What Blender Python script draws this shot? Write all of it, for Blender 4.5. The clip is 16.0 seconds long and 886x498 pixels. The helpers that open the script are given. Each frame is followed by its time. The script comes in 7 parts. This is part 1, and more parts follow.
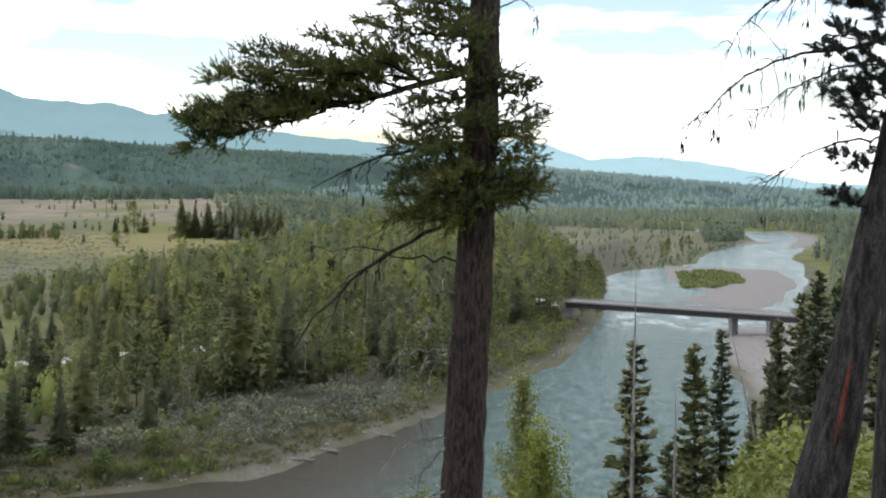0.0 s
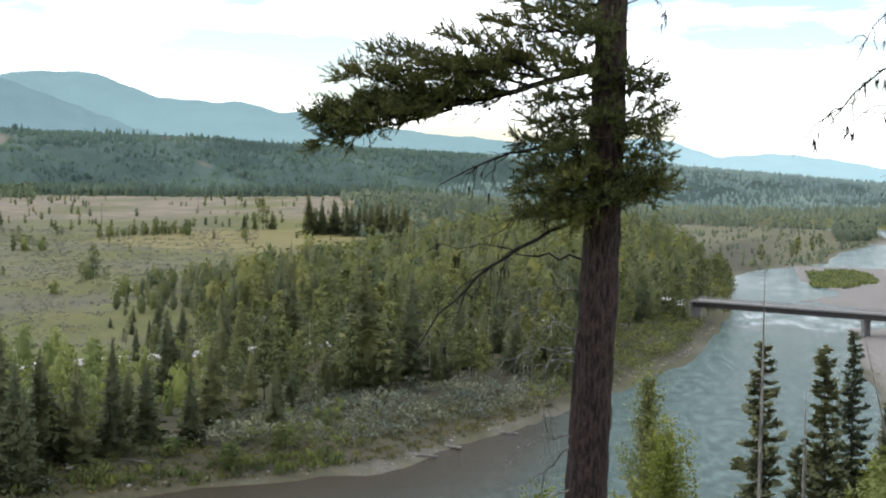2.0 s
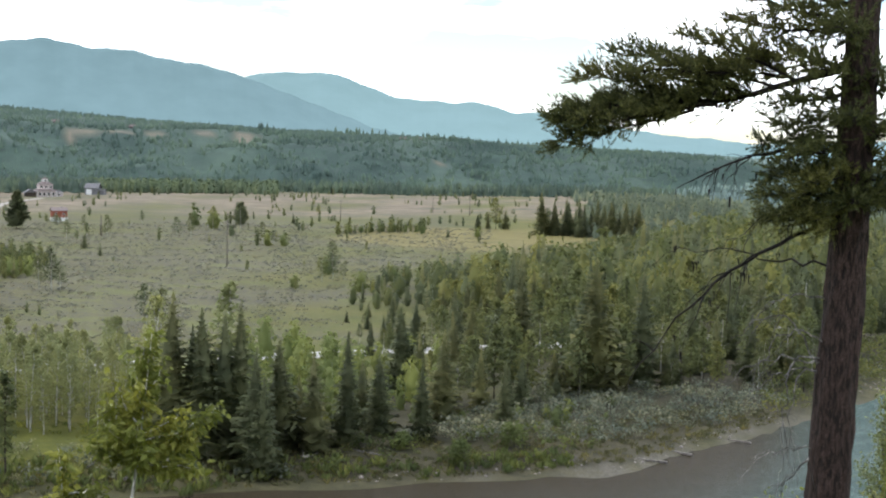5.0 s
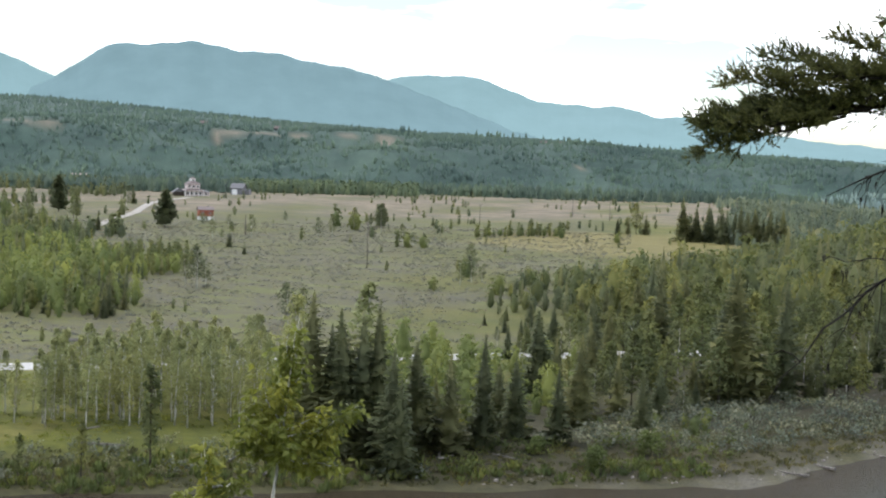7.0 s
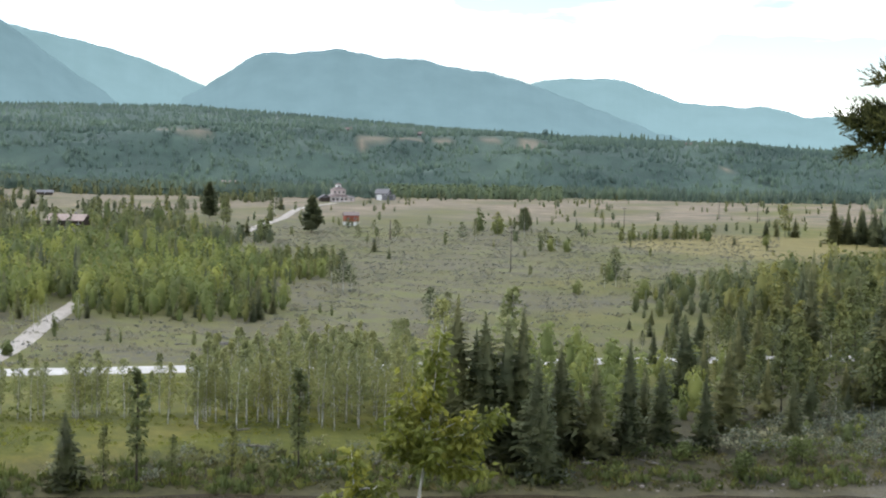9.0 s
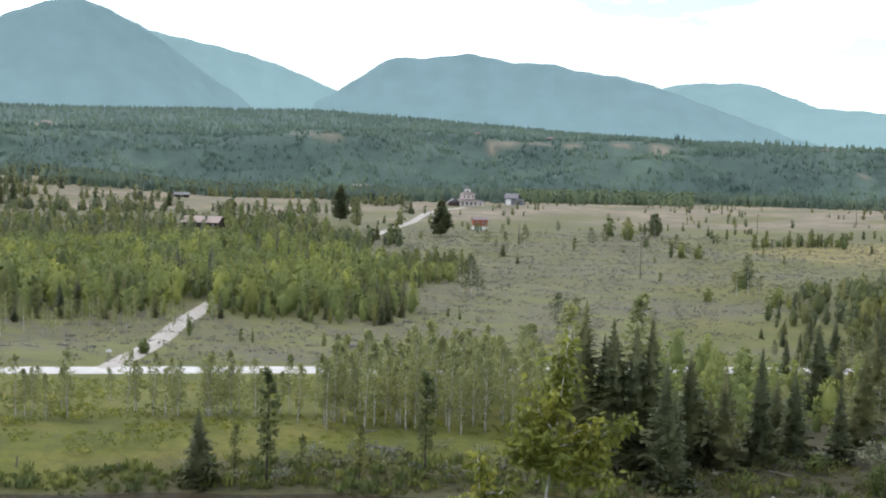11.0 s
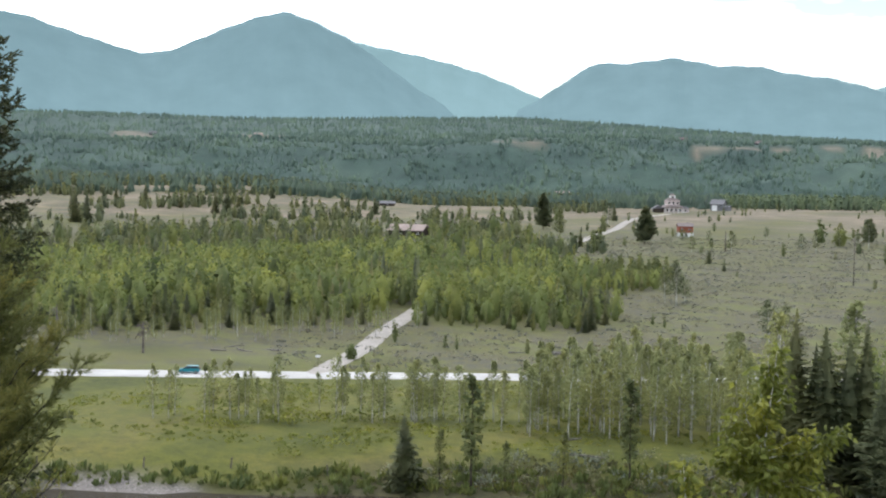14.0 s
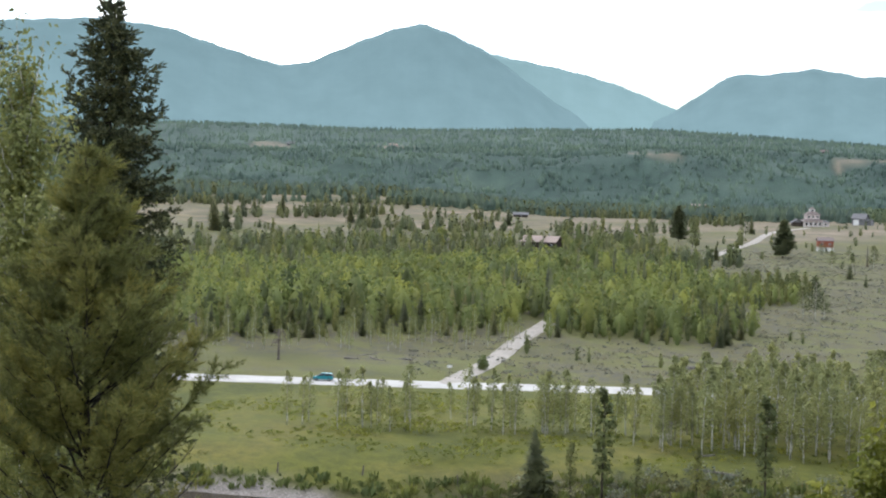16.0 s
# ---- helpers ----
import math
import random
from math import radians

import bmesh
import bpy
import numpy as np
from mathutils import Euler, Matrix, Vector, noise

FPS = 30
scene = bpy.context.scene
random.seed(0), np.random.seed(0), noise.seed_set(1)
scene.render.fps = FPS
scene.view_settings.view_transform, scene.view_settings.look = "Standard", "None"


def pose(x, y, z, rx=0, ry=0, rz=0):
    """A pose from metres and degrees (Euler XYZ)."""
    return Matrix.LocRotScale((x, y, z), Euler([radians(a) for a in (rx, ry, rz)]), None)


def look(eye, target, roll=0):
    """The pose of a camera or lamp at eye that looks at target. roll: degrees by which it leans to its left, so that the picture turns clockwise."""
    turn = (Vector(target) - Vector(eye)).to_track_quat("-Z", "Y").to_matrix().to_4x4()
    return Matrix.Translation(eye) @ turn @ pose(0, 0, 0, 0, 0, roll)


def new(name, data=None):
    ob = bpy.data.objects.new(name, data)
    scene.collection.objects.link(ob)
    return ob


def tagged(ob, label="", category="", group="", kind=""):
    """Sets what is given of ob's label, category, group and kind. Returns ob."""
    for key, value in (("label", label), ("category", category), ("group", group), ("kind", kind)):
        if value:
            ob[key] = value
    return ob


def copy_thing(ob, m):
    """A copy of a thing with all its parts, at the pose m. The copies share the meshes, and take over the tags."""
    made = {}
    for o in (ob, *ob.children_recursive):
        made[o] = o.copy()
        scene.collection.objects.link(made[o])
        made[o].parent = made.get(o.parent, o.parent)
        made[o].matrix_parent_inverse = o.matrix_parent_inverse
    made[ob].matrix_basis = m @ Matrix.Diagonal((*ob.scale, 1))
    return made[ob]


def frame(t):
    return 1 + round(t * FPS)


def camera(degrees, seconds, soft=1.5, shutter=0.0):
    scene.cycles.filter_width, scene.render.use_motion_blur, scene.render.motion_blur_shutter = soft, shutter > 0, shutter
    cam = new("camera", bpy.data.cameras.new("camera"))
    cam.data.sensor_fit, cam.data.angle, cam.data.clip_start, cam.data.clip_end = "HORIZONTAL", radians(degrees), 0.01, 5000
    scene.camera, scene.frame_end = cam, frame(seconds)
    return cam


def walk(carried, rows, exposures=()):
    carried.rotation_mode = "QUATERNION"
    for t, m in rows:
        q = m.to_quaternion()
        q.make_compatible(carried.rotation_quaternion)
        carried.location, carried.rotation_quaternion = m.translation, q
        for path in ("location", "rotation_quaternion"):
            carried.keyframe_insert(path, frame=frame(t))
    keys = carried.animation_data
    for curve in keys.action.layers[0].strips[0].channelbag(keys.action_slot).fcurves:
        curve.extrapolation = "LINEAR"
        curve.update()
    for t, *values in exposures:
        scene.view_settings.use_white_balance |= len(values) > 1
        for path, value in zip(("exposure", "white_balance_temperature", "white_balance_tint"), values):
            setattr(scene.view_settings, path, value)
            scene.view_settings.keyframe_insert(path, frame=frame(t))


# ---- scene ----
cam = camera(36.13, 16.0, soft=2.1)
PATH = [  # seconds, x, y, z, rx, ry, rz
    (0.0, -0.001, -0.000, 42.000, 86.989, -0.400, -0.003),
    (0.5, -0.000, -0.000, 42.000, 86.987, -0.453, 1.582),
    (1.0, -0.001, -0.000, 42.000, 86.937, -0.499, 3.131),
    (1.5, -0.004, -0.001, 42.000, 86.885, -0.562, 4.168),
    (2.0, -0.008, -0.002, 42.000, 86.852, -0.427, 5.254),
    (2.5, -0.013, -0.003, 42.000, 86.818, -0.547, 6.382),
    (3.0, -0.020, -0.005, 42.000, 86.821, -0.624, 7.627),
    (3.5, -0.027, -0.007, 42.000, 86.816, -0.578, 8.959),
    (4.0, -0.035, -0.009, 42.000, 86.780, -0.814, 11.349),
    (4.5, -0.043, -0.011, 42.000, 86.764, -0.904, 13.383),
    (7.0, -0.082, -0.020, 42.000, 86.773, -1.684, 20.953),
    (7.5, -0.087, -0.022, 42.000, 86.787, -1.672, 22.574),
    (8.0, -0.087, -0.022, 42.000, 86.774, -1.570, 24.119),
    (8.5, -0.087, -0.022, 42.000, 86.801, -1.208, 25.595),
    (9.0, -0.087, -0.022, 42.000, 86.804, -1.046, 26.976),
    (11.5, -0.087, -0.022, 42.000, 86.906, -1.236, 33.760),
    (12.0, -0.087, -0.022, 42.000, 86.917, -0.894, 35.085),
    (12.5, -0.087, -0.022, 42.000, 86.921, -0.716, 36.463),
    (13.0, -0.087, -0.022, 42.000, 86.939, -0.880, 37.921),
    (13.5, -0.087, -0.022, 42.000, 86.988, -0.744, 39.415),
    (14.0, -0.087, -0.022, 42.000, 87.040, -0.761, 40.956),
    (14.5, -0.087, -0.022, 42.000, 87.105, -0.990, 42.434),
    (15.0, -0.087, -0.022, 42.000, 87.205, -0.979, 43.821),
    (15.5, -0.087, -0.022, 42.000, 87.330, -0.803, 45.187),
    (16.0, -0.087, -0.022, 42.000, 87.420, -1.150, 46.583),
]
walk(cam, [(t, pose(*p)) for t, *p in PATH],
     exposures=((0.0, -0.04, 6260, 11), (1.5, 0.0, 6260, 11), (4.5, 0.12, 6260, 11), (7.5, 0.1, 6260, 11), (16.0, 0.11, 6260, 11)))
# ---- the lay of the land: metres, the river's surface is z = 0, the viewpoint stands above (0, 0) ----
EYE_Z = 42.0
FAR_BANK = [(-420, -60), (-250, 40), (-160, 100), (-110, 140), (-58, 170), (-40, 181), (-26, 189), (-14, 215), (-2, 238), (10, 268), (28, 315),
            (42, 385), (52, 440), (60, 520), (68, 578), (82, 620), (122, 668), (152, 781), (185, 858), (212, 930), (226, 1010), (232, 1060),
            (205, 1085), (150, 1120)]
NEAR_BANK = [(160, 1150), (240, 1128), (272, 1080), (272, 1000), (246, 900), (214, 800), (190, 735), (180, 668), (152, 557), (122, 455), (98, 395), (74, 345), (66, 300), (58, 240), (40, 185), (20, 140), (0, 115),
             (-40, 95), (-90, 60), (-150, 10), (-300, -80), (-420, -130)]
RIVER = np.array(FAR_BANK + NEAR_BANK, float)


def poly_dist(px, py, poly):
    """Signed distance to a closed polygon: negative inside."""
    px, py = np.asarray(px, float), np.asarray(py, float)
    best, inside = np.full(px.shape, 1e9), np.zeros(px.shape, bool)
    for (ax, ay), (bx, by) in zip(poly, np.roll(poly, -1, 0)):
        ex, ey = bx - ax, by - ay
        s = np.clip(((px - ax) * ex + (py - ay) * ey) / (ex * ex + ey * ey), 0, 1)
        best = np.minimum(best, np.hypot(px - ax - s * ex, py - ay - s * ey))
        if ay != by:
            inside ^= ((ay > py) != (by > py)) & (px < (bx - ax) * (py - ay) / (by - ay) + ax)
    return np.where(inside, -best, best)


def smooth(a, b, v):
    s = np.clip((v - a) / (b - a), 0, 1)
    return s * s * (3 - 2 * s)


def wobble(x, y, size, seed=0):
    """Cheap rolling relief, about -1 to 1."""
    a, b = x / size, y / size
    return (np.sin(1.7 * a + 0.6 * b + seed) + np.sin(-0.8 * a + 1.9 * b + 2.1 * seed + 1) + np.sin(2.9 * a - 1.3 * b + 0.7 * seed) * 0.6
            + np.sin(0.9 * a + 3.3 * b + 1.3 * seed) * 0.5) / 3.1


def land(x, y):
    """Height of the ground."""
    x, y = np.asarray(x, float), np.asarray(y, float)
    d, az = np.hypot(x, y), np.degrees(np.arctan2(x, y))
    # valley floor: rises gently away from the river, less so downstream
    rise = np.interp(d, [0, 320, 700, 1000, 1350, 1500, 5000], [3, 3, 12, 19, 20, 22, 30])
    flat = np.interp(d, [0, 320, 900, 1600, 5000], [3, 3, 2.5, 8, 12])
    k = smooth(-9, 4, az)
    z = rise * (1 - k) + flat * k
    z = z + smooth(-41, -50, az) * smooth(850, 1350, d) * 15
    z = z + wobble(x, y, 38) * 0.35 * smooth(200, 330, d) + wobble(x, y, 120, 3) * 1.2 * smooth(420, 800, d)
    # the wooded terrace: a scarp, then a long back slope
    crest = np.interp(az, [-75, -62, -50, -38, -30, -22, -14, -5, 2, 8, 15, 30], [2.4, 2.45, 2.4, 2.5, 2.05, 1.55, 1.25, 0.85, 0.45, 0.05, -0.5, -0.6])
    lip = crest - np.interp(az, [-60, -50, -38, -22, -10, 0], [1.1, 0.9, 0.7, 0.12, 0.1, 0.1])
    gully = wobble(x, y, 95, 5) * 6
    zl = EYE_Z + 1800 * np.tan(np.radians(lip)) + gully
    zc = EYE_Z + 2900 * np.tan(np.radians(crest)) + wobble(x, y, 260, 1) * 5
    up = smooth(1400, 1850, d + wobble(x, y, 150, 2) * 50)
    z = z * (1 - up) + zl * up + up * (1 - up) * 4 * (7 - 22 * np.abs(wobble(x, y, 58, 9)) + 5 * wobble(x, y, 24, 4))
    z = np.where(d > 1850, zl + (zc - zl) * smooth(1750, 2950, d), z)
    z = z - smooth(2950, 3400, d) * 60
    # the bluff under the viewpoint
    slope = 0.37 - 0.2 * smooth(6.5, 15, az)
    bluff = 40.4 - slope * d + wobble(x, y, 9, 4) * 0.5 * smooth(3, 14, d)
    back = smooth(-85, -120, az) + smooth(70, 100, az)
    bluff = bluff * (1 - back) + (40.4 + 0.03 * d) * back
    r = poly_dist(x, y, RIVER)
    near = (y < 1.35 * x + 150) & (y < 230 + 8 * np.maximum(x - 40, 0)) & (d < 420) | (back > 0.5)
    bank = np.minimum(z, 0.1 + np.maximum(r, 0) * 0.17 + wobble(x, y, 6, 2) * 0.16)
    bar = np.where((d > 395) & (r > 0), np.minimum(z, 0.25 + np.maximum(r, 0) * 0.05 + np.maximum(r - 40, 0) * 0.5), bank)
    out = np.where(near, np.maximum(bluff, 0.3), bar)
    out = np.maximum(out, 6.3 - np.maximum(0, np.hypot(x - 29, y - 397.5) - 4) * 0.7)   # the bridge's approach
    bed = np.maximum(-1.5, 0.15 + r * 0.09 + wobble(x, y, 9, 1) * 0.15)
    return np.where(r < 0, np.minimum(out, bed), out)

# ---- sky and sun: thin, bright overcast with a few blue rifts ----
SUN_AZ, SUN_EL = radians(-95), radians(52)
world = bpy.data.worlds.new("sky")
scene.world = world
world.use_nodes = True
wn, wl = world.node_tree.nodes, world.node_tree.links
wn.clear()
w_out, w_bg = wn.new("ShaderNodeOutputWorld"), wn.new("ShaderNodeBackground")
w_sky = wn.new("ShaderNodeTexSky")
w_sky.sky_type, w_sky.sun_disc = "NISHITA", False
w_sky.sun_elevation, w_sky.sun_rotation = SUN_EL, SUN_AZ
w_sky.air_density, w_sky.dust_density = 1.0, 0.6
w_co, w_map = wn.new("ShaderNodeTexCoord"), wn.new("ShaderNodeMapping")
w_map.inputs["Scale"].default_value = (2.2, 2.2, 11.0)
w_map.inputs["Location"].default_value = (3.1, 0.4, 1.3)
w_noise = wn.new("ShaderNodeTexNoise")
w_noise.inputs["Scale"].default_value, w_noise.inputs["Detail"].default_value, w_noise.inputs["Roughness"].default_value = 1.6, 6.0, 0.55
w_ramp = wn.new("ShaderNodeValToRGB")
w_ramp.color_ramp.elements[0].position, w_ramp.color_ramp.elements[1].position = 0.43, 0.6
w_gain = wn.new("ShaderNodeMix")
w_gain.data_type, w_gain.blend_type = "RGBA", "MULTIPLY"
w_gain.inputs["Factor"].default_value = 1.0
w_gain.inputs[7].default_value = (0.222, 0.207, 0.2, 1)
w_mix = wn.new("ShaderNodeMix")
w_mix.data_type = "RGBA"
w_mix.inputs[7].default_value = (3.3, 3.35, 3.38, 1)
wl.new(w_co.outputs["Generated"], w_map.inputs["Vector"])
wl.new(w_map.outputs["Vector"], w_noise.inputs["Vector"])
wl.new(w_noise.outputs["Fac"], w_ramp.inputs["Fac"])
wl.new(w_sky.outputs["Color"], w_gain.inputs[6])
wl.new(w_gain.outputs[2], w_mix.inputs[6])
wl.new(w_ramp.outputs["Color"], w_mix.inputs["Factor"])
wl.new(w_mix.outputs[2], w_bg.inputs["Color"])
wl.new(w_bg.outputs[0], w_out.inputs["Surface"])
sun = new("sun", bpy.data.lights.new("sun", "SUN"))
sun.data.energy, sun.data.angle, sun.data.color = 1.8, radians(18), (1.0, 0.96, 0.9)
sun.matrix_world = look((300 * math.sin(SUN_AZ) * math.cos(SUN_EL), 300 * math.cos(SUN_AZ) * math.cos(SUN_EL), 300 * math.sin(SUN_EL)), (0, 0, 0))

# ---- materials ----


def material(name, rough=0.8, metal=0.0):
    m = bpy.data.materials.new(name)
    m.use_nodes = True
    b = m.node_tree.nodes["Principled BSDF"]
    b.inputs["Roughness"].default_value, b.inputs["Metallic"].default_value = rough, metal
    b.inputs["Specular IOR Level"].default_value = 0.25
    return m, m.node_tree.nodes, m.node_tree.links, b


def noise_node(nodes, links, scale, detail=4.0, rough=0.55, stretch=None, coord="Object"):
    co, n = nodes.new("ShaderNodeTexCoord"), nodes.new("ShaderNodeTexNoise")
    n.inputs["Scale"].default_value, n.inputs["Detail"].default_value, n.inputs["Roughness"].default_value = scale, detail, rough
    if stretch:
        mp = nodes.new("ShaderNodeMapping")
        mp.inputs["Scale"].default_value = stretch
        links.new(co.outputs[coord], mp.inputs["Vector"])
        links.new(mp.outputs["Vector"], n.inputs["Vector"])
    else:
        links.new(co.outputs[coord], n.inputs["Vector"])
    return n.outputs["Fac"]


def ramp(nodes, links, fac, stops):
    r = nodes.new("ShaderNodeValToRGB")
    el = r.color_ramp.elements
    while len(el) < len(stops):
        el.new(0.5)
    for e, (p, c) in zip(el, stops):
        e.position, e.color = p, (*c, 1) if len(c) == 3 else c
    links.new(fac, r.inputs["Fac"])
    return r.outputs["Color"]


def mixed(nodes, links, fac, a, b, blend="MIX"):
    n = nodes.new("ShaderNodeMix")
    n.data_type, n.blend_type = "RGBA", blend
    for sock, v in ((n.inputs["Factor"], fac), (n.inputs[6], a), (n.inputs[7], b)):
        if isinstance(v, bpy.types.NodeSocket):
            links.new(v, sock)
        elif isinstance(v, (int, float)):
            sock.default_value = v
        else:
            sock.default_value = (*v, 1)
    return n.outputs[2]


def bump(nodes, links, bsdf, fac, strength, distance):
    n = nodes.new("ShaderNodeBump")
    n.inputs["Strength"].default_value, n.inputs["Distance"].default_value = strength, distance
    links.new(fac, n.inputs["Height"])
    links.new(n.outputs["Normal"], bsdf.inputs["Normal"])


def simple(name, lo, hi, scale, rough=0.8, metal=0.0, stretch=None, bump_by=0.0, fine=None, coord="Object"):
    """Two-scale mottled surface between two colours."""
    m, n, l, b = material(name, rough, metal)
    f = noise_node(n, l, scale, 5, 0.6, stretch, coord)
    c = ramp(n, l, f, [(0.3, lo), (0.7, hi)])
    g = noise_node(n, l, fine or scale * 9, 3, 0.6, stretch, coord)
    c = mixed(n, l, 0.45, c, ramp(n, l, g, [(0.3, (0.55, 0.55, 0.55)), (0.7, (1.3, 1.3, 1.3))]), "MULTIPLY")
    l.new(c, b.inputs["Base Color"])
    if bump_by:
        bump(n, l, b, g, 0.8, bump_by)
    return m


def foliage(name, lo, hi, tint=0.5, through_light=0.25, rough=0.65, patch=0.14, sorts=1.0):
    """Leaves or needles: varied by clump and by tree, with some light passing through."""
    m, n, l, b = material(name, rough)
    geo, obj = n.new("ShaderNodeNewGeometry"), n.new("ShaderNodeObjectInfo")
    c = ramp(n, l, geo.outputs["Random Per Island"], [(0.0, lo), (1.0, hi)])
    big = noise_node(n, l, patch, 3)
    c = mixed(n, l, tint, c, ramp(n, l, big, [(0.35, (0.64, 0.71, 0.75)), (0.65, (1.4, 1.32, 1.02))]), "MULTIPLY")
    tone, add, part_of = n.new("ShaderNodeAttribute"), n.new("ShaderNodeMath"), n.new("ShaderNodeMath")
    tone.attribute_name, add.operation, part_of.operation = "tone", "ADD", "FRACT"
    l.new(tone.outputs["Fac"], add.inputs[0])
    l.new(obj.outputs["Random"], add.inputs[1])
    l.new(add.outputs[0], part_of.inputs[0])
    c = mixed(n, l, sorts, c, ramp(n, l, part_of.outputs[0], [(0.0, (0.64, 0.69, 0.7)), (0.35, (0.86, 0.92, 0.96)), (0.65, (1.05, 1.03, 0.98)), (1.0, (1.22, 1.15, 0.95))]), "MULTIPLY")
    l.new(c, b.inputs["Base Color"])
    if through_light:
        tr, ad, out = n.new("ShaderNodeBsdfTranslucent"), n.new("ShaderNodeMixShader"), n["Material Output"]
        l.new(c, tr.inputs["Color"])
        ad.inputs[0].default_value = through_light
        l.new(b.outputs[0], ad.inputs[1])
        l.new(tr.outputs[0], ad.inputs[2])
        l.new(ad.outputs[0], out.inputs["Surface"])
    return m


def bark(name, lo, hi, scale=6.0, depth=0.02):
    m, n, l, b = material(name, 0.9)
    f = noise_node(n, l, scale, 6, 0.65, (1, 1, 0.22))
    g = noise_node(n, l, scale * 5, 3, 0.6, (1, 1, 0.35))
    c = ramp(n, l, f, [(0.4, lo), (0.6, hi)])
    c = mixed(n, l, 0.8, c, ramp(n, l, g, [(0.38, (0.35, 0.35, 0.35)), (0.55, (1, 1, 1)), (0.68, (2.0, 1.9, 1.8))]), "MULTIPLY")
    l.new(c, b.inputs["Base Color"])
    bump(n, l, b, mixed(n, l, 0.35, f, g), 1.0, depth)
    return m


def ground_material():
    """Meadow, sagebrush flats, dry grass, river gravel and forest floor, chosen by the plan's cover layers."""
    m, n, l, b = material("ground_cover", 0.95)
    att = {}
    for key in ("dry", "gold", "gravel", "sage", "duff", "canopy"):
        a = n.new("ShaderNodeAttribute")
        a.attribute_name = key
        att[key] = a.outputs["Fac"]
    patch, tuft, fine = noise_node(n, l, 0.05, 5), noise_node(n, l, 0.5, 5, 0.65), noise_node(n, l, 3.0, 4, 0.7)
    streak = noise_node(n, l, 0.11, 6, 0.7, (0.35, 1.0, 1.0))
    grass = ramp(n, l, patch, [(0.3, (0.044, 0.052, 0.007)), (0.5, (0.076, 0.081, 0.0115)), (0.72, (0.106, 0.096, 0.022))])
    grass = mixed(n, l, 0.7, grass, ramp(n, l, tuft, [(0.35, (0.6, 0.64, 0.66)), (0.6, (1.2, 1.18, 1.1))]), "MULTIPLY")
    sage = mixed(n, l, ramp(n, l, tuft, [(0.44, (0, 0, 0)), (0.54, (1, 1, 1))]), (0.1, 0.094, 0.038), (0.066, 0.06, 0.05))
    sage = mixed(n, l, ramp(n, l, streak, [(0.5, (0, 0, 0)), (0.6, (0.8, 0.8, 0.8))]), sage, (0.088, 0.096, 0.03))
    sage = mixed(n, l, ramp(n, l, patch, [(0.56, (0, 0, 0)), (0.72, (0.56, 0.56, 0.56))]), sage, (0.077, 0.0784, 0.0336))
    dry = ramp(n, l, patch, [(0.35, (0.104, 0.092, 0.062)), (0.5, (0.15, 0.122, 0.084)), (0.65, (0.215, 0.165, 0.122))])
    dry = mixed(n, l, 0.8, dry, ramp(n, l, streak, [(0.38, (0.62, 0.66, 0.6)), (0.5, (0.9, 0.9, 0.88)), (0.64, (1.12, 1.06, 1.02))]), "MULTIPLY")
    sage = mixed(n, l, 0.6, sage, ramp(n, l, streak, [(0.36, (0.7, 0.7, 0.74)), (0.62, (1.15, 1.15, 1.1))]), "MULTIPLY")
    stones = ramp(n, l, fine, [(0.35, (0.085, 0.076, 0.066)), (0.5, (0.15, 0.136, 0.122)), (0.7, (0.24, 0.222, 0.205))])
    stones = mixed(n, l, ramp(n, l, tuft, [(0.5, (0, 0, 0)), (0.7, (0.42, 0.42, 0.42))]), stones, (0.0595, 0.0504, 0.0385))
    duff = ramp(n, l, tuft, [(0.35, (0.026, 0.025, 0.0135)), (0.65, (0.054, 0.048, 0.026))])
    c = mixed(n, l, att["sage"], grass, sage)
    c = mixed(n, l, att["dry"], c, dry)
    c = mixed(n, l, att["gold"], c, ramp(n, l, streak, [(0.35, (0.1, 0.09, 0.028)), (0.65, (0.17, 0.14, 0.05))]))
    c = mixed(n, l, att["duff"], c, duff)
    c = mixed(n, l, att["gravel"], c, stones)
    # far wooded ground: the blue of distance haze is mixed into this green
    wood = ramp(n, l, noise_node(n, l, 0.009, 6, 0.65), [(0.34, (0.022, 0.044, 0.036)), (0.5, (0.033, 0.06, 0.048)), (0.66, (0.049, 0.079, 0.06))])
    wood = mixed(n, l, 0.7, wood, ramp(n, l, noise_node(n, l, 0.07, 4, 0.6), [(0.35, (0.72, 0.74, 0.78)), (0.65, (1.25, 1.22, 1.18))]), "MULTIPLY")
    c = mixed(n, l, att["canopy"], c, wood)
    c = mixed(n, l, 0.6, c, ramp(n, l, fine, [(0.3, (0.6, 0.6, 0.6)), (0.7, (1.3, 1.3, 1.3))]), "MULTIPLY")
    l.new(c, b.inputs["Base Color"])
    bump(n, l, b, tuft, 0.7, 0.25)
    return m


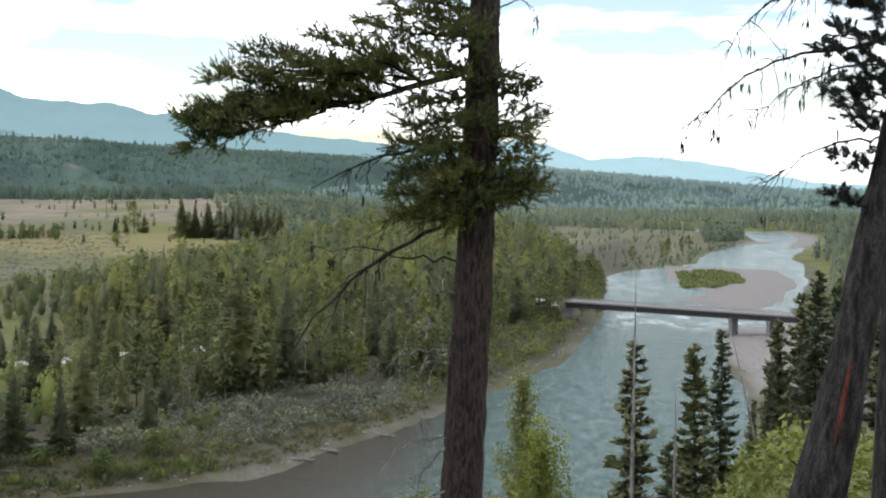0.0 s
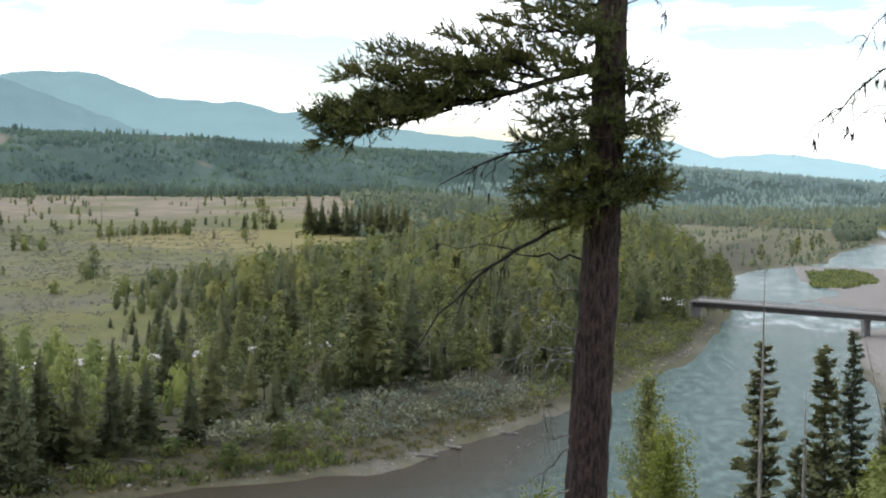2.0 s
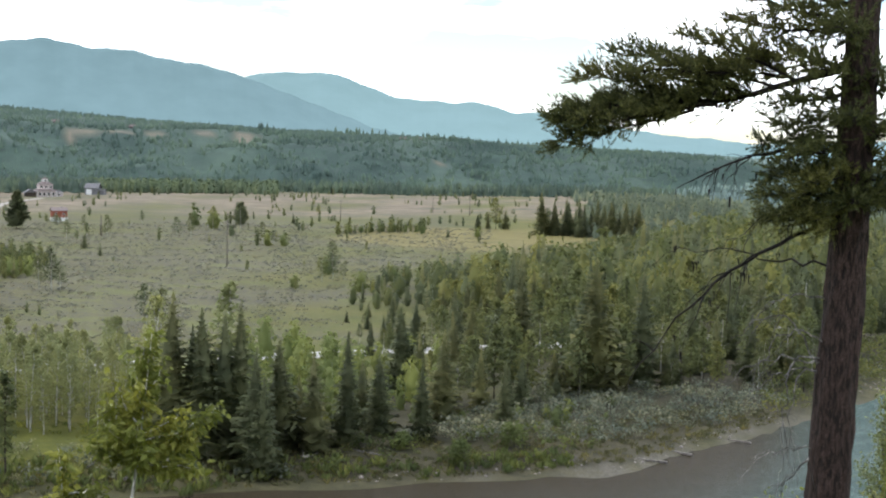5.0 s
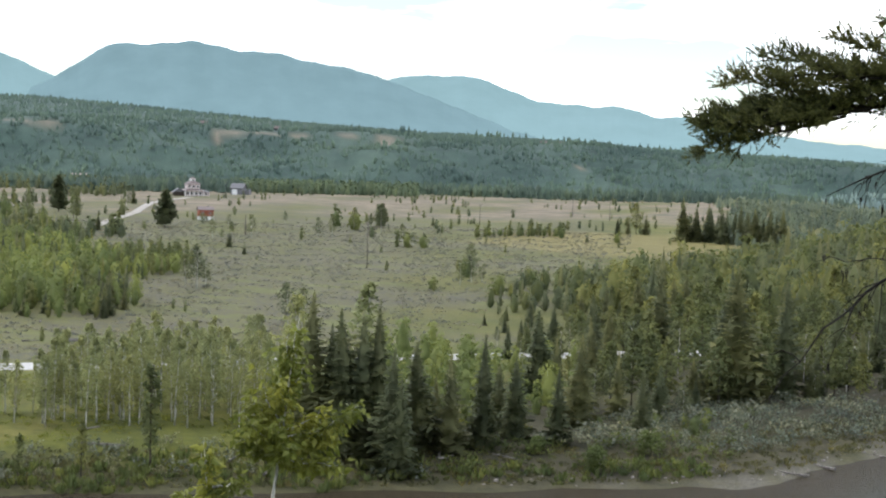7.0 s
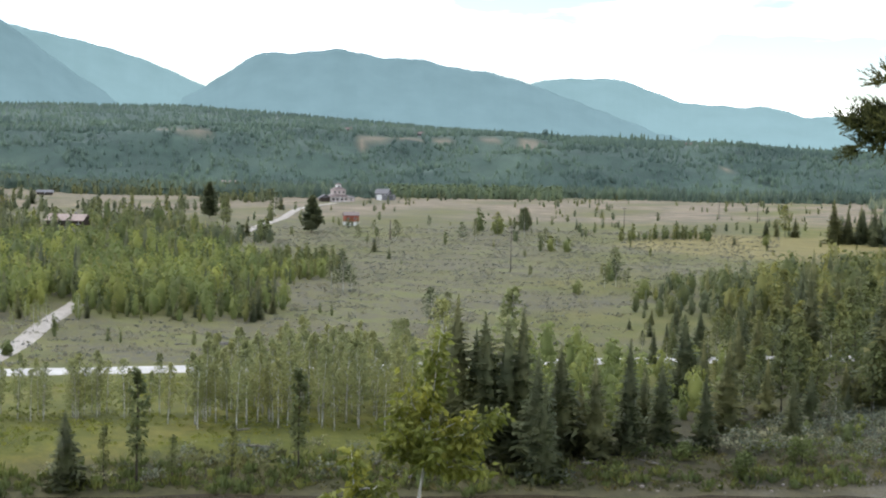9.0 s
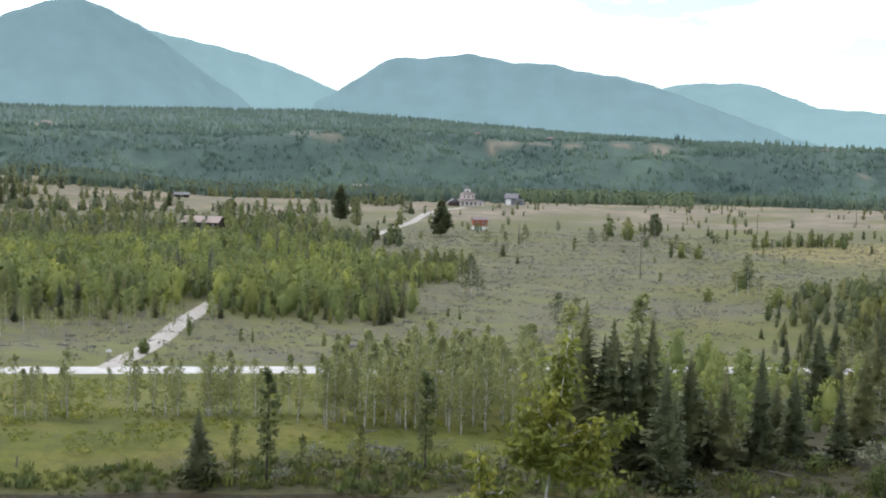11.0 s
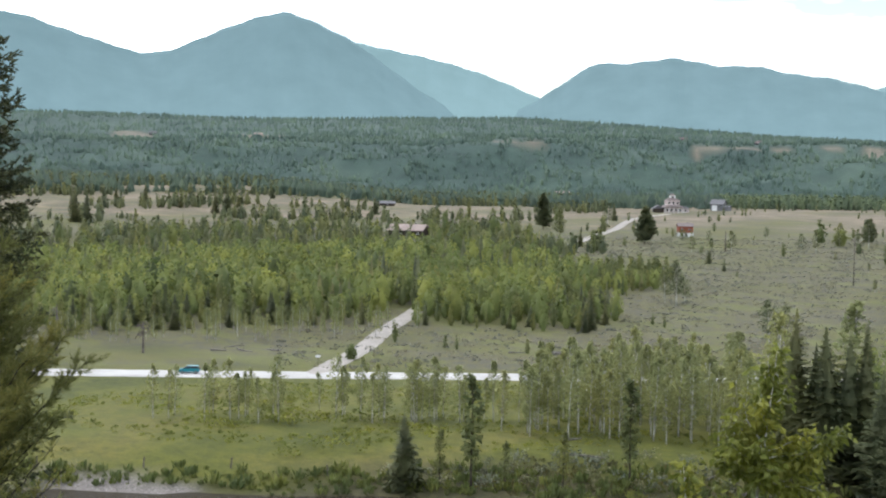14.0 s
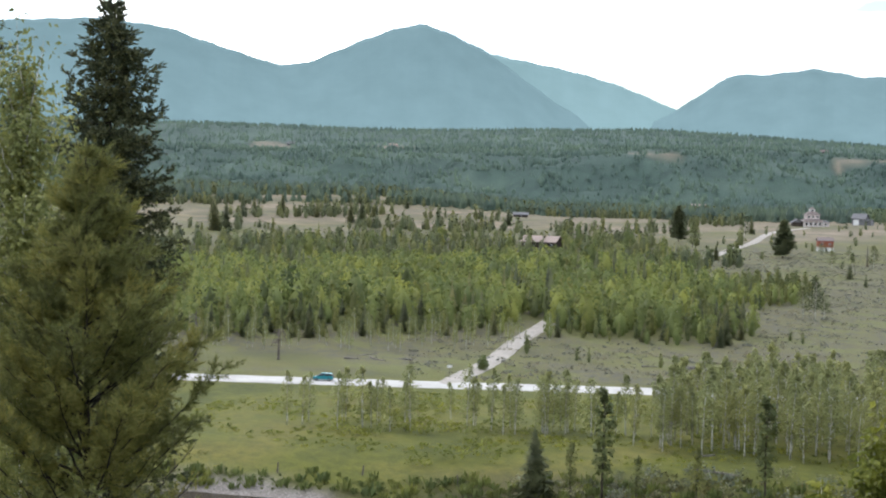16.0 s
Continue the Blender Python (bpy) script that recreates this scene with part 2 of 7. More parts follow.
def water_material():
    m, n, l, b = material("river_water", 0.18)
    b.inputs["Specular IOR Level"].default_value = 0.035
    b.inputs["IOR"].default_value = 1.33
    flow = noise_node(n, l, 0.45, 7, 0.75, (1.0, 0.5, 1.0))
    rip = noise_node(n, l, 2.2, 3, 0.6, (1.0, 0.6, 1.0))
    riffle = n.new("ShaderNodeAttribute")
    riffle.attribute_name = "riffle"
    shoal = n.new("ShaderNodeAttribute")
    shoal.attribute_name = "shoal"
    # light and dark of the ripples painted into the water's colour
    c = ramp(n, l, flow, [(0.36, (0.022, 0.046, 0.04)), (0.5, (0.042, 0.073, 0.065)), (0.64, (0.082, 0.12, 0.108))])
    c = mixed(n, l, shoal.outputs["Fac"], c, (0.034, 0.028, 0.018))
    broken = noise_node(n, l, 0.16, 8, 0.72, (1.0, 0.4, 1.0))
    foam = mixed(n, l, 1.0, ramp(n, l, broken, [(0.5, (0, 0, 0)), (0.64, (1, 1, 1))]), riffle.outputs["Color"], "MULTIPLY")
    c = mixed(n, l, foam, c, (0.32, 0.35, 0.35))
    l.new(c, b.inputs["Base Color"])
    bump(n, l, b, mixed(n, l, 0.5, flow, rip), 1.0, 0.5)
    return m


def mountain_material(name, forest, haze_glow, share):
    """Far wooded mountains, a backdrop: the haze of many kilometres is painted on as blue emission."""
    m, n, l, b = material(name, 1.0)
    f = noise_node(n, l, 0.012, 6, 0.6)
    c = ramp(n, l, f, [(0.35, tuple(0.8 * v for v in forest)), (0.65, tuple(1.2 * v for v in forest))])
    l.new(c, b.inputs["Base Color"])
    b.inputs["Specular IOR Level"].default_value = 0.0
    # the painted haze emission pales towards the mountain's foot
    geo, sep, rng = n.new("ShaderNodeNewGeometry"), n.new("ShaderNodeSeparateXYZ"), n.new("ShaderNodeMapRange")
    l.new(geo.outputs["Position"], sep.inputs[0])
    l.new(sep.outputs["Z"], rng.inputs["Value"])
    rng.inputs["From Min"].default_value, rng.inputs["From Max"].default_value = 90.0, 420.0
    l.new(mixed(n, l, rng.outputs["Result"], tuple(v * 1.22 + 0.015 for v in haze_glow), haze_glow), b.inputs["Emission Color"])
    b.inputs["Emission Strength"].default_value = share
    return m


M_GROUND, M_WATER = ground_material(), water_material()
M_ROAD = simple("pale_gravel_road", (0.32, 0.31, 0.292), (0.42, 0.41, 0.39), 0.25, 0.95, bump_by=0.03, fine=4)
M_TRACK = simple("tan_gravel_track", (0.22, 0.2, 0.175), (0.31, 0.288, 0.255), 0.4, 0.95, bump_by=0.03, fine=4)
M_SPRUCE = foliage("spruce_needles", (0.098, 0.11, 0.054), (0.17, 0.178, 0.086), 0.5, 0.5)
M_PINE = foliage("young_pine_needles", (0.105, 0.118, 0.042), (0.165, 0.178, 0.066), 0.7, 0.45)
M_ASPEN = foliage("aspen_leaves", (0.102, 0.116, 0.042), (0.165, 0.174, 0.064), 0.7, 0.48)
M_LIME = foliage("fresh_poplar_leaves", (0.1, 0.116, 0.022), (0.17, 0.18, 0.044), 0.5, 0.35, 0.5)
M_WILLOW = foliage("grey_willow_leaves", (0.1, 0.11, 0.072), (0.25, 0.26, 0.2), 0.6, 0.4)
M_SHRUB = foliage("green_shrub_leaves", (0.09, 0.112, 0.032), (0.15, 0.172, 0.058), 0.7, 0.45)
# terrace trees: haze blue mixed into the canopy colour
M_FARWOOD = foliage("haze_tinted_far_forest", (0.058, 0.096, 0.08), (0.07, 0.11, 0.09), 0.7, 0.25, 0.8, 0.009, 0.4)
# next two: distance haze mixed into the leaf colour of the downstream woods
M_FARDOWN = foliage("haze_pale_far_forest", (0.14, 0.196, 0.188), (0.165, 0.224, 0.212), 0.5, 0.2, 0.8, 0.006, 0.3)
M_DOWNWOOD = foliage("haze_tinted_downstream_woods", (0.118, 0.145, 0.1), (0.155, 0.182, 0.126), 0.6, 0.4, 0.65, 0.03, 0.7)
M_SHOREGRASS = foliage("olive_shore_grass", (0.085, 0.084, 0.034), (0.145, 0.134, 0.062), 0.6, 0.4)
M_SAGE = foliage("sagebrush_leaves", (0.165, 0.16, 0.135), (0.23, 0.222, 0.19), 0.6, 0.5)
M_BLUFF = foliage("bluff_spruce_needles", (0.052, 0.064, 0.036), (0.14, 0.15, 0.08), 0.5, 0.3)
M_YOUNG = foliage("young_wood_leaves", (0.148, 0.176, 0.05), (0.19, 0.218, 0.068), 0.7, 0.45, 0.65, 0.05, 0.7)
M_MIDWOOD = foliage("middle_distance_woods", (0.086, 0.1, 0.048), (0.126, 0.138, 0.063), 0.7, 0.4, 0.65, 0.05)
M_MEADOW = foliage("rank_meadow_herbs", (0.155, 0.172, 0.038), (0.22, 0.232, 0.06), 0.7, 0.5)
M_FARASPEN = foliage("far_aspen_leaves", (0.1, 0.138, 0.078), (0.128, 0.165, 0.094), 0.5, 0.4, sorts=0.5)
M_FOOTWOOD = foliage("dark_foot_wood", (0.05, 0.078, 0.058), (0.068, 0.098, 0.07), 0.6, 0.35, 0.8, 0.02, 0.6)
M_AIRY = foliage("thin_aspen_leaves", (0.21, 0.222, 0.09), (0.29, 0.3, 0.13), 0.5, 0.55, sorts=0.5)
M_BARK = bark("grey_brown_bark", (0.0245, 0.0196, 0.0161), (0.063, 0.0504, 0.042))
M_PALEBARK = bark("pale_aspen_bark", (0.34, 0.33, 0.3), (0.58, 0.57, 0.53), 3.0, 0.005)
M_DEADWOOD = bark("bleached_dead_wood", (0.098, 0.0896, 0.0805), (0.21, 0.196, 0.178), 5.0, 0.01)

# ---- the land ----


def mesh_from(name, verts, faces, mat=None, smooth_faces=False):
    me = bpy.data.meshes.new(name)
    me.from_pydata(verts.tolist() if isinstance(verts, np.ndarray) else verts, [], faces.tolist() if isinstance(faces, np.ndarray) else faces)
    if mat:
        me.materials.append(mat)
    if smooth_faces:
        me.shade_smooth()
    return me


def grid_faces(rows, cols):
    i = np.arange(rows - 1)[:, None] * cols + np.arange(cols - 1)[None, :]
    return np.stack([i, i + 1, i + cols + 1, i + cols], -1).reshape(-1, 4)


def layer(me, key, values):
    me.attributes.new(key, "FLOAT", "POINT").data.foreach_set("value", np.asarray(values, np.float32).ravel())


ROAD_A = np.array((-238.0, 144.0))
DRY_FIELD = np.array([(-215, 590), (-150, 560), (-100, 560), (-85, 640), (-130, 720), (-210, 680)], float)
HEATH = np.array([(72, 650), (85, 622), (122, 668), (152, 781), (185, 858), (212, 930), (226, 1010), (60, 1130), (10, 900), (40, 760)], float)
GRAVEL_BARS = [np.array(p, float) for p in (
    [(74, 470), (96, 500), (90, 560), (100, 640), (128, 660), (160, 640), (150, 560), (122, 470), (100, 420)],
    [(205, 800), (222, 830), (250, 900), (276, 1000), (276, 1080), (262, 1080), (256, 1000), (232, 915), (212, 850)],
    [(183, 848), (204, 862), (226, 905), (229, 940), (214, 935), (196, 885)],
    [(74, 390), (66, 300), (62, 258), (80, 250), (104, 395)], [(-31, 186), (-24, 188), (-13, 213), (-4, 234), (-8, 233), (-20, 207), (-29, 192)])]


# bare clay scars and clearings on the terrace: bearing, distance, half-width in degrees, half-depth in metres
SCARS = [(-38.6, 1730, 0.35, 20), (-37.9, 1720, 0.2, 26), (-37.2, 1715, 0.45, 24), (-30.4, 1780, 0.35, 20), (-29.6, 1790, 0.5, 12), (-28.3, 1790, 0.6, 10), (-27.0, 1795, 0.5, 10), (-25.0, 1800, 0.6, 12), (-23.2, 1770, 0.8, 24),
         (-15.2, 1600, 0.3, 18), (-54.0, 2060, 0.9, 50), (-49.0, 2010, 1.5, 40), (-16.6, 2240, 0.6, 60), (5.7, 1440, 0.8, 26)]


def cover(x, y, z):
    """Layers of ground cover: dry grass, gravel, sagebrush, forest floor."""
    d, az = np.hypot(x, y), np.degrees(np.arctan2(x, y))
    r = poly_dist(x, y, RIVER)
    w = wobble(x, y, 14, 7)
    far_side = (y > 1.35 * x + 150) | (d > 300)
    gold = 0.9 * smooth(6, -6, poly_dist(x, y, DRY_FIELD) + 4 * w)
    gold = np.maximum(gold, 0.5 * smooth(34, 24, r) * smooth(4, 9, r) * (y > 285) * (y < 385) * (x > 0) * (x < 60))
    dry = (smooth(760, 900, d + 60 * wobble(x, y, 60, 2)) * smooth(1420, 1380, d) * smooth(-3, -9, az) * (0.75 + 0.2 * smooth(-38, -32, az)) * smooth(-0.7, 0.3, wobble(x * 2.5, y, 70, 4)))
    dry = np.maximum(dry, 0.12 * smooth(15, -15, poly_dist(x, y, HEATH)))
    sage = smooth(290, 330, d + 5 * w) * smooth(-12, -17, az) * (0.85 - 0.55 * smooth(-0.1, 0.5, wobble(x, y, 34, 8)))
    sage = np.maximum(sage, smooth(0, 9, (x - ROAD_A[0]) * -0.667 + (y - ROAD_A[1]) * 0.745 - 3) * smooth(-20, -25, az) * (0.35 + 0.5 * smooth(-0.3, 0.4, wobble(x, y, 17, 5))))
    sage = np.maximum(sage, 0.8 * smooth(15, -15, poly_dist(x, y, HEATH)))
    gravel = smooth(3.5, 0, r + 4 * w) * far_side * smooth(-27, -22, az) * (0.04 + 0.3 * smooth(0.0, 0.5, wobble(x, y, 6, 3))) + smooth(7, 3, r + 3 * w) * far_side * smooth(-50.5, -52, az) * smooth(-59, -56, az)
    for k, bar in enumerate(GRAVEL_BARS):
        gravel = np.maximum(gravel, (0.4 * (wobble(x, y, 5, 3) > -0.25) if k == 4 else 1.0) * smooth(3, -2, poly_dist(x, y, bar) + 2 * w))
    duff = smooth(1330, 1420, d + 40 * wobble(x, y, 90, 1)) + smooth(-14, -8, az) * smooth(200, 240, d) * smooth(2, 12, r) * smooth(640, 560, d)
    duff = np.maximum(duff, smooth(-2, 1, r) * smooth(75, 55, r) * far_side * smooth(-26, -20, az) * smooth(10, 7, az) * (0.95 - 0.3 * smooth(0.1, 0.6, wobble(x, y, 11, 9))))
    duff = np.maximum(duff, 0.8 * smooth(-2, 1, r) * smooth(13, 5, r + 3 * w) * far_side * smooth(-50, -44, az) * smooth(-18, -22, az))
    dry = np.maximum(dry, 0.5 * smooth(1, 3, r) * smooth(14, 7, r + 3 * w) * far_side * smooth(-28, -22, az) * smooth(3, -3, az))
    duff = np.maximum(duff, 0.8 * smooth(2.5, 0.5, r + w) * smooth(-6, -4, r) * far_side)
    bare = np.zeros_like(d)
    for a, dd, wa, wd in SCARS:
        bare = np.maximum(bare, smooth(1.25, 0.8, np.hypot((az - a) / wa, (d - dd) / (1.7 * wd)) + 0.5 * wobble(x, y, 14, 3)))
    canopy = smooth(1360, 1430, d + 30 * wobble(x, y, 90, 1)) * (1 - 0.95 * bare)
    return np.maximum(dry, 0.5 * bare), gold, np.clip(np.maximum(gravel, 0.4 * bare), 0, 1), sage, np.clip(duff, 0, 1) * (1 - bare), canopy


def build_ground():
    az = np.radians(np.concatenate([np.arange(-180, -74, 3.0), np.arange(-74, 26, 0.4), np.arange(26, 179, 3.0), [180.0]]))
    d = np.concatenate([[0.0], np.geomspace(2.5, 4950, 270)])
    D, A = np.meshgrid(d, az, indexing="ij")
    x, y = D * np.sin(A), D * np.cos(A)
    z = land(x, y)
    for bar in GRAVEL_BARS:
        z = np.maximum(z, 0.35 * smooth(2, -6, poly_dist(x, y, bar)) - 2 * smooth(-6, 4, poly_dist(x, y, bar)))
    me = mesh_from("ground", np.stack([x, y, z], -1).reshape(-1, 3), grid_faces(len(d), len(az))[:, ::-1], M_GROUND, True)
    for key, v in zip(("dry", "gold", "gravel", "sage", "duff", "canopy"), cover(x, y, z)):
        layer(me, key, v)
    return tagged(new("ground", me), "valley floor of meadow, sagebrush, dry grass and river gravel", "ground", kind="structure")


build_ground()


def build_water():
    """The river's surface, with riffles under the bridge and brown shallows by the far shore."""
    xs, ys = np.arange(-420, 361, 7.0), np.arange(-130, 1501, 7.0)
    Y, X = np.meshgrid(ys, xs, indexing="ij")
    r = poly_dist(X, Y, RIVER)
    me = mesh_from("river", np.stack([X, Y, 0 * X], -1).reshape(-1, 3), grid_faces(len(ys), len(xs)), M_WATER, True)
    rif = smooth(370, 390, Y) * smooth(470, 430, Y) * 1.0 + smooth(470, 520, Y) * 0.6
    layer(me, "riffle", np.clip(rif + 0.3 * smooth(-6, 0, r) * smooth(300, 370, Y), 0, 1))
    far = smooth(-42, -6, r) * ((Y > 1.35 * X + 120))
    layer(me, "shoal", far * smooth(12, -10, X))
    return tagged(new("water", me), "pale turquoise river with light ripples and white riffles", "river", kind="structure")


build_water()


def ribbon(name, points, width, mat, label, lift=0.12, kind="structure"):
    """A road that follows the land along a smoothed line."""
    p = np.array(points, float)
    s = np.concatenate([[0], np.cumsum(np.hypot(*np.diff(p, axis=0).T))])
    u = np.arange(0, s[-1], 3.0)
    x, y = np.interp(u, s, p[:, 0]), np.interp(u, s, p[:, 1])
    k = np.ones(7) / 7
    if len(u) > 12:
        x[3:-3], y[3:-3] = np.convolve(x, k, "valid"), np.convolve(y, k, "valid")
    tx, ty = np.gradient(x), np.gradient(y)
    t = np.hypot(tx, ty)
    nx, ny = -ty / t, tx / t
    offs = np.array([-0.5, -0.46, -0.2, 0.0, 0.2, 0.46, 0.5]) * width
    crown = np.array([-0.12, 0.02, 0.06, 0.1, 0.06, 0.02, -0.12])
    edge = 1 + 0.05 * np.sin(u * 0.7)[:, None]
    X, Y = x[:, None] + nx[:, None] * offs * edge, y[:, None] + ny[:, None] * offs * edge
    Z = np.maximum(land(X, Y), land(x, y)[:, None]) + lift + crown
    return tagged(new(name, mesh_from(name, np.stack([X, Y, Z], -1).reshape(-1, 3), grid_faces(len(u), 7)[:, ::-1], mat, True)), label, "road", kind=kind)


ribbon("road", [(-640, -216), (-238, 144), (-104, 264), (-20, 335), (2, 385), (20, 403.5), (36, 392.6)], 8.8, M_ROAD, "pale dusty gravel road across the valley floor")
ribbon("road_side", [(-193, 184), (-202, 199), (-212, 216), (-236, 250), (-256, 284), (-290, 335), (-330, 420), (-375, 520), (-410, 592), (-436, 654), (-498, 768), (-530, 866)], 5.2, M_TRACK,
       "narrow gravel side road to the houses")


def massif(name, profile, base_d, top_d, mat, label, seed):
    """A mountain range: its skyline by bearing and height in degrees, with ridges and gullies down its face."""
    p = np.array(profile, float)
    az = np.arange(p[0, 0], p[-1, 0] + 0.01, 0.12)
    sky = np.interp(az, p[:, 0], p[:, 1])
    k = np.hanning(9) / np.hanning(9).sum()
    sky[4:-4] = np.convolve(sky, k, "valid")
    sky = sky + 0.03 + 0.02 * np.sin(az * 5 + seed) + 0.01 * np.sin(az * 17 + seed * 2)
    t = np.linspace(0, 1, 30)[:, None]
    ridge = np.sin(az * 2.1 + seed + 2.5 * t) + 0.6 * np.sin(az * 5.3 - 3 * t + seed)
    d = base_d + (top_d - base_d) * t + 6 * ridge * t * (1 - t) * 2
    zt = EYE_Z + top_d * np.tan(np.radians(sky))
    z = -20 + (zt + 20) * (t ** 0.9) + 2 * ridge * t * (1 - t) * 2
    z[-1] = zt
    back_d, back_z = d[-1:] + 160, z[-1:] - 200
    d, z = np.vstack([d, back_d]), np.vstack([z, back_z])
    a = np.radians(az)
    me = mesh_from(name, np.stack([d * np.sin(a), d * np.cos(a), z], -1).reshape(-1, 3), grid_faces(31, len(az))[:, ::-1], mat, True)
    return tagged(new(name, me), label, "mountain", kind="structure")


# forest colour plus emissive haze, paler for the farther ranges
M_MT_NEAR = mountain_material("haze_blue_wooded_mountain", (0.04, 0.055, 0.06), (0.178, 0.292, 0.318), 0.85)
M_MT_MID = mountain_material("haze_blue_mid_mountain", (0.04, 0.055, 0.06), (0.232, 0.372, 0.392), 0.9)
M_MT_FAR = mountain_material("haze_pale_far_mountain", (0.05, 0.07, 0.08), (0.36, 0.54, 0.565), 0.95)
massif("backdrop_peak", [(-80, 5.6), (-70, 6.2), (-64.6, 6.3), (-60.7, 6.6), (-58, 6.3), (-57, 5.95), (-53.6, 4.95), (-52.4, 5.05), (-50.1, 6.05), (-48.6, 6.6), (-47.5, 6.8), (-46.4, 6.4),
       (-44.8, 5.65), (-41.9, 3.6), (-39.5, 2.2), (-37, 1.4)], 3300, 4000, M_MT_NEAR, "wooded mountain with a pointed summit in painted blue haze", 1)
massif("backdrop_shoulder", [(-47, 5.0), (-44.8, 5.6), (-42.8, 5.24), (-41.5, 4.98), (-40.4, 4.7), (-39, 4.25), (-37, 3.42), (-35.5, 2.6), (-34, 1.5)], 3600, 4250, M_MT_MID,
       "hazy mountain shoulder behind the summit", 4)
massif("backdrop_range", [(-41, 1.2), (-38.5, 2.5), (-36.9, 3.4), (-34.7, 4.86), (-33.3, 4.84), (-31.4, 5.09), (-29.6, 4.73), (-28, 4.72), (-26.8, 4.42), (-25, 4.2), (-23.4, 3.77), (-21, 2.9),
       (-18, 1.8), (-14, 1.0)], 3400, 4100, M_MT_NEAR, "long wooded mountain range in painted blue haze", 2)
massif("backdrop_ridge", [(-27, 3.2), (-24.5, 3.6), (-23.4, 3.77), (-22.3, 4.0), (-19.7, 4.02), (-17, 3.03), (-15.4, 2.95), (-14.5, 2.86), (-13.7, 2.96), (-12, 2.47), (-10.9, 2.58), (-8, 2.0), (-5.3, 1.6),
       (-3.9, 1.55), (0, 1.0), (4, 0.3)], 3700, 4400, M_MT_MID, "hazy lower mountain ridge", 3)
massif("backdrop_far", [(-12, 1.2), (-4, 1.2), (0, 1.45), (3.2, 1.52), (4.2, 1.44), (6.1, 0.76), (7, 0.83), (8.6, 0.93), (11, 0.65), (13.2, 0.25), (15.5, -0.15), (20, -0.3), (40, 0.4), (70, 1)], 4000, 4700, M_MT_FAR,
       "distant mountains at the valley's end, pale with painted haze", 5)

# ---- trees: shapes ----


def part(name, me, parent, label="", kind=""):
    ob = new(name, me)
    ob.parent = parent
    return tagged(ob, label, kind=kind)


def thing(name, label, category, group="", at=None, kind=""):
    ob = tagged(new(name), label, category, group, kind)
    if at is not None:
        ob.matrix_basis = at
    return ob


def joined(pieces):
    """Joins (verts, tris) pairs."""
    vs, fs, n = [], [], 0
    for v, f in pieces:
        vs.append(v)
        fs.append(np.asarray(f) + n)
        n += len(v)
    return np.concatenate(vs), np.concatenate(fs)


def tube(points, radii, sides=7, rough=0.0, rng=None):
    """A tapered, closed tube along a line of points."""
    p, r = np.array(points, float), np.array(radii, float)
    t = np.gradient(p, axis=0)
    t /= np.linalg.norm(t, axis=1)[:, None] + 1e-9
    ref = np.array((0.31, 0.95, 0.05)) if abs(t[0, 2]) > 0.7 else np.array((0, 0, 1.0))
    u = np.cross(t, ref)
    u /= np.linalg.norm(u, axis=1)[:, None] + 1e-9
    w = np.cross(t, u)
    a = np.arange(sides) * 2 * np.pi / sides
    rr = r[:, None] * (1 + (rng.uniform(-rough, rough, (len(p), sides)) if rough else 0))
    v = p[:, None] + rr[..., None] * (np.cos(a)[None, :, None] * u[:, None] + np.sin(a)[None, :, None] * w[:, None])
    v = v.reshape(-1, 3)
    n, f = len(p), []
    for i in range(n - 1):
        for j in range(sides):
            q, k = i * sides + j, i * sides + (j + 1) % sides
            f += [(q, k, k + sides), (q, k + sides, q + sides)]
    v = np.vstack([v, p[:1], p[-1:]])
    for j in range(sides):
        k = (j + 1) % sides
        f += [(k, j, n * sides), ((n - 1) * sides + j, (n - 1) * sides + k, n * sides + 1)]
    return v, np.array(f)


